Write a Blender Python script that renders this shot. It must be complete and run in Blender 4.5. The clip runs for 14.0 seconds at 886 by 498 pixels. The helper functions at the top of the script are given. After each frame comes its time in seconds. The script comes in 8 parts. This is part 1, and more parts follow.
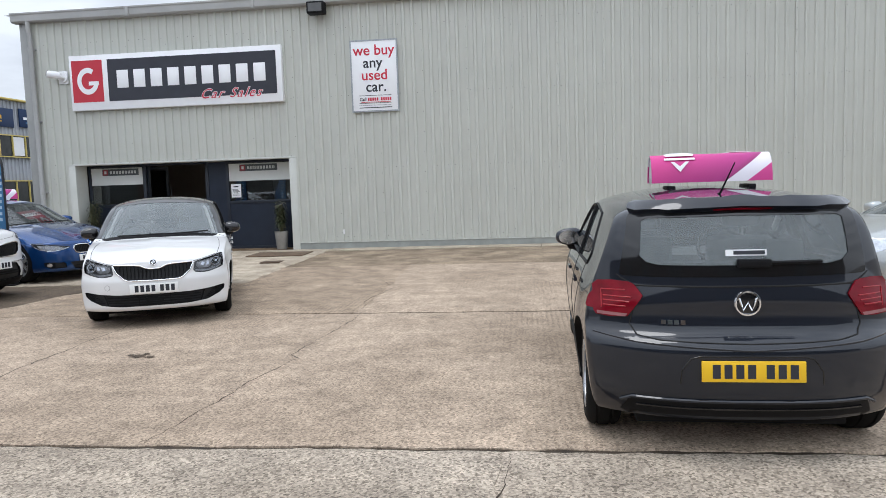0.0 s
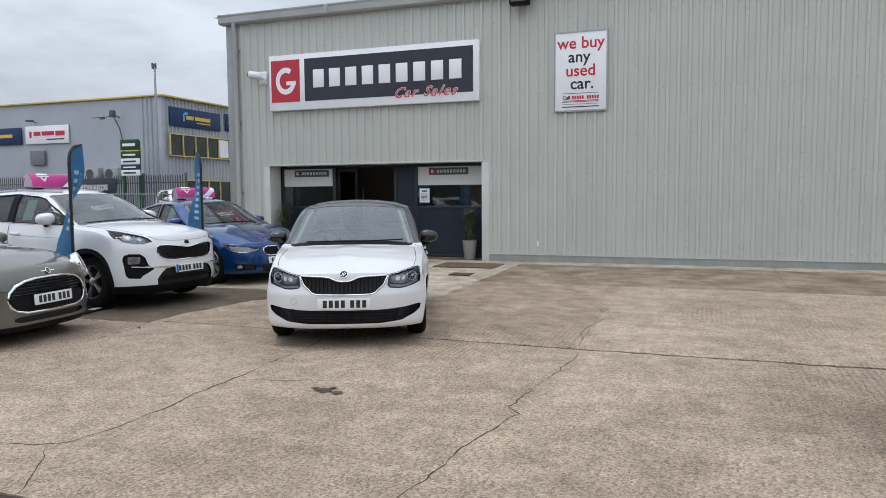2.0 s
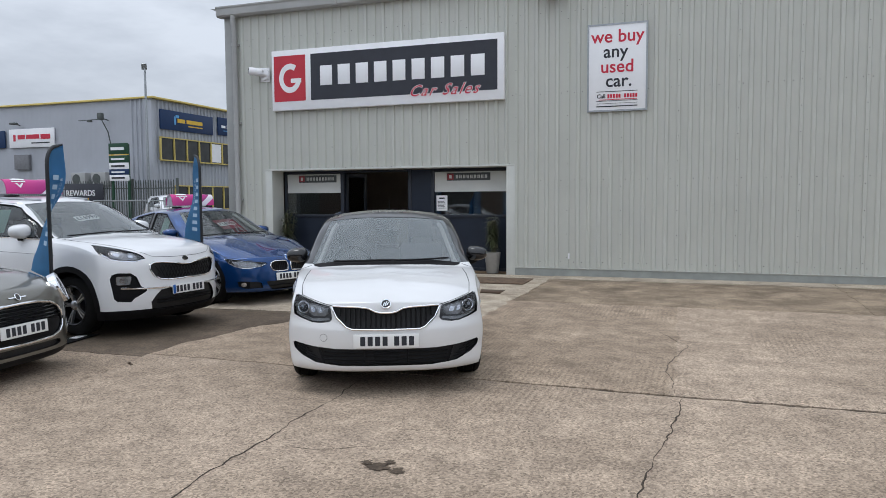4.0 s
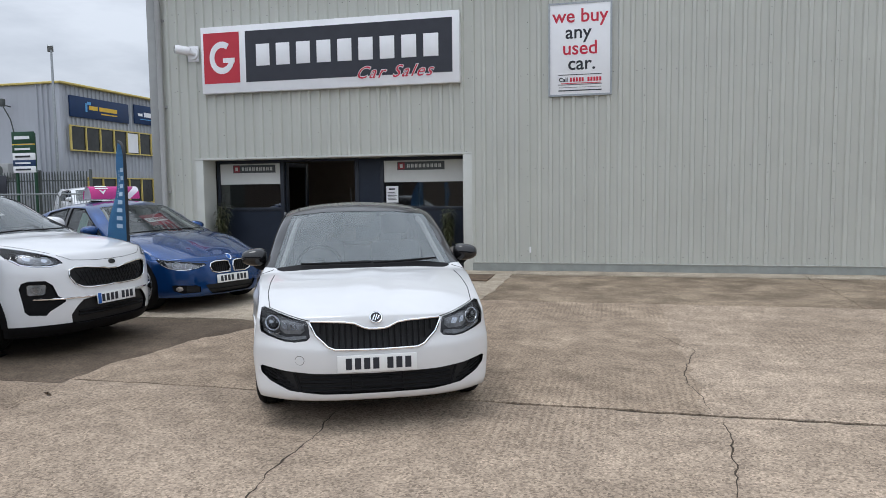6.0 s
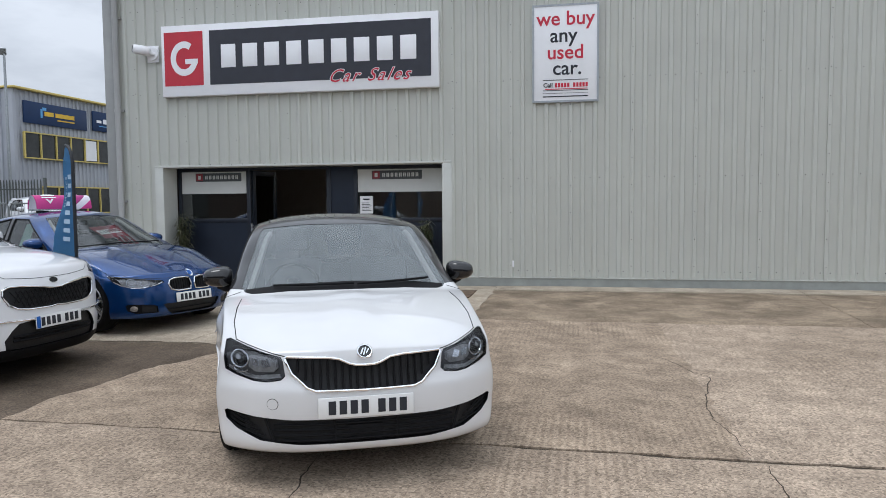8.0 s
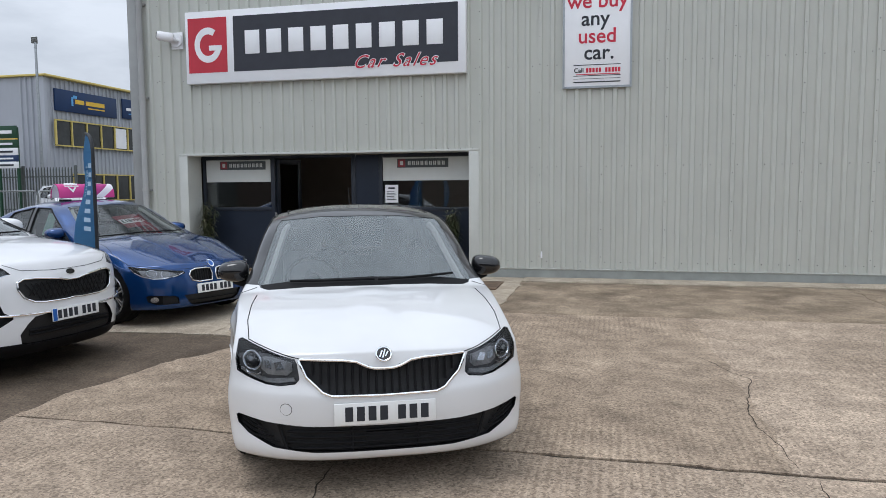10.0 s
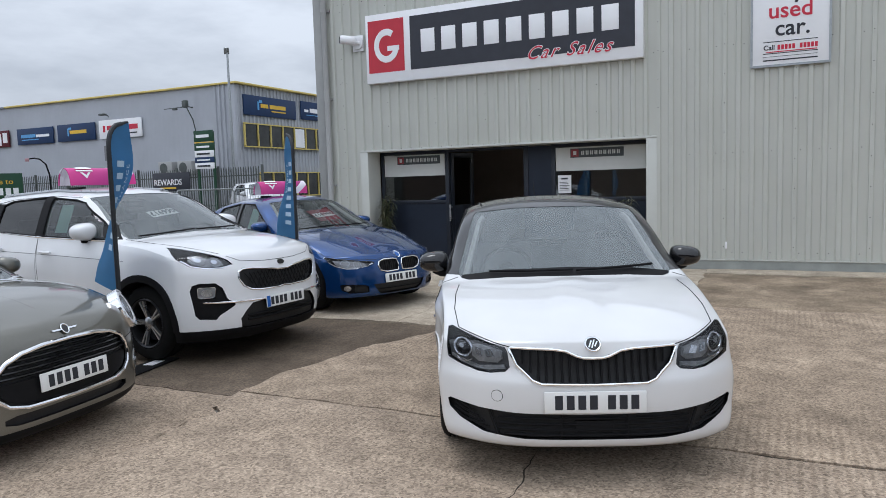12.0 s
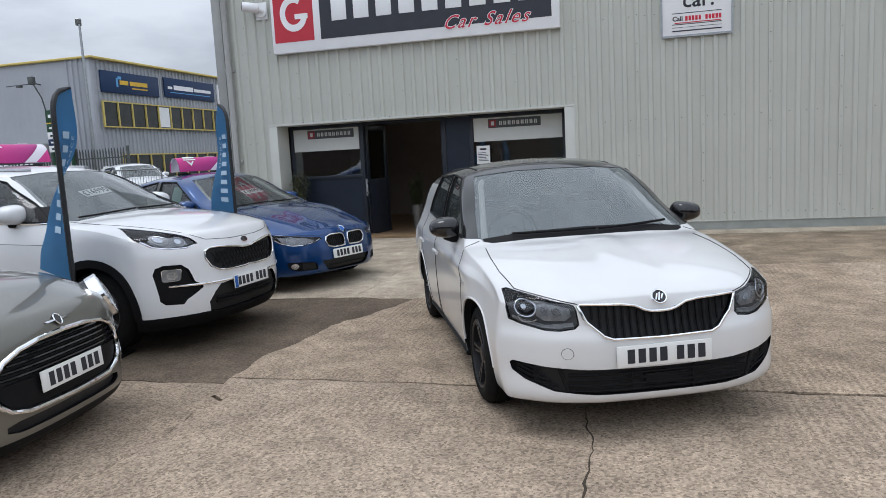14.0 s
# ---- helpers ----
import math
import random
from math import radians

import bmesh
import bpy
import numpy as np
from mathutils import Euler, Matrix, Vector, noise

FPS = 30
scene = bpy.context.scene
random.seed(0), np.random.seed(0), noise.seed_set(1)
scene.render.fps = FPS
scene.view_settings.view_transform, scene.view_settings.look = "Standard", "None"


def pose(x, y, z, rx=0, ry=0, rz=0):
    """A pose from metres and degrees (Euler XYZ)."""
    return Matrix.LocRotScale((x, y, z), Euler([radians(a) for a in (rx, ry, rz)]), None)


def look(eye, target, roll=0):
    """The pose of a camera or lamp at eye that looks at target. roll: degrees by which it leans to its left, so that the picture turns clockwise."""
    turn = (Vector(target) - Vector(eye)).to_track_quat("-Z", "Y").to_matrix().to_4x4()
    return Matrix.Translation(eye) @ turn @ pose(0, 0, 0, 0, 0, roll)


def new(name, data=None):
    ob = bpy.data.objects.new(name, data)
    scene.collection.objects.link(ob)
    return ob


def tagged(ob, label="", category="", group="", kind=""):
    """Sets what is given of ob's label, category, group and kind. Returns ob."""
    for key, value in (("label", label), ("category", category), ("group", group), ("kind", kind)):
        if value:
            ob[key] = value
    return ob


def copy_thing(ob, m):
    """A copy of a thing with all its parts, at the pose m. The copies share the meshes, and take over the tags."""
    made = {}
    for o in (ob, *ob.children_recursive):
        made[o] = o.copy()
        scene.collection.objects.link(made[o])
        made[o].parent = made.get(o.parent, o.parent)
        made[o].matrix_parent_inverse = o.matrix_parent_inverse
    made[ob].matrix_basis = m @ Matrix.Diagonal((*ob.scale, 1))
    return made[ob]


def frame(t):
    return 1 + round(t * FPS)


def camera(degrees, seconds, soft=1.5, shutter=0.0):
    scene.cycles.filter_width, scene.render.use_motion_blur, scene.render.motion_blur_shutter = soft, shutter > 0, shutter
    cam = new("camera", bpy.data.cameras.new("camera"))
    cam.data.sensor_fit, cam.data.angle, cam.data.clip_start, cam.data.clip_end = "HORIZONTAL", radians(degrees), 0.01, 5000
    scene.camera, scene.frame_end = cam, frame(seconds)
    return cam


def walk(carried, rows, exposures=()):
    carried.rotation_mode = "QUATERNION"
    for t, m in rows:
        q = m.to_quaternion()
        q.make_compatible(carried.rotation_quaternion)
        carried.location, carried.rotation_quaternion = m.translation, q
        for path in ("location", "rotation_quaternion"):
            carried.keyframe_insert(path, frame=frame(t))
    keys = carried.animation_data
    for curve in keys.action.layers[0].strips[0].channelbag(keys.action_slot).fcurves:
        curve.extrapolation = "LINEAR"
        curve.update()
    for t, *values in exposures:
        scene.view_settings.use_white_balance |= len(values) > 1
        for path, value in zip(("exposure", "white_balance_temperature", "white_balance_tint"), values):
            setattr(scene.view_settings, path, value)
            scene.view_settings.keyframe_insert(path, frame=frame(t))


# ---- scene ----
cam = camera(63.2, 14.0, soft=0.75)

PATH = [
    (0, (11.688, -16.338, 1.545), (11.456, -14.36, 1.36), -1.9),
    (0.5, (11.437, -16.085, 1.553), (10.987, -14.14, 1.426), -1.4),
    (1, (11.253, -15.694, 1.551), (10.692, -13.778, 1.43), -0.6),
    (1.5, (10.988, -15.284, 1.523), (10.358, -13.391, 1.38), -0.5),
    (2, (10.805, -14.913, 1.528), (10.119, -13.041, 1.376), -0.4),
    (2.5, (10.593, -14.564, 1.565), (9.885, -12.699, 1.417), -0.3),
    (3, (10.298, -14.302, 1.578), (9.596, -12.434, 1.446), -0.2),
    (5.5, (9.143, -13.205, 1.561), (8.62, -11.281, 1.403), -0.7),
    (6, (8.952, -13.03, 1.569), (8.49, -11.091, 1.406), -0.7),
    (6.5, (8.749, -12.84, 1.557), (8.339, -10.889, 1.405), -0.5),
    (7, (8.674, -12.674, 1.548), (8.303, -10.713, 1.415), -0.5),
    (9.3, (8.537, -12.096, 1.589), (8.153, -10.138, 1.445), -0.4),
    (9.5, (8.544, -12.09, 1.587), (8.144, -10.136, 1.434), -0.4),
    (10, (8.552, -12.077, 1.591), (8.107, -10.135, 1.423), -0.4),
    (10.5, (8.469, -12.073, 1.598), (7.982, -10.142, 1.421), -0.5),
    (11, (8.317, -12.136, 1.6), (7.755, -10.225, 1.421), -0.8),
    (11.5, (8.348, -12.138, 1.603), (7.658, -10.269, 1.424), -1.2),
    (12, (8.324, -12.209, 1.596), (7.466, -10.412, 1.412), -1.7),
    (12.5, (8.201, -12.341, 1.587), (7.131, -10.663, 1.39), -2.4),
    (12.75, (8.1, -12.351, 1.574), (6.991, -10.698, 1.3725), -2.55),
    (13, (7.998, -12.361, 1.561), (6.933, -10.68, 1.355), -2.7),
    (13.5, (7.645, -12.368, 1.548), (6.837, -10.552, 1.324), -2.5),
    (14, (7.302, -12.428, 1.531), (6.794, -10.511, 1.273), -3.1),
]
walk(cam, [(t, look(eye, target, roll)) for t, eye, target, roll in PATH],
     [(0, 0.30, 6100, 10), (0.5, 0.18, 6060, 10), (1, 0.13, 6080, 10), (2, 0.03, 6080, 10), (3, -0.08, 6060, 10), (6, -0.01, 6050, 10), (9.5, 0.02, 6050, 10), (11, 0.02, 6030, 10), (12.5, 0.00, 5980, 10), (14, 0.00, 6050, 10)])

# ---- world and light ----
world = bpy.data.worlds.new("overcast_sky")
scene.world = world
world.use_nodes = True
wn, wl = world.node_tree.nodes, world.node_tree.links
wn.clear()
w_out = wn.new("ShaderNodeOutputWorld")
w_bg = wn.new("ShaderNodeBackground")
w_sky = wn.new("ShaderNodeTexSky")
w_sky.sky_type, w_sky.sun_disc = "NISHITA", False
w_sky.sun_elevation, w_sky.sun_rotation = radians(75), radians(-90)
w_sky.air_density, w_sky.dust_density = 1.0, 4.0
w_co = wn.new("ShaderNodeTexCoord")
w_sep = wn.new("ShaderNodeSeparateXYZ")
wl.new(w_co.outputs["Generated"], w_sep.inputs[0])
# cloud cover: soft banks over a veil that is brighter overhead
w_map = wn.new("ShaderNodeMapping")
w_map.inputs["Scale"].default_value = (1.6, 1.6, 5.0)
wl.new(w_co.outputs["Generated"], w_map.inputs[0])
w_noise = wn.new("ShaderNodeTexNoise")
w_noise.inputs["Scale"].default_value, w_noise.inputs["Detail"].default_value, w_noise.inputs["Roughness"].default_value = 2.2, 6, 0.55
wl.new(w_map.outputs[0], w_noise.inputs["Vector"])
w_ramp = wn.new("ShaderNodeValToRGB")
w_ramp.color_ramp.elements[0].position, w_ramp.color_ramp.elements[0].color = 0.36, (0.56, 0.59, 0.635, 1)
w_ramp.color_ramp.elements[1].position, w_ramp.color_ramp.elements[1].color = 0.62, (0.80, 0.83, 0.87, 1)
wl.new(w_noise.outputs["Fac"], w_ramp.inputs[0])
w_up = wn.new("ShaderNodeMapRange")
w_up.inputs["From Min"].default_value, w_up.inputs["From Max"].default_value = 0.05, 0.9
w_up.inputs["To Min"].default_value, w_up.inputs["To Max"].default_value = 0.97, 1.68
wl.new(w_sep.outputs["Z"], w_up.inputs["Value"])
w_south = wn.new("ShaderNodeMapRange")
w_south.inputs["From Min"].default_value, w_south.inputs["From Max"].default_value = 0.25, -1.0
w_south.inputs["To Min"].default_value, w_south.inputs["To Max"].default_value = 1.0, 1.55
wl.new(w_sep.outputs["Y"], w_south.inputs["Value"])
w_both = wn.new("ShaderNodeMath")
w_both.operation = "MULTIPLY"
wl.new(w_up.outputs[0], w_both.inputs[0])
wl.new(w_south.outputs[0], w_both.inputs[1])
w_mul = wn.new("ShaderNodeVectorMath")
w_mul.operation = "SCALE"
wl.new(w_ramp.outputs[0], w_mul.inputs[0])
wl.new(w_both.outputs[0], w_mul.inputs["Scale"])
w_dim = wn.new("ShaderNodeVectorMath")
w_dim.operation = "SCALE"
w_dim.inputs["Scale"].default_value = 0.08
wl.new(w_sky.outputs[0], w_dim.inputs[0])
w_mix = wn.new("ShaderNodeMix")
w_mix.data_type = "RGBA"
w_mix.inputs["Factor"].default_value = 0.88
wl.new(w_dim.outputs[0], w_mix.inputs["A"])
wl.new(w_mul.outputs[0], w_mix.inputs["B"])
wl.new(w_mix.outputs["Result"], w_bg.inputs["Color"])
w_bg.inputs["Strength"].default_value = 0.97
wl.new(w_bg.outputs[0], w_out.inputs[0])

sun_lamp = bpy.data.lights.new("sun", "SUN")
sun_lamp.energy, sun_lamp.angle, sun_lamp.color = 0.85, radians(24), (1.0, 0.97, 0.93)
sun_ob = new("sun", sun_lamp)
sun_ob.matrix_world = look((0.8, -4.2, 20), (6, -4, 0))


# ---- materials ----
def nodes_of(name):
    m = bpy.data.materials.new(name)
    m.use_nodes = True
    nt = m.node_tree
    nt.nodes["Principled BSDF"].inputs["Specular IOR Level"].default_value = 0.35
    return m, nt, nt.nodes["Principled BSDF"]


def link_noise(nt, scale, detail=4, rough=0.6, coord="Object", stretch=(1, 1, 1)):
    co = nt.nodes.new("ShaderNodeTexCoord")
    mp = nt.nodes.new("ShaderNodeMapping")
    mp.inputs["Scale"].default_value = stretch
    nt.links.new(co.outputs[coord], mp.inputs[0])
    n = nt.nodes.new("ShaderNodeTexNoise")
    n.inputs["Scale"].default_value, n.inputs["Detail"].default_value, n.inputs["Roughness"].default_value = scale, detail, rough
    nt.links.new(mp.outputs[0], n.inputs["Vector"])
    return n


def ramp_of(nt, src, stops):
    r = nt.nodes.new("ShaderNodeValToRGB")
    els = r.color_ramp.elements
    while len(els) < len(stops):
        els.new(0.5)
    for e, (p, c) in zip(els, stops):
        e.position, e.color = p, (*c, 1) if len(c) == 3 else c
    nt.links.new(src, r.inputs[0])
    return r


def mix_rgb(nt, fac, a, b, mode="MIX"):
    x = nt.nodes.new("ShaderNodeMix")
    x.data_type, x.blend_type = "RGBA", mode
    for key, v in (("Factor", fac), ("A", a), ("B", b)):
        if isinstance(v, (int, float)):
            x.inputs[key].default_value = v
        elif isinstance(v, tuple):
            x.inputs[key].default_value = (*v, 1)
        else:
            nt.links.new(v, x.inputs[key])
    return x.outputs["Result"]


def bump_of(nt, bsdf, height, strength, distance):
    b = nt.nodes.new("ShaderNodeBump")
    b.inputs["Strength"].default_value, b.inputs["Distance"].default_value = strength, distance
    nt.links.new(height, b.inputs["Height"])
    nt.links.new(b.outputs[0], bsdf.inputs["Normal"])
    return b


def plain(name, color, rough=0.5, metal=0.0, vary=0.12, scale=6.0, bump=0.0, bscale=120.0, coat=0.0):
    """A surface of one colour with soft blotches, uneven gloss and, if asked, fine relief."""
    m, nt, p = nodes_of(name)
    n = link_noise(nt, scale, 5)
    lo = tuple(c * (1 - vary) for c in color)
    hi = tuple(min(1, c * (1 + vary)) for c in color)
    r = ramp_of(nt, n.outputs["Fac"], [(0.3, lo), (0.7, hi)])
    nt.links.new(r.outputs[0], p.inputs["Base Color"])
    rr = nt.nodes.new("ShaderNodeMapRange")
    rr.inputs["To Min"].default_value, rr.inputs["To Max"].default_value = max(0, rough * 0.85), min(1, rough * 1.15)
    nt.links.new(n.outputs["Fac"], rr.inputs["Value"])
    nt.links.new(rr.outputs[0], p.inputs["Roughness"])
    p.inputs["Metallic"].default_value = metal
    p.inputs["Coat Weight"].default_value = coat
    p.inputs["Coat Roughness"].default_value = 0.03
    if bump:
        b = link_noise(nt, bscale, 3)
        bump_of(nt, p, b.outputs["Fac"], bump, 0.002)
    return m


def car_paint(name, color, flake=0.0, metal=0.0, rough=0.35):
    m, nt, p = nodes_of(name)
    big = link_noise(nt, 1.3, 3)
    dirt = ramp_of(nt, big.outputs["Fac"], [(0.35, tuple(c * 0.95 for c in color)), (0.7, tuple(min(1, c * 1.04) for c in color))])
    col = dirt.outputs[0]
    if flake:
        f = link_noise(nt, 900, 1)
        fr = ramp_of(nt, f.outputs["Fac"], [(0.45, (1, 1, 1)), (0.75, (1 + flake, 1 + flake, 1 + flake))])
        col = mix_rgb(nt, 1.0, col, fr.outputs[0], "MULTIPLY")
    nt.links.new(col, p.inputs["Base Color"])
    p.inputs["Metallic"].default_value, p.inputs["Roughness"].default_value = metal, rough
    p.inputs["Coat Weight"].default_value, p.inputs["Coat Roughness"].default_value = 1.0, 0.04
    p.inputs["Specular IOR Level"].default_value = 0.15
    return m


def glass_of(name, tint, gloss=1.0, ior=1.5, sky_haze=0.0):
    m = bpy.data.materials.new(name)
    m.use_nodes = True
    nt = m.node_tree
    nt.nodes.clear()
    out = nt.nodes.new("ShaderNodeOutputMaterial")
    tr = nt.nodes.new("ShaderNodeBsdfTransparent")
    tr.inputs[0].default_value = (*tint, 1)
    gl = nt.nodes.new("ShaderNodeBsdfGlossy")
    gl.inputs["Roughness"].default_value = 0.02
    fr = nt.nodes.new("ShaderNodeFresnel")
    fr.inputs["IOR"].default_value = ior
    sc = nt.nodes.new("ShaderNodeMath")
    sc.operation, sc.use_clamp = "MULTIPLY", True
    sc.inputs[1].default_value = gloss
    nt.links.new(fr.outputs[0], sc.inputs[0])
    mx = nt.nodes.new("ShaderNodeMixShader")
    nt.links.new(sc.outputs[0], mx.inputs[0])
    nt.links.new(tr.outputs[0], mx.inputs[1])
    nt.links.new(gl.outputs[0], mx.inputs[2])
    last = mx.outputs[0]
    if sky_haze:
        # a pale diffuse layer that stands in for hazy sky reflection on the pane
        df = nt.nodes.new("ShaderNodeBsdfDiffuse")
        df.inputs[0].default_value = (0.25, 0.285, 0.295, 1)
        m2 = nt.nodes.new("ShaderNodeMixShader")
        n = link_noise(nt, 3.0, 4)
        mr = nt.nodes.new("ShaderNodeMapRange")
        mr.inputs["To Min"].default_value, mr.inputs["To Max"].default_value = sky_haze * 0.8, sky_haze * 1.2
        nt.links.new(n.outputs["Fac"], mr.inputs["Value"])
        nt.links.new(mr.outputs[0], m2.inputs[0])
        nt.links.new(last, m2.inputs[1])
        nt.links.new(df.outputs[0], m2.inputs[2])
        last = m2.outputs[0]
    nt.links.new(last, out.inputs[0])
    return m


def concrete_of(name, tone, dark, ridges=0.0, aggregate=0.5, spread=1.0, cover=0.50):
    """Weathered yard concrete: exposed stones, stains, tamping ridges that run across the yard."""
    m, nt, p = nodes_of(name)
    big = link_noise(nt, 0.55 * spread, 6, 0.6)
    mid = link_noise(nt, 3.5, 5, 0.65)
    fine = link_noise(nt, 50, 5, 0.85)
    base = ramp_of(nt, big.outputs["Fac"], [(0.28, dark), (0.5, tuple((a + b) / 2 for a, b in zip(tone, dark))), (0.68, tone)])
    m1 = ramp_of(nt, mid.outputs["Fac"], [(0.3, (0.62, 0.61, 0.60)), (0.65, (1.12, 1.11, 1.09))])
    col = mix_rgb(nt, 0.8, base.outputs[0], m1.outputs[0], "MULTIPLY")
    vor = nt.nodes.new("ShaderNodeTexVoronoi")
    vor.inputs["Scale"].default_value = 74
    co = nt.nodes.new("ShaderNodeTexCoord")
    nt.links.new(co.outputs["Object"], vor.inputs["Vector"])
    bw = nt.nodes.new("ShaderNodeRGBToBW")
    nt.links.new(vor.outputs["Color"], bw.inputs[0])
    st = ramp_of(nt, bw.outputs[0], [(0.10, (0.30, 0.27, 0.24)), (0.40, (0.92, 0.90, 0.87)), (0.85, (1.65, 1.62, 1.58))])
    col = mix_rgb(nt, aggregate, col, st.outputs[0], "MULTIPLY")
    f1 = ramp_of(nt, fine.outputs["Fac"], [(0.35, (0.56, 0.54, 0.52)), (0.56, (1.08, 1.08, 1.08)), (0.70, (1.25, 1.24, 1.22))])
    col = mix_rgb(nt, 0.7, col, f1.outputs[0], "MULTIPLY")
    info = nt.nodes.new("ShaderNodeObjectInfo")
    ir = ramp_of(nt, info.outputs["Random"], [(0.0, (0.93, 0.92, 0.91)), (1.0, (1.05, 1.05, 1.05))])
    col = mix_rgb(nt, 1.0, col, ir.outputs[0], "MULTIPLY")
    height = fine.outputs["Fac"]
    if ridges:
        wv = nt.nodes.new("ShaderNodeTexWave")
        wv.inputs["Scale"].default_value, wv.inputs["Distortion"].default_value = 5.6, 0.7
        wv.inputs["Detail"].default_value, wv.inputs["Detail Scale"].default_value = 4, 3.0
        nt.links.new(co.outputs["Object"], wv.inputs["Vector"])
        patch_n = link_noise(nt, 0.45, 2)
        pr = ramp_of(nt, patch_n.outputs["Fac"], [(cover, (0, 0, 0)), (cover + 0.16, (1, 1, 1))])
        wr = ramp_of(nt, wv.outputs["Fac"], [(0.1, (0.72, 0.70, 0.68)), (0.6, (1.06, 1.06, 1.06))])
        amount = nt.nodes.new("ShaderNodeMath")
        amount.operation = "MULTIPLY"
        amount.inputs[1].default_value = ridges
        nt.links.new(pr.outputs[0], amount.inputs[0])
        col = mix_rgb(nt, amount.outputs[0], col, wr.outputs[0], "MULTIPLY")
    nt.links.new(col, p.inputs["Base Color"])
    p.inputs["Roughness"].default_value = 0.88
    p.inputs["Specular IOR Level"].default_value = 0.3
    add = nt.nodes.new("ShaderNodeMath")
    add.operation = "ADD"
    nt.links.new(height, add.inputs[0])
    nt.links.new(bw.outputs[0], add.inputs[1])
    bump_of(nt, p, add.outputs[0], 0.55, 0.004)
    return m


M_CLAD = plain("cladding_paint", (0.530, 0.535, 0.483), 0.42, 0.0, 0.035, 0.9, 0.04, 12)
M_CLAD_TRIM = plain("trim_paint", (0.575, 0.582, 0.54), 0.45, 0.0, 0.06, 2.0)
M_GUTTER = plain("gutter_paint", (0.40, 0.40, 0.39), 0.5, 0.0, 0.1, 1.5)
M_WHITE = plain("white_enamel", (0.86, 0.86, 0.87), 0.35, 0.0, 0.03, 3)
M_NAVY_SIGN = plain("sign_charcoal", (0.035, 0.037, 0.048), 0.45, 0.0, 0.1, 5)
M_RED_SIGN = plain("sign_red", (0.52, 0.035, 0.055), 0.45, 0.0, 0.06, 5)
M_RED_INK = plain("red_ink", (0.55, 0.03, 0.06), 0.5, 0.0, 0.05, 5)
M_DARK_INK = plain("dark_ink", (0.03, 0.032, 0.04), 0.5, 0.0, 0.05, 5)
M_BLACK = plain("black_plastic", (0.009, 0.009, 0.010), 0.55, 0.0, 0.2, 20, 0.1, 300)
M_BLACK.node_tree.nodes["Principled BSDF"].inputs["Specular IOR Level"].default_value = 0.12
M_SHINY_BLACK = plain("gloss_black", (0.008, 0.008, 0.009), 0.12, 0.0, 0.1, 8, coat=0.6)
M_RUBBER = plain("tyre_rubber", (0.011, 0.011, 0.011), 0.8, 0.0, 0.25, 12, 0.15, 200)
M_RUBBER.node_tree.nodes["Principled BSDF"].inputs["Specular IOR Level"].default_value = 0.1
M_CHROME = plain("chrome", (0.85, 0.86, 0.88), 0.08, 1.0, 0.03, 8)
M_ALLOY = plain("alloy", (0.44, 0.45, 0.47), 0.28, 0.9, 0.06, 10)
M_DARK_ALLOY = plain("black_alloy", (0.03, 0.03, 0.033), 0.3, 0.5, 0.1, 10)
M_STEEL = plain("galvanised_steel", (0.36, 0.38, 0.39), 0.45, 0.7, 0.15, 15)
M_JOINT = plain("joint_dirt", (0.050, 0.037, 0.025), 0.95, 0.0, 0.4, 9)
M_FRAME = plain("navy_frame", (0.018, 0.022, 0.032), 0.4, 0.0, 0.15, 5)
M_NAVY_PANEL = plain("navy_panel", (0.016, 0.022, 0.036), 0.35, 0.0, 0.12, 3)
M_BLIND = plain("white_blind", (0.62, 0.63, 0.61), 0.7, 0.0, 0.04, 4)
# pane sign colours, with the wash of glass reflections painted in
M_WASHED_SIGN = plain("reflection_washed_charcoal", (0.075, 0.085, 0.09), 0.5, 0.0, 0.1, 5)
M_WASHED_RED = plain("reflection_washed_red", (0.28, 0.05, 0.06), 0.5, 0.0, 0.1, 5)
M_SHOP_GLASS = glass_of("shop_glass", (0.72, 0.76, 0.78), 3.2)
# car panes: part of the sky reflection is mixed in as pale diffuse colour
M_CAR_GLASS = glass_of("windscreen_glass", (0.80, 0.86, 0.86), 1.8, sky_haze=0.27)
M_CLEAN_GLASS = glass_of("clean_windscreen_glass", (0.74, 0.80, 0.80), 1.3, sky_haze=0.12)
M_HAZED_GLASS = glass_of("hazed_windscreen_glass", (0.88, 0.94, 0.94), 2.4, sky_haze=0.36)
M_SIDE_GLASS = glass_of("side_glass", (0.74, 0.80, 0.80), 1.3, sky_haze=0.08)
M_DARK_GLASS = glass_of("privacy_glass", (0.12, 0.13, 0.14), 1.3)
M_LAMP_GLASS = glass_of("lamp_glass", (0.95, 0.96, 0.98), 0.55)
M_INTERIOR = plain("cabin_fabric", (0.13, 0.132, 0.138), 0.85, 0.0, 0.25, 15, 0.2, 150)
M_HEADLINING = plain("headlining", (0.52, 0.51, 0.49), 0.9, 0.0, 0.1, 8)
M_ROOM_WALL = plain("room_wall", (0.30, 0.25, 0.21), 0.8, 0.0, 0.08, 3)
M_ROOM_DARK = plain("room_dark", (0.05, 0.042, 0.038), 0.7, 0.0, 0.15, 3)
M_ROOM_FLOOR = plain("room_floor", (0.22, 0.15, 0.09), 0.45, 0.0, 0.2, 4)
M_SLAB = concrete_of("yard_concrete", (0.445, 0.360, 0.280), (0.290, 0.230, 0.174), 0.50, 0.6)
M_SLAB_RIDGED = concrete_of("tamped_concrete", (0.430, 0.345, 0.262), (0.272, 0.214, 0.160), 0.48, 0.55, 1.6, 0.44)
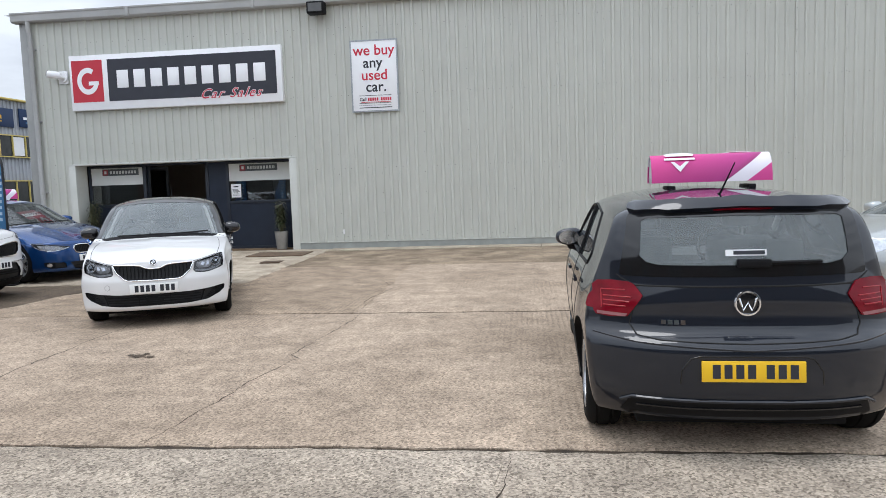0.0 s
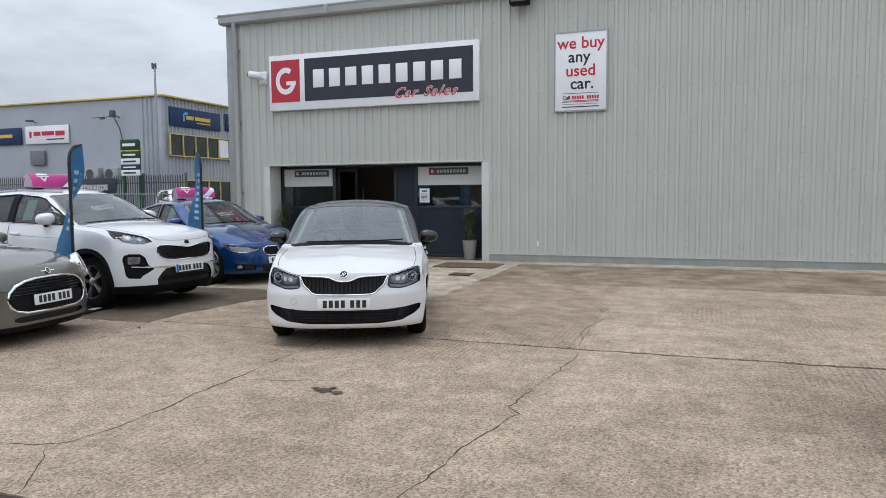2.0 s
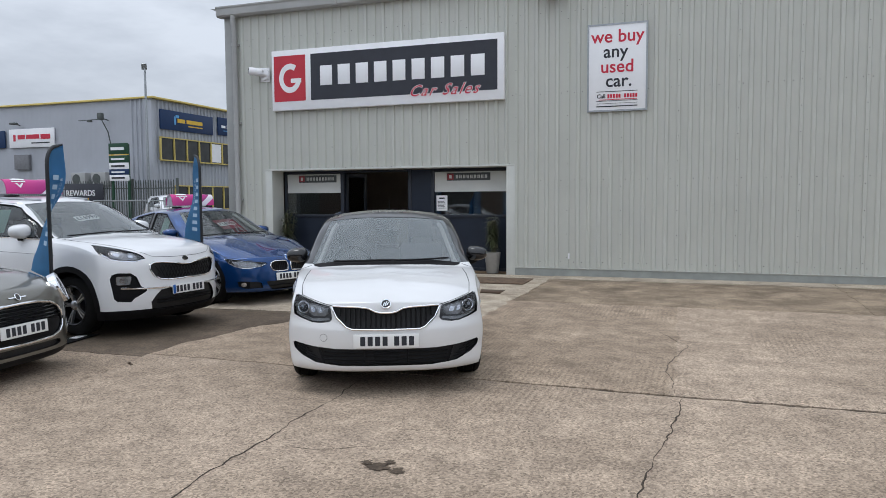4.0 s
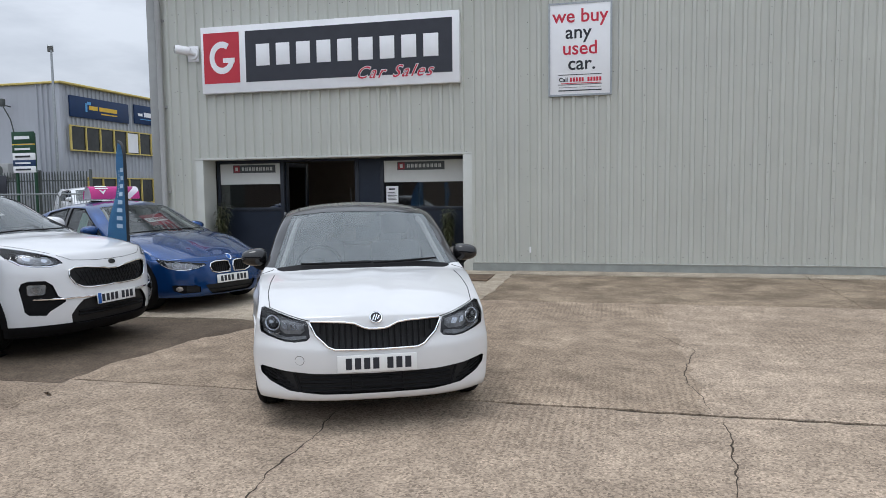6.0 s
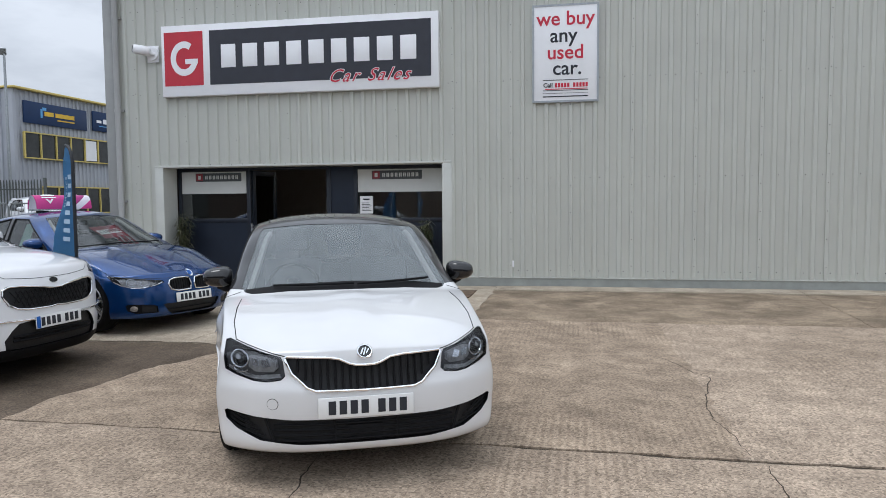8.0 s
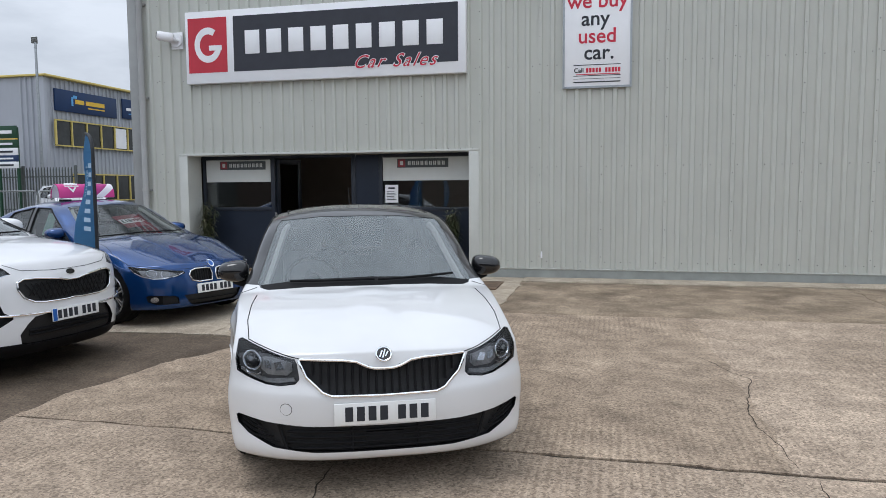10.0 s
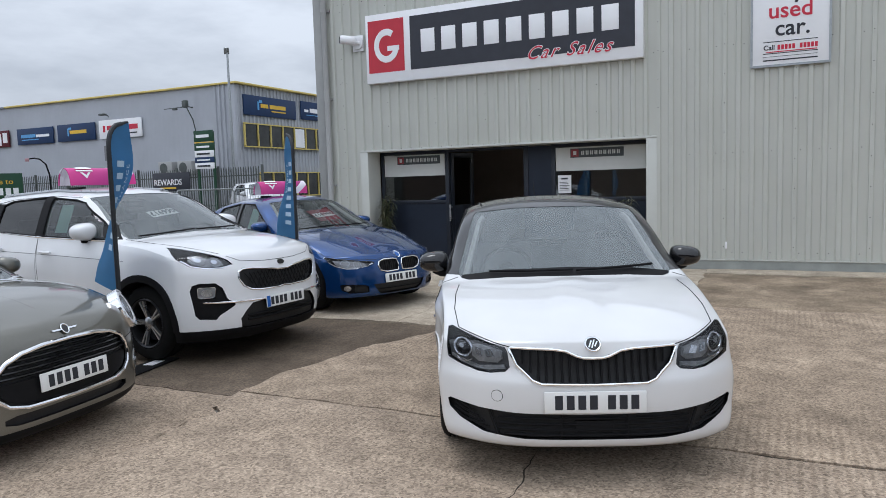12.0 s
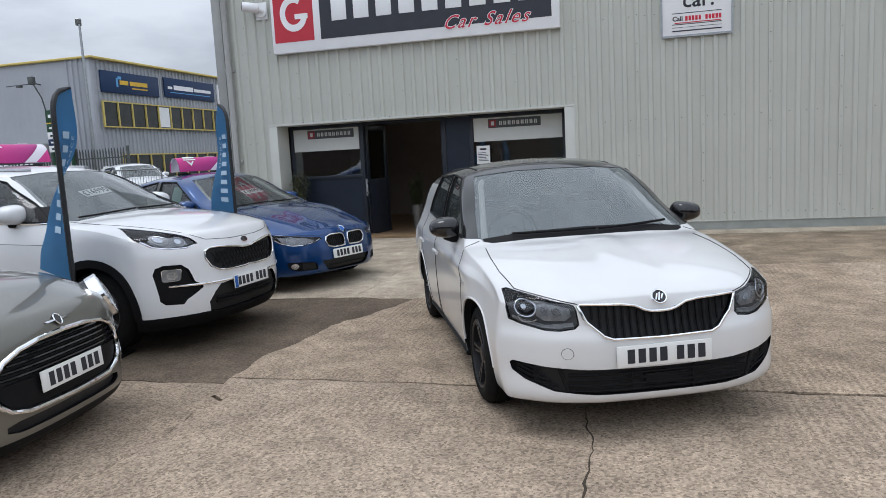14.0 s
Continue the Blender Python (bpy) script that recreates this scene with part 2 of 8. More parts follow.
M_SLAB_COARSE = concrete_of("coarse_concrete", (0.455, 0.40, 0.335), (0.30, 0.258, 0.21), 0.15, 0.8)
M_SLAB_DARK = concrete_of("stained_concrete", (0.385, 0.308, 0.226), (0.135, 0.103, 0.072), 0.2, 0.4, 2.6)
M_PAD = concrete_of("pale_concrete", (0.53, 0.465, 0.375), (0.36, 0.305, 0.235), 0.0, 0.25, 1.6)
M_TARMAC = concrete_of("old_tarmac", (0.175, 0.138, 0.104), (0.092, 0.070, 0.050), 0.0, 0.45, 1.4)
M_GROUND = concrete_of("outer_ground", (0.20, 0.185, 0.165), (0.13, 0.12, 0.105), 0.0, 0.4, 0.3)


# ---- building helpers ----
def mesh_of(name, bm, mats, sharp=40.0, smooth=True):
    me = bpy.data.meshes.new(name)
    if smooth:
        lim = radians(sharp)
        bm.normal_update()
        for f in bm.faces:
            f.smooth = True
        for e in bm.edges:
            if len(e.link_faces) == 2 and e.calc_face_angle(0) > lim:
                e.smooth = False
    bm.to_mesh(me)
    bm.free()
    for m in mats if isinstance(mats, (list, tuple)) else [mats]:
        me.materials.append(m)
    return me


def part(name, bm, material, parent, label="", sharp=40.0, smooth=True):
    """Link a bmesh as one mesh object under a thing or under a part."""
    ob = new(name, mesh_of(name, bm, material, sharp, smooth))
    ob.parent = parent
    if label:
        ob["label"] = label
    return ob


def thing(name, label, category, m=None, group="", kind=""):
    ob = new(name)
    ob.empty_display_size = 0.1
    tagged(ob, label, category, group, kind)
    if m is not None:
        ob.matrix_basis = m
    return ob


def box(bm, x0, x1, y0, y1, z0, z1, bevel=0.0, mi=0, m=None):
    vs = [bm.verts.new((x, y, z)) for x in (x0, x1) for y in (y0, y1) for z in (z0, z1)]
    fs = [bm.faces.new([vs[i] for i in q]) for q in ((0, 1, 3, 2), (4, 6, 7, 5), (0, 4, 5, 1), (2, 3, 7, 6), (0, 2, 6, 4), (1, 5, 7, 3))]
    if bevel:
        es = list({e for f in fs for e in f.edges})
        r = bmesh.ops.bevel(bm, geom=es, offset=bevel, segments=2, affect="EDGES", profile=0.5)
        fs = list({f for f in fs if f.is_valid} | set(r["faces"]))
    vv = list({v for f in fs for v in f.verts})
    for f in fs:
        f.material_index = mi
    if m is not None:
        bmesh.ops.transform(bm, matrix=m, verts=vv)
    return vv


def bbox(x0, x1, y0, y1, z0, z1, bevel=0.0, m=None):
    bm = bmesh.new()
    box(bm, x0, x1, y0, y1, z0, z1, bevel, 0, m)
    return bm


def prism(bm, poly, z0, z1, m=None, mi=0):
    """A closed prism over a 2D outline (counter-clockwise), from z0 to z1, then moved by m."""
    a = [bm.verts.new((x, y, z0)) for x, y in poly]
    b = [bm.verts.new((x, y, z1)) for x, y in poly]
    n = len(poly)
    fs = [bm.faces.new(a[::-1]), bm.faces.new(b)]
    for i in range(n):
        fs.append(bm.faces.new((a[i], a[(i + 1) % n], b[(i + 1) % n], b[i])))
    for f in fs:
        f.material_index = mi
    if m is not None:
        bmesh.ops.transform(bm, matrix=m, verts=a + b)
    return a + b


def tube(bm, pts, r, seg=8, caps=True, mi=0, closed=False):
    """A round bar along a line of points; r may be one radius or one for each point."""
    pts = [Vector(p) for p in pts]
    n = len(pts)
    rs = r if isinstance(r, (list, tuple)) else [r] * n
    rings = []
    side = None
    flat = Vector((0, 0, 0))
    if closed:
        # the loop's own plane keeps the bar from twisting
        mid = sum(pts, Vector((0, 0, 0))) / n
        for i in range(n):
            flat += (pts[i] - mid).cross(pts[(i + 1) % n] - mid)
        flat.normalize()
    for i, p in enumerate(pts):
        if closed:
            d = pts[(i + 1) % n] - pts[i - 1]
        else:
            d = pts[min(i + 1, n - 1)] - pts[max(i - 1, 0)]
        d.normalize()
        if closed:
            side = d.cross(flat)
        elif side is None:
            side = d.orthogonal().normalized()
        side = (side - d * side.dot(d))
        side = side.normalized() if side.length > 1e-6 else d.orthogonal().normalized()
        up = d.cross(side)
        rings.append([bm.verts.new(p + (side * math.cos(2 * math.pi * k / seg) + up * math.sin(2 * math.pi * k / seg)) * rs[i]) for k in range(seg)])
    for i in range(n if closed else n - 1):
        a, b = rings[i], rings[(i + 1) % n]
        for k in range(seg):
            bm.faces.new((a[k], a[(k + 1) % seg], b[(k + 1) % seg], b[k])).material_index = mi
    if caps and not closed:
        bm.faces.new(rings[0][::-1]).material_index = mi
        bm.faces.new(rings[-1]).material_index = mi
    return rings


def lathe(bm, profile, seg=32, axis="y", mi=0, close=True):
    """Turn a profile of (radius, along) round an axis."""
    rings = []
    for r, h in profile:
        ring = []
        for k in range(seg):
            a = 2 * math.pi * k / seg
            c, s = r * math.cos(a), r * math.sin(a)
            ring.append(bm.verts.new((c, h, s) if axis == "y" else (c, s, h) if axis == "z" else (h, c, s)))
        rings.append(ring)
    m = len(rings)
    for i in range(m if close else m - 1):
        a, b = rings[i], rings[(i + 1) % m]
        for k in range(seg):
            bm.faces.new((a[k], a[(k + 1) % seg], b[(k + 1) % seg], b[k])).material_index = mi
    return rings


def fix(bm):
    bmesh.ops.recalc_face_normals(bm, faces=bm.faces)
    return bm


def letters(body, size, depth=0.004, shear=0.0, spacing=1.0, bold=0.0):
    """The built-in font as a mesh in the xy plane, centred; returns a bmesh and its width."""
    cu = bpy.data.curves.new("lettering", "FONT")
    cu.body, cu.size, cu.extrude, cu.shear, cu.space_character, cu.offset = body, size, depth / 2, shear, spacing, bold
    cu.align_x, cu.align_y, cu.resolution_u = "CENTER", "CENTER", 4
    tmp = new("lettering", cu)
    dg = bpy.context.evaluated_depsgraph_get()
    me = bpy.data.meshes.new_from_object(tmp.evaluated_get(dg))
    bm = bmesh.new()
    bm.from_mesh(me)
    bpy.data.objects.remove(tmp)
    bpy.data.meshes.remove(me)
    bpy.data.curves.remove(cu)
    return bm


def turned(bm, m):
    bmesh.ops.transform(bm, matrix=m, verts=bm.verts)
    return bm


FACING = Matrix(((1, 0, 0, 0), (0, 0, -1, 0), (0, 1, 0, 0), (0, 0, 0, 1)))  # xy drawing -> faces -y


def on_wall(bm, x, y, z):
    """Stand a drawing of the xy plane upright, facing -y, at a place."""
    return turned(bm, Matrix.Translation((x, y, z)) @ FACING)


def smooth01(a, b, x):
    t = max(0.0, min(1.0, (x - a) / (b - a)))
    return t * t * (3 - 2 * t)


def gz(y):
    """The yard rises a little towards the building."""
    return 0.09 * smooth01(-7.0, 0.0, y)


# ---- ground ----
def ground_sheet():
    bm = bmesh.new()
    xs = [-900, -200, -80, -40, -20, -10, 0, 10, 20, 40, 80, 200, 900]
    ys = [-900, -200, -60, -30, -20, -12, -8, -7, -6, -5, -4, -3, -2, -1, 0, 1, 10, 30, 60, 200, 900]
    grid = [[bm.verts.new((x, y, gz(y) - 0.035)) for x in xs] for y in ys]
    for j in range(len(ys) - 1):
        for i in range(len(xs) - 1):
            bm.faces.new((grid[j][i], grid[j][i + 1], grid[j + 1][i + 1], grid[j + 1][i]))
    return tagged(new("ground", mesh_of("ground", bm, M_GROUND)), "weathered grey-brown hard ground of the trading estate", "ground", kind="structure")


ground_sheet()
YARD = thing("pavement", "yard of worn beige concrete slabs with dirt-filled cracked joints", "pavement", kind="structure")


def joint_x(x0, y):
    rag = 0.0
    if x0 == 4.6 and y > -8.3:
        # broken edge of the tarmac patch
        rag = -0.17 + 0.55 * smooth01(-6.6, -5.0, y) + 0.10 * noise.noise((7.1, y * 1.3, 2.0)) + 0.05 * noise.noise((3.3, y * 4.0, 6.0)) + 0.02 * noise.noise((1.1, y * 11.0, 2.5))
    return x0 + rag + 0.10 * noise.noise((x0 * 3.1, y * 0.55, 0.3)) + 0.06 * noise.noise((x0 * 1.7, y * 2.6, 4.0)) + 0.022 * noise.noise((x0, y * 11.0, 9.0))


def joint_y(y0, x):
    rag = 0.0
    if y0 == -5.1 and x < 4.8:
        rag = 0.10 * noise.noise((x * 0.8, 3.1, 2.0)) + 0.05 * noise.noise((x * 4.0, 1.7, 6.0)) + 0.03 * noise.noise((x * 11.0, 1.1, 2.5))
    return y0 + rag + 0.03 * noise.noise((x * 0.4, y0 * 2.3, 1.3)) + 0.022 * noise.noise((x * 3.5, y0, 5.0)) + 0.012 * noise.noise((x * 14.0, y0, 8.0))


def joint_w(y0, x):
    """Half the width of a joint; the two main ones are broad and crumbled."""
    if y0 in (-7.85, -7.98):
        return max(0.002, 0.009 + 0.011 * smooth01(6.5, 10.0, x) + 0.016 * noise.noise((x * 6.0, 1.0, 4.0)) + 0.008 * noise.noise((x * 23.0, 5.0, 4.0)))
    if y0 == -12.3:
        return max(0.004, 0.026 + 0.026 * noise.noise((x * 5.0, 2.0, 4.0)) + 0.012 * noise.noise((x * 21.0, 3.0, 4.0)))
    return max(0.002, 0.007 + 0.010 * noise.noise((x * 7.0, y0, 2.0)))


def slab(x0, x1, y0, y1, material, name="slab", lift=0.0, gap=0.0006, step=0.09):
    nx, ny = max(2, int((x1 - x0) / step)), max(2, int((y1 - y0) / step))
    bm = bmesh.new()
    tilt = [random.uniform(-0.004, 0.004) for _ in range(3)]
    rows = []
    for j in range(ny + 1):
        row = []
        for i in range(nx + 1):
            u, v = i / nx, j / ny
            xm, ym = x0 + (x1 - x0) * u, y0 + (y1 - y0) * v
            xl, xr = joint_x(x0, ym) + gap, joint_x(x1, ym) - gap
            yl, yr = joint_y(y0, xm) + joint_w(y0, xm), joint_y(y1, xm) - joint_w(y1, xm)
            x, y = xl + (xr - xl) * u, yl + (yr - yl) * v
            edge = min(i, nx - i, j, ny - j)
            chip = 0.0
            if edge == 0:
                chip = -0.010 - 0.014 * max(0, noise.noise((x * 5, y * 5, 3.0)))
            z = gz(y) + lift + tilt[0] + tilt[1] * (u - 0.5) + tilt[2] * (v - 0.5) + 0.004 * noise.noise((x * 0.9, y * 0.9, 1.0)) + chip
            row.append(bm.verts.new((x, y, z)))
        rows.append(row)
    for j in range(ny):
        for i in range(nx):
            bm.faces.new((rows[j][i], rows[j][i + 1], rows[j + 1][i + 1], rows[j + 1][i]))
    rim = [e for e in bm.edges if len(e.link_faces) == 1]
    ext = bmesh.ops.extrude_edge_only(bm, edges=rim)
    for v in ext["geom"]:
        if isinstance(v, bmesh.types.BMVert):
            v.co.z -= 0.05
    return part(name, bm, [material], YARD, sharp=60)


def lay_yard():
    xs = [-5.4, -0.4, 2.1, 4.6, 7.1, 9.6, 14.6, 19.6, 24.6]
    near = [-5.4, -0.4, 2.1, 6.6, 11.56, 16.5, 20.5, 24.6]
    for a, b in zip(near, near[1:]):
        slab(a, b, -21.2, -16.75, M_SLAB_COARSE, step=0.15)
        slab(a, b, -16.75, -12.3, M_SLAB_COARSE)
    middle = [-5.4, -0.4, 2.1, 4.6, 14.6, 19.6, 24.6]
    for a, b in zip(middle, middle[1:]):
        slab(a, b, -12.3, -7.85 if b > 4.7 else -7.98, M_SLAB)
    for a, b in zip(xs[3:], xs[4:]):
        slab(a, b, -7.85, -5.1 if b < 7.5 else -3.25, M_SLAB_RIDGED if b < 10 else M_SLAB)
    for a, b in ((7.2, 12.0), (12.0, 17.0), (17.0, 24.6)):
        slab(a, b, -3.25, -0.55, M_SLAB_DARK)
    slab(4.3, 7.2, -5.1, -2.7, M_PAD)
    slab(4.3, 7.2, -2.7, -0.02, M_PAD)
    slab(0.2, 4.3, -5.1, -0.02, M_PAD)
    for a, b in ((7.2, 12.0), (12.0, 17.0), (17.0, 24.6)):
        slab(a, b, -0.55, -0.02, M_PAD, gap=0.006, lift=0.012)
    slab(-3.2, 0.2, -7.98, -0.02, M_TARMAC)
    slab(0.2, 4.6, -7.98, -5.1, M_TARMAC)
    # dirt in the joints
    for y in (-12.3, -7.85, -3.25):
        bm = bmesh.new()
        for i in range(30):
            x = -5.0 + i
            vs = [bm.verts.new((a, b, gz(b) - 0.020)) for a, b in ((x, y - 0.16), (x + 1, y - 0.16), (x + 1, y + 0.16), (x, y + 0.16))]
            bm.faces.new(vs)
        part("joint_filler", bm, M_JOINT, YARD)


lay_yard()


def crack(points, wide, seed):
    """A wandering crack in the slabs, widest in its middle, filled with dirt."""
    dg = bpy.context.evaluated_depsgraph_get()
    line = []
    for (x0, y0), (x1, y1) in zip(points, points[1:]):
        n = max(2, int(math.hypot(x1 - x0, y1 - y0) / 0.045))
        line += [(x0 + (x1 - x0) * k / n, y0 + (y1 - y0) * k / n) for k in range(n)]
    line.append(points[-1])
    bm = bmesh.new()
    prev = None
    for i, (x, y) in enumerate(line):
        a, b = line[max(i - 1, 0)], line[min(i + 1, len(line) - 1)]
        d = Vector((b[0] - a[0], b[1] - a[1], 0)).normalized()
        side = Vector((-d.y, d.x, 0))
        end = min(1.0, 6.0 * min(i, len(line) - 1 - i) / len(line))
        w = wide * (0.25 + 0.75 * end) * (0.75 + 0.9 * noise.noise((x * 3.0, y * 3.0, seed)) + 0.5 * noise.noise((x * 17.0, y * 17.0, seed)))
        c = Vector((x, y, 0)) + side * (0.045 * noise.noise((x * 2.2, y * 2.2, seed + 3.0)) + 0.024 * noise.noise((x * 8.0, y * 8.0, seed + 7.0)) + 0.010 * noise.noise((x * 24.0, y * 24.0, seed + 9.0)))
        pair = []
        for e in (-0.5, 0.5):
            q = c + side * max(w, 0.0015) * e
            ok, hit = scene.ray_cast(dg, (q.x, q.y, 1.0), (0, 0, -1))[:2]
            pair.append(bm.verts.new((q.x, q.y, (hit.z if ok else 0.0) + 0.0015)))
        if prev:
            bm.faces.new((prev[0], prev[1], pair[1], pair[0]))
        prev = pair
    part("crack", fix(bm), M_JOINT, YARD)


crack([(9.32, -12.25), (9.40, -11.3), (9.50, -10.6), (9.62, -10.12), (9.50, -10.0), (9.55, -9.35), (9.70, -8.3), (9.66, -7.85)], 0.013, 1.0)
crack([(9.64, -7.8), (9.53, -6.7), (9.72, -5.9), (9.45, -5.3), (9.15, -4.95)], 0.009, 2.0)
crack([(6.3, -11.75), (6.9, -11.72), (7.08, -11.6), (7.16, -11.1), (7.14, -10.5), (7.10, -9.9), (7.08, -9.1), (7.0, -8.2)], 0.013, 3.0)
crack([(7.0, -11.68), (7.3, -12.0), (7.5, -12.3)], 0.008, 8.0)
crack([(7.13, -9.95), (7.5, -9.9), (7.85, -9.75)], 0.006, 4.0)
crack([(11.3, -7.86), (11.8, -8.2), (12.5, -8.38), (13.6, -8.45)], 0.008, 5.0)
crack([(11.56, -12.35), (11.50, -13.2), (11.62, -14.2), (11.55, -15.5)], 0.010, 6.0)


# ---- the showroom building ----
EAVE, LEFT, RIGHT = 5.63, -0.14, 30.0
OPEN_L, OPEN_R, OPEN_T = 0.95, 6.25, 2.22
FRONT = thing("wall_front", "front wall of grey-green ribbed steel cladding above a shopfront opening", "wall", kind="structure")


def wall_core():
    bm = bmesh.new()
    box(bm, LEFT + 0.01, OPEN_L - 0.02, 0.022, 0.30, 0.0, EAVE)
    box(bm, OPEN_L - 0.02, OPEN_R + 0.02, 0.022, 0.30, OPEN_T + 0.02, EAVE)
    box(bm, OPEN_R + 0.02, RIGHT, 0.022, 0.30, 0.0, EAVE)
    part("wall_core", bm, M_CLAD_TRIM, FRONT)


def cladding_sheet(x0, x1, z0, z1, phase):
    """One trapezoid sheet: flat pans, narrow raised ribs every 0.2 m."""
    pts = [(x0, 0.0)]
    k = math.ceil((x0 - phase) / 0.2)
    while phase + 0.2 * k < x1:
        c = phase + 0.2 * k
        for dx, dy in ((-0.046, 0.0), (-0.026, -0.034), (0.026, -0.034), (0.046, 0.0)):
            if x0 < c + dx < x1:
                pts.append((c + dx, dy))
        k += 1
    pts.append((x1, 0.0))
    bm = bmesh.new()
    n = 6
    rows = []
    for j in range(n + 1):
        z = z0 + (z1 - z0) * j / n
        rows.append([bm.verts.new((x, y + 0.002 * noise.noise((x * 1.2, z * 0.8, 2.0)) - 0.003, z)) for x, y in pts])
    for j in range(n):
        for i in range(len(pts) - 1):
            bm.faces.new((rows[j][i], rows[j][i + 1], rows[j + 1][i + 1], rows[j + 1][i]))
    return part("cladding_sheet", bm, M_CLAD, FRONT, sharp=20)


def screw_heads():
    """Fixing screws in rows at the rails, and stitching screws down each lap."""
    bm = bmesh.new()

    def head(x, y, z):
        a = [bm.verts.new((x + 0.008 * math.cos(i * 1.047), y, z + 0.008 * math.sin(i * 1.047))) for i in range(6)]
        b = [bm.verts.new((x + 0.006 * math.cos(i * 1.047), y - 0.008, z + 0.006 * math.sin(i * 1.047))) for i in range(6)]
        bm.faces.new(b)
        for i in range(6):
            bm.faces.new((a[i], a[(i + 1) % 6], b[(i + 1) % 6], b[i]))

    for z in (0.36, 1.93, 3.58, 5.1):
        x = LEFT + 0.5
        while x < 22:
            c = 0.44 + 0.2 * round((x - 0.44) / 0.2)
            if not (OPEN_L - 0.2 < x < OPEN_R + 0.2 and z < 2.3):
                head(c + 0.075, -0.004, z)
                if int(round((c - 0.44) / 0.2)) % 3 == 0:
                    head(c - 0.075, -0.004, z)
            x += 0.4
    for k in range(0, 22):
        z = 0.45
        while z < 5.4:
            if not (OPEN_L - 0.2 < 0.44 + k < OPEN_R + 0.2 and z < 2.3):
                head(0.44 + k, -0.038, z)
            z += 0.45
    for i in range(27):
        head(OPEN_L - 0.1 + i * 0.21, -0.012, OPEN_T + 0.045)
    part("screw_heads", bm, plain("screw_grey", (0.09, 0.09, 0.085), 0.5), FRONT)["kind"] = "stuff"


def front_wall():
    wall_core()
    seams = [LEFT] + [0.44 + i for i in range(30)]
    for a, b in zip(seams, seams[1:]):
        a2 = a - 0.03
        if b <= 0.78 or a >= 6.42:
            cladding_sheet(a2, b, 0.247, EAVE, 0.44)
        else:
            if a < 0.78:
                cladding_sheet(a2, 0.79, 0.247, EAVE, 0.44)
            if b > 6.41:
                cladding_sheet(6.40, b, 0.247, EAVE, 0.44)
            cladding_sheet(max(a2, 0.79), min(b, 6.40), OPEN_T + 0.03, EAVE, 0.44)
    screw_heads()
    bm = bmesh.new()
    for x0, x1 in ((LEFT - 0.02, OPEN_L - 0.17), (OPEN_R + 0.17, RIGHT)):
        box(bm, x0, x1, -0.044, 0.02, 0.236, 0.246, 0.002)
        box(bm, x0, x1, -0.030, 0.02, 0.226, 0.235)
    part("drip_flashing", bm, M_CLAD_TRIM, FRONT)
    bm = bmesh.new()
    for x0, x1 in ((LEFT - 0.02, OPEN_L - 0.17), (OPEN_R + 0.17, RIGHT)):
        box(bm, x0, x1, -0.026, 0.02, 0.0, 0.225)
    # wall colour with the shade at its foot painted in
    part("plinth", bm, plain("plinth_shaded", (0.31, 0.325, 0.305), 0.6, 0, 0.16, 3, 0.2, 60), FRONT)
    # trim round the opening
    bm = bmesh.new()
    box(bm, OPEN_L - 0.17, OPEN_L, -0.045, 0.0, 0.03, OPEN_T, 0.004)
    box(bm, OPEN_L - 0.02, OPEN_L, 0.0, 0.42, 0.03, OPEN_T)
    part("jamb", bm, M_CLAD_TRIM, FRONT)
    bm = bmesh.new()
    box(bm, OPEN_R, OPEN_R + 0.17, -0.045, 0.0, 0.03, OPEN_T, 0.004)
    box(bm, OPEN_R, OPEN_R + 0.02, 0.0, 0.42, 0.03, OPEN_T)
    part("jamb", bm, M_CLAD_TRIM, FRONT)
    bm = bmesh.new()
    box(bm, OPEN_L - 0.17, OPEN_R + 0.17, -0.05, 0.0, OPEN_T, OPEN_T + 0.038, 0.004)
    box(bm, OPEN_L, OPEN_R, 0.0, 0.42, OPEN_T, OPEN_T + 0.02)
    part("head_flashing", bm, M_CLAD_TRIM, FRONT)
    # corner flashing, its grey darkened to carry the shade on the trim
    bm = bmesh.new()
    box(bm, LEFT - 0.05, LEFT + 0.13, -0.042, 0.0, 0.21, EAVE, 0.004)
    box(bm, LEFT - 0.05, LEFT - 0.02, 0.0, 0.2, 0.21, EAVE)
    part("corner_flashing", bm, plain("corner_shaded", (0.33, 0.335, 0.325), 0.5, 0.0, 0.1, 2.0), FRONT)


front_wall()


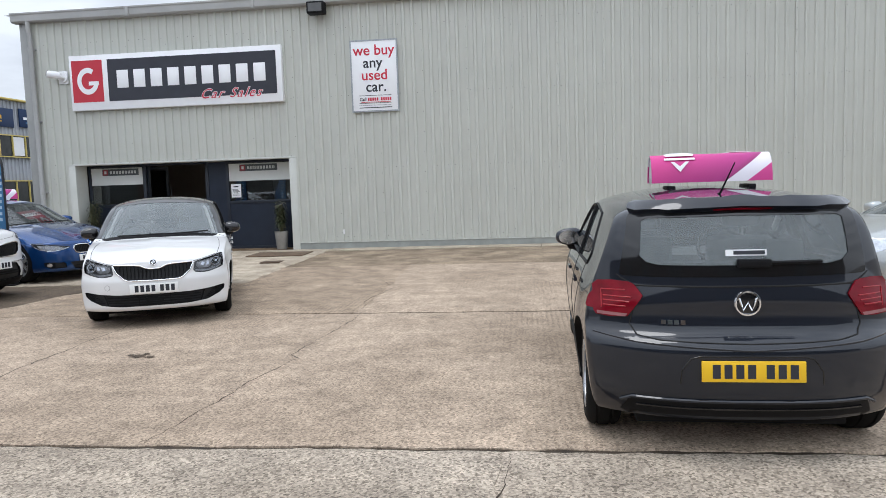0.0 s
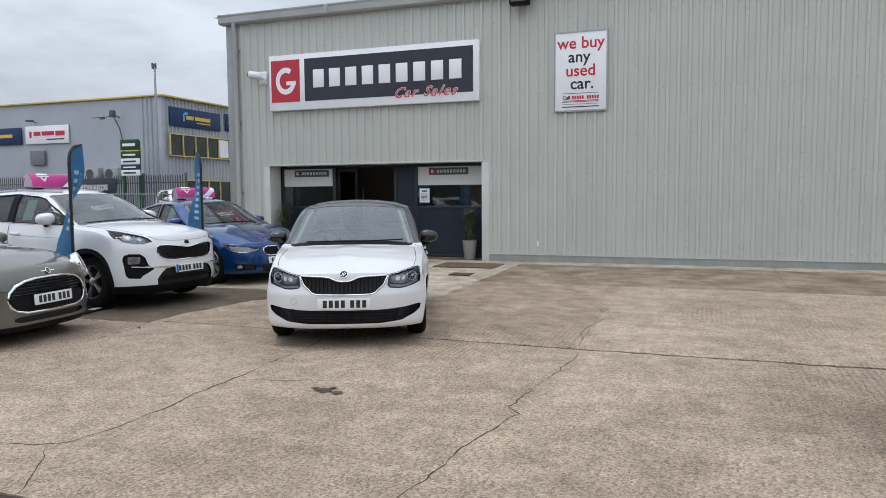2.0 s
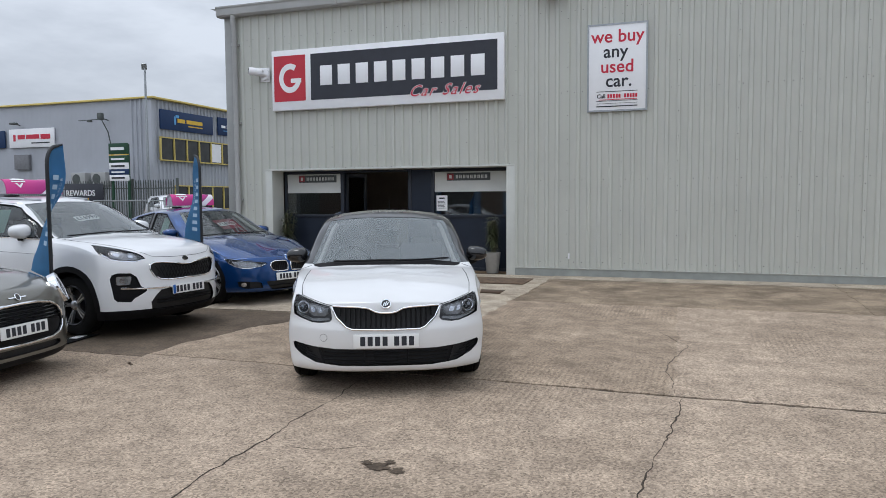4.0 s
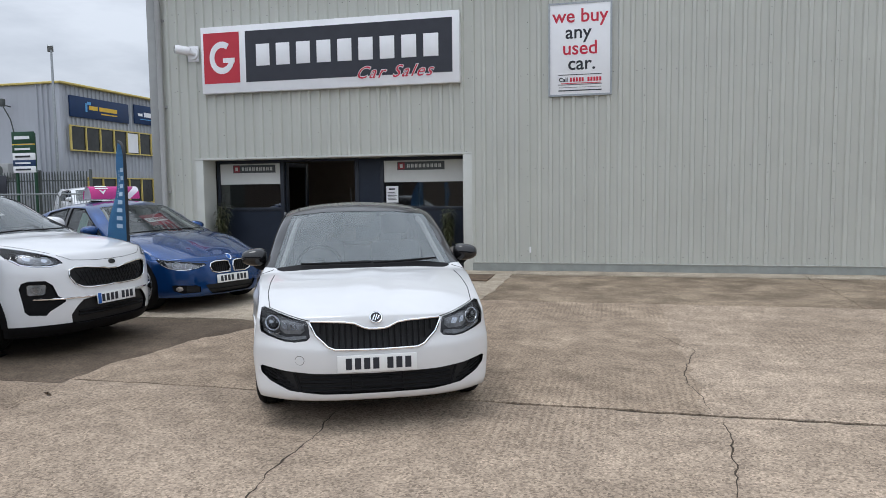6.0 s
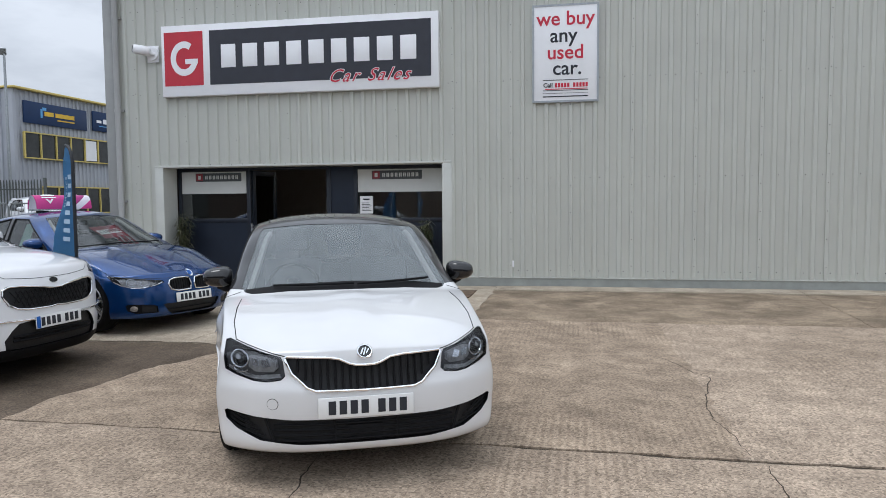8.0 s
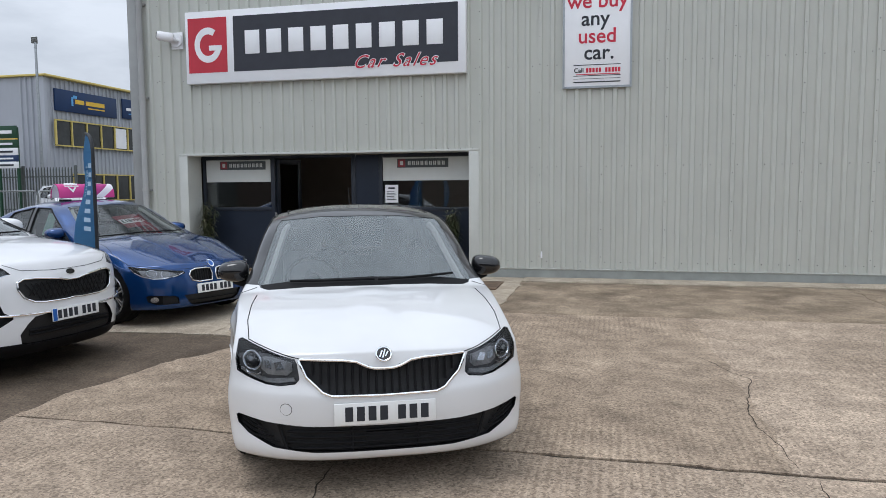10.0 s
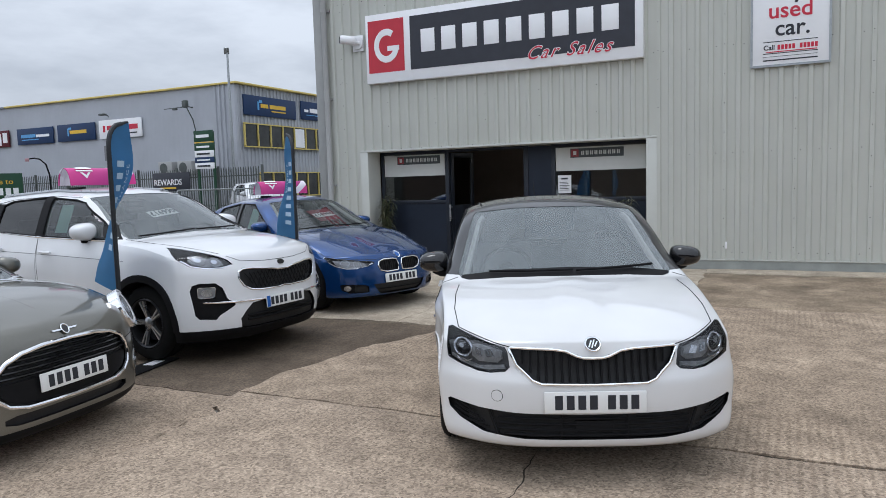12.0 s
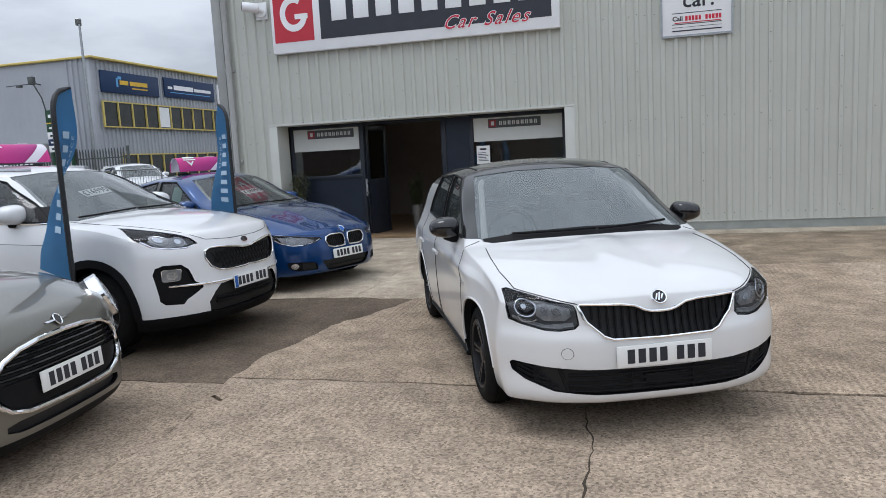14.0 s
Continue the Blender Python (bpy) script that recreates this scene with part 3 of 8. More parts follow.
def shell_walls():
    side = tagged(new("wall_side", mesh_of("wall_side", bbox(LEFT - 0.02, LEFT + 0.2, 0.3, 26, 0.0, EAVE), M_CLAD)), "side wall of grey-green steel cladding", "wall", kind="structure")
    tagged(new("wall_back", mesh_of("wall_back", bbox(LEFT, RIGHT, 26, 26.25, 0.0, EAVE), M_CLAD)), "rear wall of grey steel cladding", "wall", kind="structure")
    tagged(new("wall_east", mesh_of("wall_east", bbox(RIGHT - 0.2, RIGHT, 0.3, 26, 0.0, EAVE), M_CLAD)), "end wall of grey steel cladding", "wall", kind="structure")
    bm = bmesh.new()
    v = [bm.verts.new(c) for c in ((LEFT - 0.3, -0.2, EAVE + 0.16), (RIGHT, -0.2, EAVE + 0.16), (RIGHT, 13, EAVE + 1.4), (LEFT - 0.3, 13, EAVE + 1.4), (RIGHT, 26.3, EAVE + 0.16), (LEFT - 0.3, 26.3, EAVE + 0.16))]
    f = [bm.faces.new((v[0], v[1], v[2], v[3])), bm.faces.new((v[3], v[2], v[4], v[5]))]
    bmesh.ops.solidify(bm, geom=f, thickness=0.08)
    tagged(new("roof", mesh_of("roof", bm, M_GUTTER)), "shallow pitched grey steel roof", "roof", kind="structure")
    # eaves gutter with a rounded lip
    g = thing("gutter", "pale grey boxed eaves gutter along the roof edge", "gutter", kind="structure")
    prof = [(0.0, 0.0), (-0.16, 0.0), (-0.20, 0.03), (-0.21, 0.16), (-0.23, 0.19), (-0.23, 0.215), (-0.195, 0.215), (0.0, 0.24)]
    bm = bmesh.new()
    a = [bm.verts.new((LEFT - 0.15, y, EAVE - 0.02 + z)) for y, z in prof]
    b = [bm.verts.new((RIGHT, y, EAVE - 0.02 + z)) for y, z in prof]
    n = len(prof)
    bm.faces.new(a)
    bm.faces.new(b[::-1])
    for i in range(n):
        bm.faces.new((a[i], b[i], b[(i + 1) % n], a[(i + 1) % n]))
    part("trough", fix(bm), M_GUTTER, g, sharp=25)
    for i in range(8):
        part("union_joint", bbox(2.6 + i * 3.0, 2.68 + i * 3.0, -0.235, 0.0, EAVE - 0.025, EAVE + 0.19, 0.006), M_GUTTER, g)
    # downpipe
    d = thing("downpipe", "round grey rainwater pipe at the building corner", "pipe", kind="structure")
    bm = bmesh.new()
    tube(bm, [(0.10, -0.14, EAVE), (0.10, -0.14, EAVE - 0.15), (0.10, -0.10, EAVE - 0.3), (0.10, -0.10, 0.3), (0.10, -0.14, 0.15), (0.10, -0.16, 0.10)], 0.055, 14)
    part("pipe", bm, M_GUTTER, d)
    for z in (5.0, 3.3, 1.6, 0.5):
        bm = bmesh.new()
        tube(bm, [(0.10, -0.10, z - 0.03), (0.10, -0.10, z + 0.03)], 0.064, 14)
        box(bm, 0.02, 0.18, -0.06, 0.0, z - 0.02, z + 0.02)
        part("bracket", bm, M_GUTTER, d)


shell_walls()


# ---- shopfront, set back in the opening ----
SY = 0.43


def shopfront():
    s = thing("window_1", "dark navy shopfront with glazed panes over solid panels and an open doorway", "shopfront", kind="structure")

    def bars(name, *boxes):
        bm = bmesh.new()
        for b in boxes:
            box(bm, *b, 0.006)
        return part(name, bm, M_FRAME, s)

    t = OPEN_T
    bars("window_frame", (0.97, 1.03, SY, SY + 0.07, 0.09, t), (2.38, 2.46, SY, SY + 0.07, 0.09, t), (1.03, 2.38, SY, SY + 0.07, t - 0.06, t), (1.03, 2.38, SY, SY + 0.07, 1.19, 1.26), (1.03, 2.38, SY, SY + 0.07, 0.09, 0.16))
    bars("window_frame", (4.50, 4.57, SY, SY + 0.07, 0.09, t), (6.17, 6.23, SY, SY + 0.07, 0.09, t), (4.57, 6.17, SY, SY + 0.07, t - 0.06, t), (4.57, 6.17, SY, SY + 0.07, 1.19, 1.26), (4.57, 6.17, SY, SY + 0.07, 0.09, 0.16))
    bars("door_frame", (3.98, 4.06, SY, SY + 0.09, 0.09, t), (2.46, 3.98, SY, SY + 0.07, t - 0.05, t))
    part("panel", bbox(1.03, 2.38, SY + 0.02, SY + 0.05, 0.16, 1.19), M_NAVY_PANEL, s)
    part("panel", bbox(4.57, 6.17, SY + 0.02, SY + 0.05, 0.16, 1.19), M_NAVY_PANEL, s)
    part("panel", bbox(4.06, 4.50, SY + 0.02, SY + 0.05, 0.09, t - 0.02), M_NAVY_PANEL, s)
    for x0, x1 in ((1.03, 2.38), (4.57, 6.17)):
        g = part("pane", bbox(x0, x1, SY + 0.03, SY + 0.036, 1.26, t - 0.06), M_SHOP_GLASS, s)
        g.visible_shadow = False
        blind = part("film_band", bbox(x0 + 0.01, x1 - 0.01, SY + 0.018, SY + 0.028, 1.735, t - 0.07), M_BLIND, s, "white film band across the pane top")
        # small sign: red square and a row of pale marks on charcoal
        c = (x0 + x1) / 2 + (0.10 if x0 < 2 else -0.05)
        w = 0.47
        sg = part("pane_sign", bbox(c - w, c + w, SY + 0.010, SY + 0.0175, 1.965, 2.125), M_WASHED_SIGN, s, "small charcoal sign with a red square")
        part("red_square", bbox(c - w + 0.015, c - w + 0.15, SY + 0.006, SY + 0.0095, 1.98, 2.11), M_WASHED_RED, sg)
        bm = bmesh.new()
        box(bm, c - w + 0.055, c - w + 0.11, SY + 0.003, SY + 0.0055, 2.01, 2.08)
        for k in range(9):
            xk = c - w + 0.20 + k * 0.078
            box(bm, xk, xk + 0.02, SY + 0.006, SY + 0.0095, 2.01, 2.08)
            box(bm, xk + 0.03, xk + 0.05, SY + 0.006, SY + 0.0095, 2.01, 2.08)
        part("marks", bm, M_BLIND, sg)
    # door leaves folded inwards
    for hx, ang, nm in ((2.47, 78, "door_leaf"), (3.97, 103, "door_leaf")):
        mm = Matrix.Translation((hx, SY + 0.07, 0)) @ Matrix.Rotation(radians(ang), 4, "Z")
        bm = bmesh.new()
        box(bm, 0.0, 0.09, -0.02, 0.02, 0.10, t - 0.06, 0.004)
        box(bm, 0.66, 0.75, -0.02, 0.02, 0.10, t - 0.06, 0.004)
        box(bm, 0.09, 0.66, -0.02, 0.02, t - 0.15, t - 0.06, 0.004)
        box(bm, 0.09, 0.66, -0.02, 0.02, 0.10, 1.15, 0.004)
        leaf = part(nm, turned(bm, mm), M_FRAME, s, "dark door leaf standing open")
        g = part("pane", turned(bbox(0.09, 0.66, -0.004, 0.004, 1.15, t - 0.15), mm), M_SHOP_GLASS, leaf)
        g.visible_shadow = False
    bm = bmesh.new()
    tube(bm, [(2.50, SY - 0.06, 0.85), (2.50, SY - 0.06, 1.17)], 0.022, 10)
    tube(bm, [(2.50, SY - 0.06, 0.9), (2.50, SY + 0.02, 0.9)], 0.01, 8)
    tube(bm, [(2.50, SY - 0.06, 1.12), (2.50, SY + 0.02, 1.12)], 0.01, 8)
    part("door_handle", bm, M_ALLOY, s, "brushed steel pull handle")
    bm = bmesh.new()
    box(bm, 0.97, 2.46, SY - 0.02, SY + 0.1, gz(0) - 0.005, 0.09)
    box(bm, 4.0, 6.23, SY - 0.02, SY + 0.1, gz(0) - 0.005, 0.09)
    part("sill", bm, M_FRAME, s)
    part("threshold", bbox(2.44, 4.02, 0.10, SY + 0.14, 0.04, 0.115, 0.006), plain("threshold_wood", (0.26, 0.17, 0.09), 0.6, 0, 0.25, 8), s, "tan timber threshold")


shopfront()
NOTICE = thing("notice", "white paper notice taped inside the shop window", "notice")
part("sheet", bbox(4.62, 4.86, SY + 0.006, SY + 0.016, 1.34, 1.66, 0.002), M_WHITE, NOTICE)
_b = bmesh.new()
box(_b, 4.68, 4.80, SY + 0.002, SY + 0.0055, 1.585, 1.615)
for _k in range(6):
    box(_b, 4.65, 4.83 - 0.02 * (_k % 3), SY + 0.002, SY + 0.0055, 1.39 + 0.028 * _k, 1.40 + 0.028 * _k)
part("marks", _b, M_DARK_INK, NOTICE)


def showroom():
    tagged(new("floor", mesh_of("floor", bbox(0.2, 9.5, 0.3, 7.0, 0.0, 0.10), M_ROOM_FLOOR)), "brown vinyl showroom floor", "floor", kind="structure")
    tagged(new("ceiling", mesh_of("ceiling", bbox(0.2, 9.5, 0.3, 7.0, 2.55, 2.65), M_ROOM_WALL)), "plain office ceiling", "ceiling", kind="structure")
    bm = bmesh.new()
    box(bm, 0.2, 3.0, 5.0, 5.15, 0.1, 2.55)
    box(bm, 4.1, 9.5, 5.0, 5.15, 0.1, 2.55)
    box(bm, 3.0, 4.1, 5.0, 5.15, 2.1, 2.55)
    box(bm, 3.0, 4.1, 6.8, 6.95, 0.1, 2.55)
    tagged(new("wall_inner", mesh_of("wall_inner", bm, M_ROOM_WALL)), "beige partition wall with a doorway", "wall", kind="structure")
    bm = bmesh.new()
    box(bm, 0.2, 0.35, 0.52, 5.0, 0.1, 2.55)
    box(bm, 8.6, 8.75, 0.52, 5.0, 0.1, 2.55)
    tagged(new("wall_room", mesh_of("wall_room", bm, M_ROOM_DARK)), "dark painted office side walls", "wall", kind="structure")
    d = thing("door_1", "dark brown office door in the rear partition", "door", kind="structure")
    part("leaf", bbox(3.05, 4.05, 4.94, 4.99, 0.1, 2.08, 0.006), plain("dark_wood", (0.045, 0.026, 0.018), 0.4, 0, 0.2, 6), d)
    # fill lamp added out of view under the ceiling to brighten the room
    lamp = thing("ceiling_light", "unseen slim tube lamp added to brighten the room behind the doorway", "ceiling light")
    em, nt, p = nodes_of("fill_glow")
    p.inputs["Emission Color"].default_value, p.inputs["Emission Strength"].default_value = (1, 0.97, 0.9, 1), 8
    part("diffuser", bbox(4.3, 5.5, 2.6, 2.72, 2.49, 2.55, 0.01), em, lamp)
    desk = thing("desk", "dark office desk beyond the doorway", "desk")
    part("desktop", bbox(4.6, 6.4, 3.0, 3.8, 0.80, 0.84, 0.005), M_ROOM_DARK, desk)
    for x in (4.65, 6.31):
        part("side_panel", bbox(x, x + 0.04, 3.05, 3.75, 0.1, 0.80), M_ROOM_DARK, desk)
    seat = thing("sofa", "low dark waiting-area sofa", "sofa")
    part("seat", bbox(3.3, 4.9, 2.3, 2.95, 0.28, 0.52, 0.04), M_ROOM_DARK, seat)
    part("backrest", bbox(3.3, 4.9, 2.85, 3.05, 0.45, 0.9, 0.04), M_ROOM_DARK, seat)
    for x, y in ((3.36, 2.36), (4.84, 2.36), (3.36, 2.98), (4.84, 2.98)):
        bm = bmesh.new()
        tube(bm, [(x, y, 0.1), (x, y, 0.29)], 0.02, 8)
        part("leg", bm, M_STEEL, seat)


showroom()

LEAF_MATS = [plain("bamboo_leaf_a", (0.06, 0.075, 0.03), 0.6, 0, 0.3, 30), plain("bamboo_leaf_b", (0.10, 0.095, 0.05), 0.6, 0, 0.3, 30)]


def potted_bamboo(x, y, z, tall, seed, pot_h=0.42, pot_w=0.16):
    rnd = random.Random(seed)
    p = thing("potted_plant", "tall thin bamboo in a tapered grey metal pot", "plant", Matrix.Translation((x, y, z)), "bamboo by the entrance")
    bm = bmesh.new()
    lathe(bm, [(0.0, 0.0), (pot_w * 0.72, 0.0), (pot_w * 0.76, 0.015), (pot_w, pot_h - 0.01), (pot_w, pot_h), (pot_w - 0.015, pot_h), (pot_w - 0.02, pot_h - 0.05), (0.0, pot_h - 0.05)], 28, "z", close=False)
    part("pot", fix(bm), plain("pot_metal", (0.33, 0.32, 0.30), 0.42, 0.5, 0.12, 6), p)
    st = bmesh.new()
    lf = bmesh.new()
    for i in range(15):
        a, rr = rnd.uniform(0, 6.28), rnd.uniform(0.01, pot_w * 0.6)
        h = tall * rnd.uniform(0.55, 1.0)
        lean = (rnd.uniform(-0.10, 0.10), rnd.uniform(-0.07, 0.07))
        pts = [(rr * math.cos(a) + lean[0] * (k / 5) ** 1.6, rr * math.sin(a) + lean[1] * (k / 5) ** 1.6, pot_h - 0.06 + h * k / 5) for k in range(6)]
        tube(st, pts, [0.006, 0.006, 0.005, 0.0045, 0.004, 0.002], 6)
        for _ in range(46):
            k = rnd.uniform(0.22, 1.0)
            j = min(4, int(k * 5))
            base = Vector(pts[j]).lerp(Vector(pts[j + 1]), k * 5 - j)
            az, dr = rnd.uniform(0, 6.28), rnd.uniform(-0.6, 0.8)
            d = Vector((math.cos(az), math.sin(az), dr)).normalized()
            ln, w = rnd.uniform(0.09, 0.19), rnd.uniform(0.007, 0.014)
            s = d.cross(Vector((0, 0, 1))).normalized() * w
            tip = base + d * ln - Vector((0, 0, ln * 0.3))
            mid = base + d * ln * 0.45 + Vector((0, 0, 0.01))
            vs = [lf.verts.new(c) for c in (base, mid + s, tip, mid - s)]
            f = lf.faces.new(vs)
            f.material_index = rnd.randint(0, 1)
    part("stems", st, LEAF_MATS[1], p)
    part("foliage", lf, LEAF_MATS, p)["kind"] = "stuff"
    return p


potted_bamboo(5.93, 0.10, gz(0) + 0.005, 0.95, 3)
potted_bamboo(1.22, 0.12, gz(0) + 0.005, 0.92, 5)
potted_bamboo(3.05, 1.75, 0.10, 0.75, 8, 0.46, 0.12)


# ---- signs on the wall ----
def main_sign():
    s = thing("fascia_sign", "long white-framed sign, charcoal panel beside a red square, on the cladding", "sign")
    x0, x1, z0, z1, y = 1.065, 6.23, 3.505, 4.78, -0.15
    part("tray", bbox(x0, x1, y, -0.035, z0, z1, 0.012), M_WHITE, s)
    part("charcoal_panel", bbox(2.02, x1 - 0.13, y - 0.006, y - 0.001, z0 + 0.19, z1 - 0.12), M_NAVY_SIGN, s)
    rp = part("red_panel", bbox(x0 + 0.06, 1.89, y - 0.006, y - 0.001, z0 + 0.19, z1 - 0.12), M_RED_SIGN, s)
    # emblem: an open ring with a bar
    bm = bmesh.new()
    c, zc, ro, ri = 1.52, 4.18, 0.31, 0.19
    n = 26
    prev = None
    for k in range(n + 1):
        a = radians(55 + 285 * k / n)
        vs = [bm.verts.new((c + r * math.cos(a) * 0.86, yy, zc + r * math.sin(a))) for yy in (y - 0.012, y - 0.0065) for r in (ro, ri)]
        if prev:
            for q in ((0, 1), (1, 3), (3, 2), (2, 0)):
                bm.faces.new((prev[q[0]], prev[q[1]], vs[q[1]], vs[q[0]]))
        else:
            bm.faces.new((vs[0], vs[1], vs[3], vs[2]))
        prev = vs
    bm.faces.new((prev[0], prev[2], prev[3], prev[1]))
    box(bm, c + 0.02, c + 0.27, y - 0.0135, y - 0.0065, zc - 0.10, zc - 0.01)
    part("emblem", fix(bm), M_WHITE, rp)
    # the trading name as plain white bars, one to a letter
    xa, wid = 2.245, 0.415
    for k in range(9):
        xk = xa + k * wid
        part("plain_mark", bbox(xk, xk + 0.28, y - 0.012, y - 0.0065, 3.99, 4.40, 0.004), M_WHITE, s)
    bm = letters("Car Sales", 0.315, 0.004, 0.5, 1.22, 0.010)
    part("lettering_edge", on_wall(bm, 4.98, y - 0.0095, 3.745), M_WHITE, s)
    bm = letters("Car Sales", 0.315, 0.004, 0.5, 1.22, 0.0)
    part("lettering", on_wall(bm, 4.98, y - 0.0145, 3.745), M_RED_INK, s)


def buy_sign():
    s = thing("wall_sign", "white upright sign board reading we buy any used car", "sign")
    x0, x1, z0, z1, y = 7.82, 8.885, 3.195, 4.775, -0.065
    part("board", bbox(x0, x1, y, -0.034, z0, z1, 0.004), M_WHITE, s)
    bm = bmesh.new()
    for b in ((x0 - 0.012, x1 + 0.012, z0 - 0.012, z0 + 0.02), (x0 - 0.012, x1 + 0.012, z1 - 0.02, z1 + 0.012)):
        box(bm, b[0], b[1], y - 0.008, -0.034, b[2], b[3])
    for b in ((x0 - 0.012, x0 + 0.02), (x1 - 0.02, x1 + 0.012)):
        box(bm, b[0], b[1], y - 0.008, -0.034, z0 + 0.021, z1 - 0.021)
    part("edge_trim", bm, M_STEEL, s)
    c = (x0 + x1) / 2
    for body, dz, mat, dx in (("we buy", 4.545, M_RED_INK, 0), ("any", 4.27, M_DARK_INK, -0.03), ("used", 3.995, M_RED_INK, 0), ("car.", 3.735, M_DARK_INK, 0.03)):
        part("lettering", on_wall(letters(body, 0.325, 0.004, 0, 1.0, 0.004), c + dx, y - 0.003, dz), mat, s)
    bm = bmesh.new()
    box(bm, c - 0.37, c + 0.37, y - 0.004, y - 0.0005, 3.545, 3.555)
    box(bm, c - 0.37, c + 0.37, y - 0.004, y - 0.0005, 3.375, 3.385)
    box(bm, c - 0.37, c + 0.37, y - 0.004, y - 0.0005, 3.33, 3.335)
    box(bm, c - 0.37, c + 0.37, y - 0.004, y - 0.0005, 3.27, 3.288)
    part("rules", bm, M_DARK_INK, s)
    part("lettering", on_wall(letters("Call", 0.10, 0.004, 0, 1.0, 0.002), c - 0.285, y - 0.003, 3.465), M_DARK_INK, s)
    bm = bmesh.new()
    for k in range(11):
        if k != 5:
            xk = c - 0.17 + k * 0.05
            box(bm, xk, xk + 0.036, y - 0.004, y - 0.0005, 3.43, 3.50)
    box(bm, c - 0.33, c + 0.36, y - 0.004, y - 0.0005, 3.395, 3.408)
    part("plain_mark", bm, M_RED_INK, s)


main_sign()
buy_sign()


def flood_light():
    s = thing("flood_light", "black box floodlight under the gutter", "floodlight")
    part("housing", bbox(6.95, 7.34, -0.42, -0.16, 5.36, 5.62, 0.02, None), M_BLACK, s)
    part("lens", bbox(6.99, 7.30, -0.428, -0.421, 5.40, 5.58), plain("lamp_lens", (0.10, 0.10, 0.10), 0.15), s)
    part("bracket", bbox(7.08, 7.22, -0.17, -0.03, 5.42, 5.54, 0.005), M_BLACK, s)


def cctv():
    s = thing("security_camera", "white bullet security camera on a wall box", "camera")
    part("mount_plate", bbox(0.72, 0.95, -0.06, -0.034, 4.16, 4.46, 0.004), M_WHITE, s)
    bm = bmesh.new()
    tube(bm, [(0.88, -0.055, 4.30), (0.88, -0.12, 4.30), (0.84, -0.19, 4.32)], 0.035, 12)
    lathe(bm, [(0.0, -0.10), (0.115, -0.10), (0.12, -0.08), (0.12, -0.06), (0.0, -0.06)], 24, "y", close=False)
    vs = [v for v in bm.verts if v.co.z < 1]
    bmesh.ops.translate(bm, vec=(0.84, 0.0, 4.31), verts=vs)
    part("arm", fix(bm), M_WHITE, s)
    bm = bmesh.new()
    lathe(bm, [(0.0, -0.13), (0.078, -0.13), (0.086, -0.11), (0.086, 0.12), (0.07, 0.15), (0.0, 0.15)], 20, "x", close=False)
    part("body", turned(fix(bm), Matrix.Translation((0.70, -0.22, 4.36)) @ Matrix.Rotation(radians(24), 4, "Z") @ Matrix.Rotation(radians(8), 4, "Y")), M_WHITE, s)
    bm = bmesh.new()
    lathe(bm, [(0.0, -0.145), (0.066, -0.145), (0.07, -0.131), (0.0, -0.131)], 20, "x", close=False)
    part("lens", turned(fix(bm), Matrix.Translation((0.70, -0.22, 4.36)) @ Matrix.Rotation(radians(24), 4, "Z") @ Matrix.Rotation(radians(8), 4, "Y")), M_SHINY_BLACK, s)


flood_light()
cctv()
DRAIN = thing("drain_cover", "rusty square drain cover in pale concrete", "drain cover")
part("cover", bbox(6.42, 6.82, -2.68, -2.36, gz(-2.5) - 0.01, gz(-2.5) + 0.016, 0.004), plain("rust", (0.09, 0.06, 0.04), 0.8, 0.2, 0.4, 12, 0.4, 60), DRAIN)
DOOR_MAT = thing("door_mat", "brown coir door mat set in the paving by the entrance", "mat")
part("mat", bbox(5.7, 6.95, -1.6, -0.75, gz(-1.1), gz(-1.1) + 0.022, 0.006), plain("coir", (0.13, 0.09, 0.06), 0.95, 0, 0.4, 14, 0.6, 120), DOOR_MAT)


# ---- cars ----
from mathutils.bvhtree import BVHTree


def curve(points):
    """A smooth function through (x, y) points with no overshoot."""
    xs = [p[0] for p in points]
    ys = [p[1] for p in points]
    n = len(xs)
    d = [(ys[i + 1] - ys[i]) / (xs[i + 1] - xs[i]) for i in range(n - 1)]
    m = [d[0]] + [0 if d[i - 1] * d[i] <= 0 else 2 * d[i - 1] * d[i] / (d[i - 1] + d[i]) for i in range(1, n - 1)] + [d[-1]]

    def f(x):
        if x <= xs[0]:
            return ys[0]
        if x >= xs[-1]:
            return ys[-1]
        i = 0
        while x > xs[i + 1]:
            i += 1
        h = xs[i + 1] - xs[i]
        t = (x - xs[i]) / h
        return ys[i] * (1 + 2 * t) * (1 - t) ** 2 + h * m[i] * t * (1 - t) ** 2 + ys[i + 1] * t * t * (3 - 2 * t) + h * m[i + 1] * t * t * (t - 1)

    return f


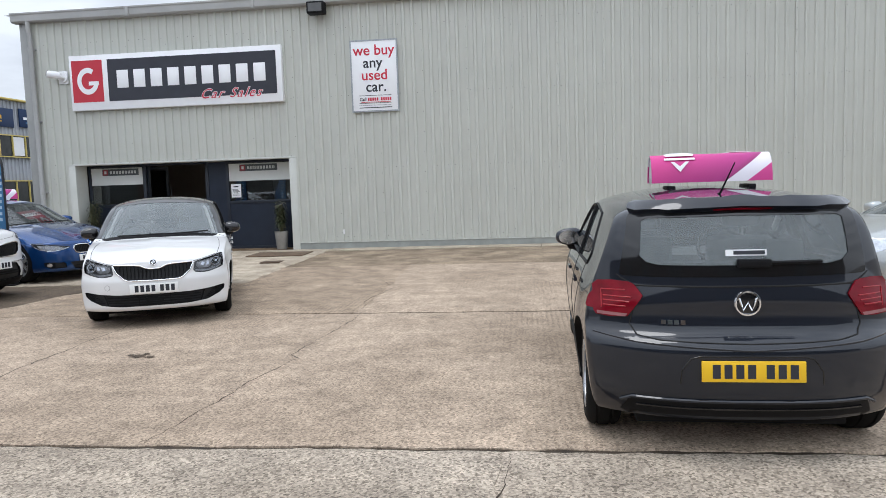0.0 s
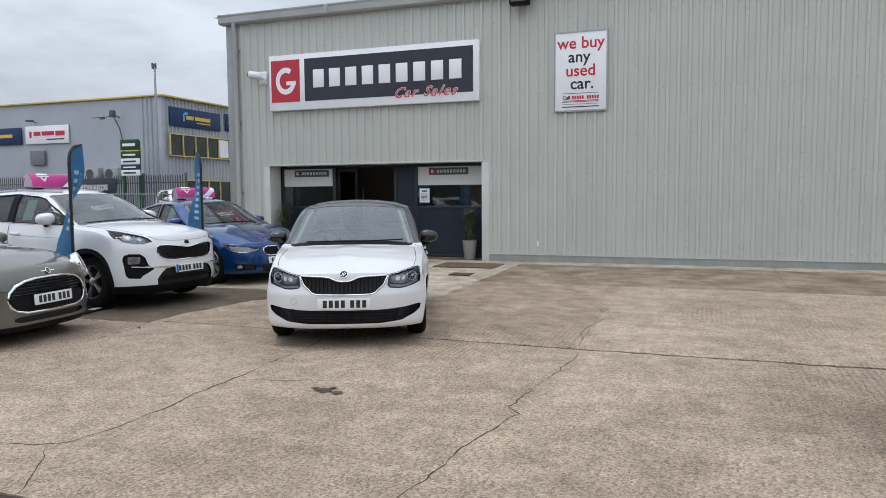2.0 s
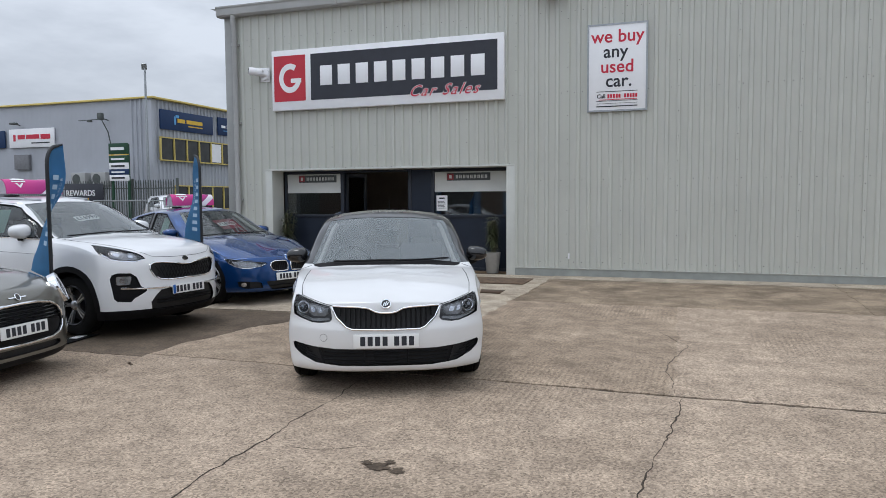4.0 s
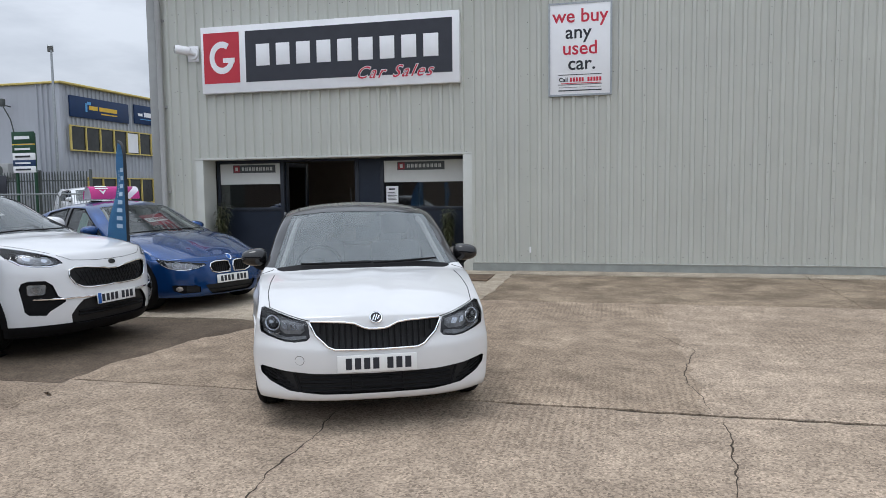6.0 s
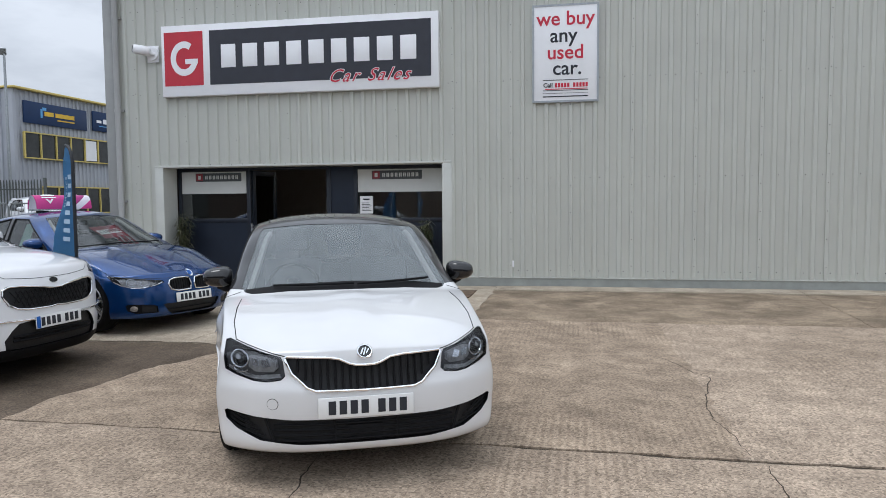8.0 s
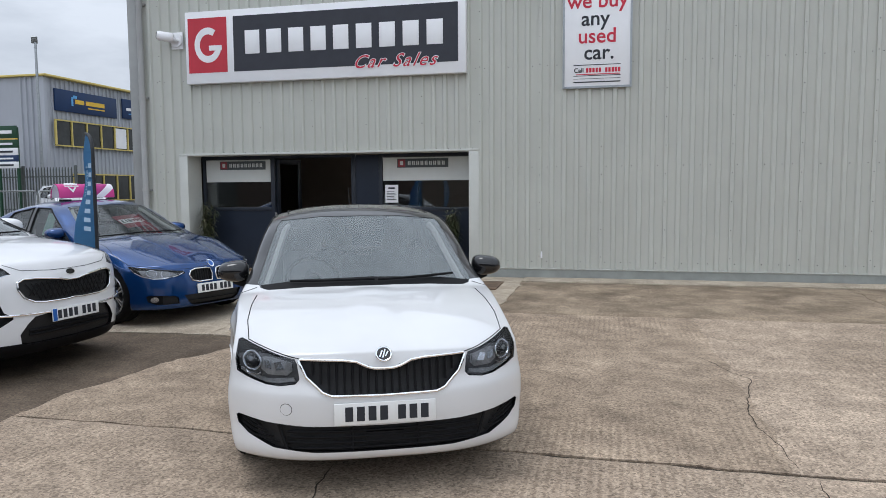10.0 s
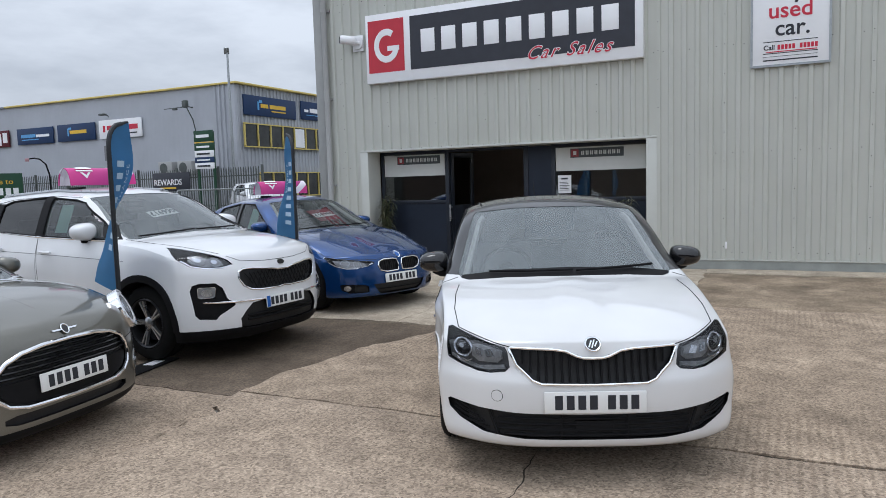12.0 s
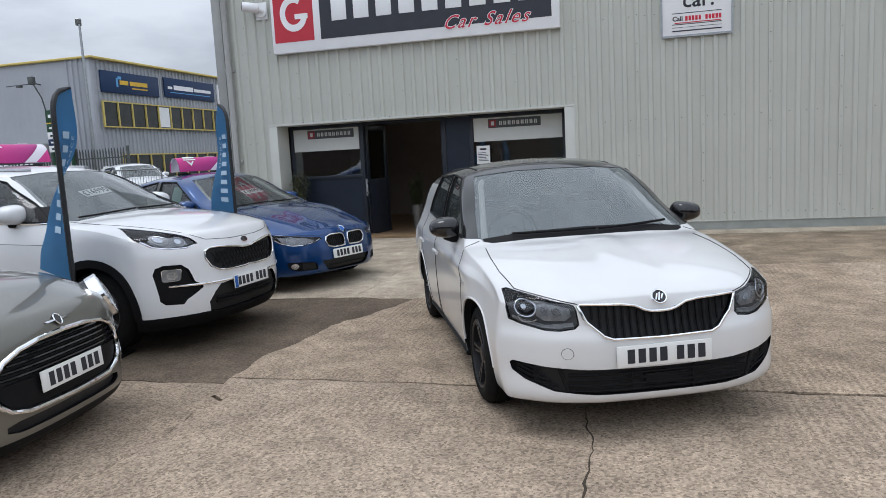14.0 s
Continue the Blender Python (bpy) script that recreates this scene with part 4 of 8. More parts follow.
class Car:
    """A car body as a bent box; lamps, panes and trim are laid on its surface by straight projection."""

    def __init__(self, name, label, m, L, W, top, side, bottom, front, rear, sweep_f, sweep_r, axles, wheel_r, paint, roof_paint=None, roof_from=1.2, crown=0.05, cowl=0.9, ws_bow=0.15, nose=(0.03, 0.04), group="", shoulder=None, kink=0.0, spine=(0.0, 0.14, 0.20), mesh=(110, 30, 26, 2), tail=0.0):
        self.L, self.W = L, W
        self.top, self.side, self.bottom = curve(top), curve(side), curve(bottom)
        self.front, self.rear = curve(front), curve(rear)
        self.sweep_f, self.sweep_r, self.crown, self.cowl, self.ws_bow = sweep_f, sweep_r, crown, cowl, ws_bow
        self.axles, self.wheel_r, self.nose = axles, wheel_r, nose
        self.shoulder, self.kink, self.spine, self.tail = shoulder and curve(shoulder), kink, spine, tail
        self.paint, self.roof_paint, self.roof_from = paint, roof_paint, roof_from
        self.root = thing(name, label, "car", m, group)
        self.uncut = self.lattice(*mesh[:3], relax=mesh[3])
        self.tree = BVHTree.FromBMesh(self.uncut)

    def place(self, x0, b, c, inset=0.0, floor=None, reach=None):
        # the bonnet is flatter across than the roof
        flat = 1 - 0.6 * smooth01(self.cowl - 0.40, self.cowl + 0.05, x0)
        zt = self.top(x0) - (self.crown * b * b + 0.035 * abs(b) ** 7) * flat - inset
        # a raised spine along the bonnet
        on = smooth01(self.cowl, self.cowl + 0.12, x0) * smooth01(self.L / 2, self.L / 2 - 0.2, x0)
        zt += self.spine[0] * on * (1 - smooth01(self.spine[1], self.spine[2], abs(b)))
        zb = (self.bottom(x0) if floor is None else floor)
        if self.shoulder:
            zs = min(self.shoulder(x0), zb + 0.86 * (zt - zb))
            z = zb + (zs - zb) * c * 2 if c < 0.5 else zs + (zt - zs) * (c * 2 - 1)
        else:
            z = zb + max(zt - zb, 0.02) * c
        w = self.W / 2 * self.side(z)
        if self.shoulder:
            w += self.kink * max(0.0, 1 - abs(z - zs) / 0.055) * smooth01(self.L / 2, self.L / 2 - 0.7, x0)
        for ax in self.axles:
            w += 0.018 * math.exp(-((x0 - ax) / 0.42) ** 2) * smooth01(1.0, 0.5, z)
        # the wings draw in ahead of the front wheels, more so at lamp height
        w *= 1 - (self.nose[0] + self.nose[1] * smooth01(0.45, 0.78, z)) * smooth01(self.axles[0] - 0.25, self.L / 2, x0)
        w *= 1 - self.tail * smooth01(self.axles[1] + 0.4, -self.L / 2, x0)
        w -= inset
        y = b * w
        x = x0
        half = self.L / 2
        k = abs(y) / (self.W / 2)
        wf = smooth01(half - 1.15, half, x0)
        x -= wf * (self.sweep_f * k ** 3.4 + self.front(z))
        wr = smooth01(-half + 1.0, -half, x0)
        x += wr * (self.sweep_r * k ** 2.8 + self.rear(z))
        # the screen and the back edge of the bonnet bow forward in the middle
        x -= self.ws_bow * k * k * smooth01(0.70, 0.98, z) * smooth01(-0.6, 0.4, x0) * smooth01(half - 0.1, half - 0.9, x0)
        return Vector((x, y, z))

    def lattice(self, nx=110, ny=30, nz=26, inset=0.0, floor=None, x_lo=None, x_hi=None, relax=2):
        bm = bmesh.new()
        half = self.L / 2
        lo, hi = (-half if x_lo is None else x_lo), (half if x_hi is None else x_hi)
        verts = {}

        def vert(i, j, k):
            key = (i, j, k)
            if key not in verts:
                b = -1 + 2 * j / ny
                b = math.copysign(abs(b) ** 0.85, b)
                verts[key] = bm.verts.new(self.place(lo + (hi - lo) * i / nx, b, (k / nz), inset, floor))
            return verts[key]

        for i in range(nx):
            for j in range(ny):
                bm.faces.new((vert(i, j, 0), vert(i, j + 1, 0), vert(i + 1, j + 1, 0), vert(i + 1, j, 0)))
                bm.faces.new((vert(i, j, nz), vert(i + 1, j, nz), vert(i + 1, j + 1, nz), vert(i, j + 1, nz)))
            for k in range(nz):
                bm.faces.new((vert(i, 0, k), vert(i + 1, 0, k), vert(i + 1, 0, k + 1), vert(i, 0, k + 1)))
                bm.faces.new((vert(i, ny, k), vert(i, ny, k + 1), vert(i + 1, ny, k + 1), vert(i + 1, ny, k)))
        for j in range(ny):
            for k in range(nz):
                bm.faces.new((vert(0, j, k), vert(0, j, k + 1), vert(0, j + 1, k + 1), vert(0, j + 1, k)))
                bm.faces.new((vert(nx, j, k), vert(nx, j + 1, k), vert(nx, j + 1, k + 1), vert(nx, j, k + 1)))
        for _ in range(relax):
            bmesh.ops.smooth_vert(bm, verts=bm.verts, factor=0.5, use_axis_x=True, use_axis_y=True, use_axis_z=True)
        bmesh.ops.recalc_face_normals(bm, faces=bm.faces)
        return bm

    # -- projection on to the body --
    def ray(self, p, axis):
        d = {"x+": Vector((-1, 0, 0)), "x-": Vector((1, 0, 0)), "y+": Vector((0, -1, 0)), "y-": Vector((0, 1, 0)), "z+": Vector((0, 0, -1))}[axis]
        o = {"x": Vector((0, p[0], p[1])), "y": Vector((p[0], 0, p[1])), "z": Vector((p[0], p[1], 0))}[axis[0]] - d * 6
        hit, n, _, _ = self.tree.ray_cast(o, d)
        return hit, n, d

    def drape(self, poly, axis, proud=0.004, cell=0.04, skirt=0.02, even=0):
        """A sheet over the body inside an outline, drawn in the plane seen along the axis."""
        bm = bmesh.new()
        bm.faces.new([bm.verts.new((u, v, 0)) for u, v in poly])
        us, vs = [p[0] for p in poly], [p[1] for p in poly]
        for lo, hi, no in ((min(us), max(us), (1, 0, 0)), (min(vs), max(vs), (0, 1, 0))):
            n = int((hi - lo) / cell)
            for i in range(1, n + 1):
                co = Vector(no) * (lo + (hi - lo) * i / (n + 1))
                bmesh.ops.bisect_plane(bm, geom=bm.verts[:] + bm.edges[:] + bm.faces[:], plane_co=co, plane_no=no)
        last = None
        for v in bm.verts:
            hit, n, d = self.ray((v.co.x, v.co.y), axis)
            if hit is None:
                # past the outline of the body: rest on the nearest point of it
                q = {"x": Vector((self.L / 2 if axis == "x+" else -self.L / 2, v.co.x, v.co.y)), "y": Vector((v.co.x, self.W / 2 if axis == "y+" else -self.W / 2, v.co.y)), "z": Vector((v.co.x, v.co.y, 1.5))}[axis[0]]
                hit, n, _, _ = self.tree.find_nearest(q)
            v.co = hit + n * proud
        inner = [v for v in bm.verts if not v.is_boundary]
        for _ in range(even):
            bmesh.ops.smooth_vert(bm, verts=inner, factor=0.5, use_axis_x=True, use_axis_y=True, use_axis_z=True)
        bmesh.ops.recalc_face_normals(bm, faces=bm.faces)
        if bm.faces:
            f = max(bm.faces, key=lambda q: q.calc_area())
            c = f.calc_center_median()
            _, n, _, _ = self.tree.find_nearest(c)
            if n.dot(f.normal) < 0:
                bmesh.ops.reverse_faces(bm, faces=bm.faces)
        if skirt:
            rim = [e for e in bm.edges if len(e.link_faces) == 1]
            ext = bmesh.ops.extrude_edge_only(bm, edges=rim)
            for v in ext["geom"]:
                if isinstance(v, bmesh.types.BMVert):
                    _, n, _, _ = self.tree.find_nearest(v.co)
                    v.co -= n * skirt
        return bm

    def on_body(self, pts, axis, proud=0.0, step=0.03, closed=False):
        """Points along a line, laid on the body."""
        out = []
        n = len(pts)
        for i in range(n if closed else n - 1):
            a, b = Vector(pts[i]), Vector(pts[(i + 1) % n])
            k = max(1, int((b - a).length / step))
            for j in range(k):
                out.append(a.lerp(b, j / k))
        if not closed:
            out.append(Vector(pts[-1]))
        res = []
        for p in out:
            hit, n, d = self.ray((p.x, p.y), axis)
            if hit is None:
                continue
            res.append(hit + n * proud)
        return res

    def rail(self, pts, axis, r, proud=0.0, closed=False, seg=6):
        bm = bmesh.new()
        tube(bm, self.on_body(pts, axis, proud, closed=closed), r, seg, closed=closed)
        return bm

    def seam(self, pts, axis, w=0.0022):
        return self.rail(pts, axis, w, 0.0005)

    def below_rail(self, poly, gap=0.045):
        """Keep a side window's outline under the roof's edge."""
        out = []
        for x, z in poly:
            while z > 0.9 and (self.ray((x, z + gap), "y+")[0] is None or abs(self.ray((x, z + gap), "y+")[0].y) < self.W * 0.27):
                z -= 0.006
            out.append((x, z))
        return out

    # -- body with its openings --
    def cut(self, windows, screen, back, hollow, arch_gap=0.045, recess=()):
        """windows: side outlines (x, z); screen and back: outlines (y, z) seen from the front and the rear; recess: (outline, axis, depth) of grilles, intakes and lamp pockets."""
        me = bpy.data.meshes.new("shell")
        self.uncut.copy().to_mesh(me)
        ob = new("shell", me)
        cutters = []
        windows = [self.below_rail(p) for p in windows]

        def cutter(bm, mi=1):
            fix(bm)
            for f in bm.faces:
                f.material_index = mi
            cm = bpy.data.meshes.new("cutter")
            bm.to_mesh(cm)
            bm.free()
            for _ in range(3):
                cm.materials.append(M_BLACK)
            c = new("cutter", cm)
            cutters.append(c)
            mod = ob.modifiers.new("cut", "BOOLEAN")
            mod.operation, mod.object, mod.solver = "DIFFERENCE", c, "EXACT"

        for mat in (self.paint, M_BLACK, M_HEADLINING):
            me.materials.append(mat)
        if hollow:
            cutter(self.lattice(40, 16, 14, 0.055, 0.42, hollow[0], hollow[1], 1), 2)
        for ax in self.axles:
            for s in (1, -1):
                bm = bmesh.new()
                lathe(bm, [(0.0, 0.0), (self.wheel_r + arch_gap, 0.0), (self.wheel_r + arch_gap, 0.6), (0.0, 0.6)], 56, "y", close=False)
                bmesh.ops.remove_doubles(bm, verts=bm.verts, dist=1e-5)
                cutter(turned(bm, Matrix.Translation((ax, self.W / 2 - 0.34 if s > 0 else -self.W / 2 + 0.34 - 0.6, self.wheel_r))))
        to_y = Matrix(((1, 0, 0, 0), (0, 0, -1, 0), (0, 1, 0, 0), (0, 0, 0, 1)))
        for poly in windows:
            bm = bmesh.new()
            prism(bm, poly, -1.5, 1.5)
            cutter(turned(bm, to_y))
        to_x = Matrix(((0, 0, 1, 0), (1, 0, 0, 0), (0, 1, 0, 0), (0, 0, 0, 1)))
        if screen:
            bm = bmesh.new()
            prism(bm, screen, 0.0, 2.0)
            cutter(turned(bm, to_x))
        if back:
            bm = bmesh.new()
            prism(bm, back, -3.0, -0.75)
            cutter(turned(bm, to_x))
        for poly, axis, deep in recess:
            bm = self.drape(poly, axis, 0.0, 0.05, 0)
            out = 1 if axis[1] == "+" else -1
            move = Vector((out, 0, 0)) if axis[0] == "x" else Vector((0, out, 0))
            bmesh.ops.translate(bm, vec=move * -deep, verts=bm.verts)
            ext = bmesh.ops.extrude_face_region(bm, geom=bm.faces[:])
            bmesh.ops.translate(bm, vec=move * (deep + 0.12), verts=[v for v in ext["geom"] if isinstance(v, bmesh.types.BMVert)])
            cutter(bm)
        dg = bpy.context.evaluated_depsgraph_get()
        done = bpy.data.meshes.new_from_object(ob.evaluated_get(dg))
        bm = bmesh.new()
        bm.from_mesh(done)
        bpy.data.objects.remove(ob)
        for co, no in self.paint_splits:
            bmesh.ops.bisect_plane(bm, geom=bm.verts[:] + bm.edges[:] + bm.faces[:], plane_co=co, plane_no=no)
        for c in cutters:
            bpy.data.objects.remove(c)
        mats = [self.paint, M_BLACK, M_HEADLINING]
        bm.normal_update()
        for f in bm.faces:
            # the underside is bare and dark, as is the foot of the body on cars with black lower trim
            if f.material_index == 0 and (f.normal.z < -0.75 and f.calc_center_median().z < 0.45 or f.calc_center_median().z < self.trim_line):
                f.material_index = 1
        if self.roof_paint:
            mats.append(self.roof_paint)
            for f in bm.faces:
                if f.material_index == 0 and f.calc_center_median().z > self.roof_from(f.calc_center_median().x + self.ws_bow * (2 * f.calc_center_median().y / self.W) ** 2):
                    f.material_index = 3
        self.body = part("body", bm, mats, self.root, sharp=32)
        # panes
        for poly in windows:
            for ax in ("y+", "y-"):
                g = part("side_window", self.drape(poly, ax, -0.006, 0.08, 0.004), self.side_glass(poly), self.root)
                g.visible_shadow = False
                part("window_seal", self.rail(poly, ax, 0.009, 0.0, True), M_BLACK, g)
        if screen:
            for sg in (1, -1):
                edge = [p for p in screen if p[0] * sg > 0.5]
                edge = sorted(edge, key=lambda p: p[1])
                part("pillar_lining", self.rail([(p[0] - sg * 0.035, p[1]) for p in edge if p[1] > edge[0][1] + 0.02], "x+", 0.022, -0.05), M_HEADLINING, self.root)
            g = part("windscreen", self.drape(screen, "x+", -0.003, 0.07, 0.004, 6), self.screen_glass, self.root)
            g.visible_shadow = False
        if back:
            g = part("rear_window", self.drape(back, "x-", -0.003, 0.07, 0.004, 6), self.back_glass or self.side_glass(back), self.root)
            g.visible_shadow = False

    def side_glass(self, poly):
        return self.privacy if self.privacy and sum(p[0] for p in poly) / len(poly) < 0.05 else M_SIDE_GLASS

    privacy = None
    screen_glass = M_CAR_GLASS
    back_glass = None
    trim_line = 0.0
    paint_splits = ()

    def lay(self, name, poly, axis, mat, proud=0.004, cell=0.04, skirt=0.02, parent=None, label=""):
        return part(name, self.drape(poly, axis, proud, cell, skirt), mat, parent or self.root, label, sharp=50)

    def both(self, poly):
        return [poly, [(-u, v) for u, v in poly][::-1]]

    def dot(self, u, v, axis, r, mat, name, proud=0.004, parent=None, label="", n=24, sq=1.0, skirt=0.02):
        poly = [(u + r * math.cos(2 * math.pi * k / n), v + r * sq * math.sin(2 * math.pi * k / n)) for k in range(n)]
        return self.lay(name, poly, axis, mat, proud, 0.05, skirt, parent, label)

    def ring(self, u, v, axis, r, t, mat, name, proud=0.008, parent=None, sq=1.0, label=""):
        pts = [(u + r * math.cos(2 * math.pi * k / 32), v + r * sq * math.sin(2 * math.pi * k / 32)) for k in range(32)]
        return part(name, self.rail(pts, axis, t, proud, True), mat, parent or self.root, label)

    def round_lamp(self, u, v, r, lean):
        """A round headlight set in the wing: bezel, light ring, bowl, projector and a domed lens."""
        hit, n, _ = self.ray((u, v), "x+")
        z = (Vector((1.0, math.copysign(lean[0], u), lean[1])).normalized() + n).normalized()
        x = Vector((0, 0, 1)).cross(z).normalized()
        m = Matrix.Translation(hit + z * 0.010) @ Matrix((x, z.cross(x), z)).transposed().to_4x4()

        def turn(profile, mat, name, parent, seg=40, label="", close=False):
            bm = bmesh.new()
            lathe(bm, profile, seg, "z", close=close)
            bmesh.ops.remove_doubles(bm, verts=bm.verts, dist=1e-6)
            return part(name, turned(fix(bm), m), mat, parent, label)

        hl = turn([(0.0, -0.10), (r, -0.10), (r, 0.004), (r - 0.012, 0.003), (0.0, 0.003)], M_HOUSING, "headlight", self.root, label="round headlight with a bright outer ring")
        turn([(r - 0.012, -0.06), (r + 0.006, -0.06), (r + 0.009, 0.004), (r + 0.002, 0.012), (r - 0.016, 0.004)], M_CHROME, "chrome_ring", hl, close=True)
        turn([(r * 0.72, 0.0), (r * 0.90, 0.0), (r * 0.90, 0.008), (r * 0.82, 0.013), (r * 0.74, 0.008)], M_WHITE, "day_ring", hl, close=True)
        turn([(0.0, 0.005), (r * 0.40, 0.004), (r * 0.70, 0.008), (r * 0.72, 0.004)], M_HOUSING, "reflector", hl)
        turn([(0.0, 0.014), (r * 0.30, 0.012), (r * 0.40, 0.008), (r * 0.42, 0.004)], M_REFLECT, "projector_eye", hl)
        bm = bmesh.new()
        box(bm, -r * 0.66, r * 0.66, -0.005 - r * 0.30, 0.003 - r * 0.30, 0.004, 0.0125, 0.002)
        part("divider", turned(bm, m), M_HOUSING, hl)
        g = turn([(0.0, 0.030), (r * 0.4, 0.027), (r * 0.75, 0.019), (r - 0.004, 0.009)], M_LAMP_GLASS, "lens", hl)
        g.visible_shadow = False
        return hl

    def round_badge(self, z, r, lean):
        """A chrome ring round a dark field with three slanting marks, standing on the nose."""
        hit, _, _ = self.ray((0, z), "x+")
        up = Vector(lean).normalized()
        side = Vector((0, 1, 0))
        m = Matrix.Translation(hit + up * 0.004) @ Matrix((side, up.cross(side), up)).transposed().to_4x4()
        bm = bmesh.new()
        lathe(bm, [(r * 0.76, -0.012), (r, -0.012), (r, 0.003), (r * 0.92, 0.007), (r * 0.80, 0.005)], 36, "z")
        ring = part("badge", turned(fix(bm), m), M_CHROME, self.root, "round chrome badge")
        bm = bmesh.new()
        lathe(bm, [(0.0, -0.010), (r * 0.80, -0.010), (r * 0.80, 0.001), (0.0, 0.002)], 36, "z", close=False)
        part("badge_field", turned(fix(bm), m), M_SHINY_BLACK, ring)
        for k, (a, b) in enumerate(((-0.42, 0.40), (-0.52, 0.52), (-0.34, 0.30))):
            x = (k - 1) * r * 0.34
            bm = bmesh.new()
            tube(bm, [(x - r * 0.16, a * r, 0.003), (x + r * 0.02, 0, 0.004), (x + r * 0.18, b * r, 0.003)], r * 0.10, 6)
            part("badge_mark", turned(bm, m), M_CHROME, ring)

    def plate(self, axis, z, mat, wide=0.52, y=0.0, band=False, tilt=4.0):
        """A number plate; its characters stand as plain bars."""
        hit, n, _ = self.ray((y, z), axis)
        s = 1 if axis == "x+" else -1
        far = max(self.ray((y + d, z + e), axis)[0].x * s for d in (-0.2, 0, 0.2) for e in (-0.05, 0.05) if self.ray((y + d, z + e), axis)[0])
        m = Matrix.Translation((s * (far + 0.010), y, z)) @ Matrix.Rotation(radians(90 if s > 0 else -90), 4, "Z") @ Matrix.Rotation(radians(90 - tilt), 4, "X")
        p = part("number_plate", turned(bbox(-wide / 2, wide / 2, -0.0555, 0.0555, -0.006, 0.004, 0.003), m), mat, self.root, "number plate with plain dark bars")
        x = -0.205
        for k in range(7):
            part("plain_mark", turned(bbox(x, x + 0.040, -0.037, 0.037, 0.0045, 0.0058), m), M_DARK_INK, p)
            x += 0.059 if k != 3 else 0.092
        if band:
            part("blue_band", turned(bbox(-wide / 2 + 0.004, -wide / 2 + 0.046, -0.052, 0.052, 0.0045, 0.006), m), plain("plate_blue", (0.02, 0.12, 0.45), 0.4), p)
        return p

    def mirror(self, x, z, mat, reach=0.93, size=(0.10, 0.115, 0.075)):
        for s in (1, -1):
            bm = bmesh.new()
            n, k = 20, 12
            rows = []
            for i in range(k + 1):
                ph = -math.pi / 2 + math.pi * i / k
                row = []
                for j in range(n):
                    a = 2 * math.pi * j / n

                    def pw(t, e):
                        return math.copysign(abs(t) ** e, t)

                    px = pw(math.cos(ph), 0.7) * pw(math.cos(a), 0.75)
                    py = pw(math.cos(ph), 0.7) * pw(math.sin(a), 0.75)
                    pz = pw(math.sin(ph), 0.75)
                    px = px if px > 0 else px * 0.45
                    taper = 1 - 0.18 * py * s
                    row.append(bm.verts.new((x + px * size[0] * 1.2, s * (reach - size[1]) + py * size[1], z + pz * size[2] * taper)))
                rows.append(row)
            for i in range(k):
                for j in range(n):
                    bm.faces.new((rows[i][j], rows[i][(j + 1) % n], rows[i + 1][(j + 1) % n], rows[i + 1][j]))
            bmesh.ops.remove_doubles(bm, verts=bm.verts, dist=1e-4)
            ob = part("door_mirror", fix(bm), mat, self.root)
            w = self.W / 2 * self.side(z - 0.06)
            bm = bmesh.new()
            tube(bm, [(x + 0.01, s * (w - 0.06), z - 0.085), (x + 0.01, s * (w + 0.05), z - 0.08), (x + 0.01, s * (reach - size[1]), z - size[2] * 0.8)], [0.035, 0.03, 0.028], 10)
            part("mirror_arm", bm, M_BLACK, ob)
            bm = bmesh.new()
            lathe(bm, [(0.0, 0.0), (0.055, 0.0), (0.058, -0.006), (0.0, -0.006)], 24, "x", close=False)
            for v in bm.verts:
                v.co.y *= 1.5
            part("mirror_glass", turned(fix(bm), Matrix.Translation((x - size[0] * 0.56, s * (reach - size[1]), z))), M_CHROME, ob)

    def cabin(self, x_dash, seat_x, rear_x, right=True):
        """Dashboard, wheel, seats and rear bench behind the glass."""
        w = self.W / 2 - 0.20
        zc = self.top(self.cowl + 0.04) - 0.03
        xc = self.cowl - 0.12
        bm = bmesh.new()
        prof = [(xc, zc - 0.07), (xc - 0.2, zc - 0.02), (x_dash, zc), (x_dash - 0.12, zc - 0.06), (x_dash - 0.10, 0.55), (xc, 0.5)]
        to_y = Matrix(((1, 0, 0, 0), (0, 0, -1, 0), (0, 1, 0, 0), (0, 0, 0, 1)))
        prism(bm, prof[::-1], -w, w, to_y)
        part("dashboard", fix(bm), M_INTERIOR, self.root)
        ys = -0.36 if right else 0.36
        bm = bmesh.new()
        ring = [(0.185 * math.cos(2 * math.pi * k / 28), 0.185 * math.sin(2 * math.pi * k / 28), 0) for k in range(28)]
        tube(bm, ring, 0.016, 8, closed=True)
        for a in (200, 340, 270):
            tube(bm, [(0, 0, 0), (0.18 * math.cos(radians(a)), 0.18 * math.sin(radians(a)), 0)], 0.014, 6)
        lathe(bm, [(0, -0.02), (0.06, -0.02), (0.06, 0.02), (0, 0.02)], 16, "z", close=False)
        part("steering_wheel", turned(bm, Matrix.Translation((x_dash - 0.22, ys, zc + 0.0)) @ Matrix.Rotation(radians(-90), 4, "Z") @ Matrix.Rotation(radians(62), 4, "X")), M_BLACK, self.root)
        top = self.top(seat_x) - 0.27
        for y in (-0.36, 0.36):
            bm = bmesh.new()
            box(bm, seat_x - 0.05, seat_x + 0.45, y - 0.24, y + 0.24, 0.42, 0.58, 0.05)
            box(bm, -0.06, 0.06, y - 0.235, y + 0.235, 0.0, top - 0.58, 0.045, 0, Matrix.Translation((seat_x - 0.03, 0, 0.5)) @ Matrix.Rotation(radians(-14), 4, "Y"))
            seat = part("front_seat", bm, M_INTERIOR, self.root)
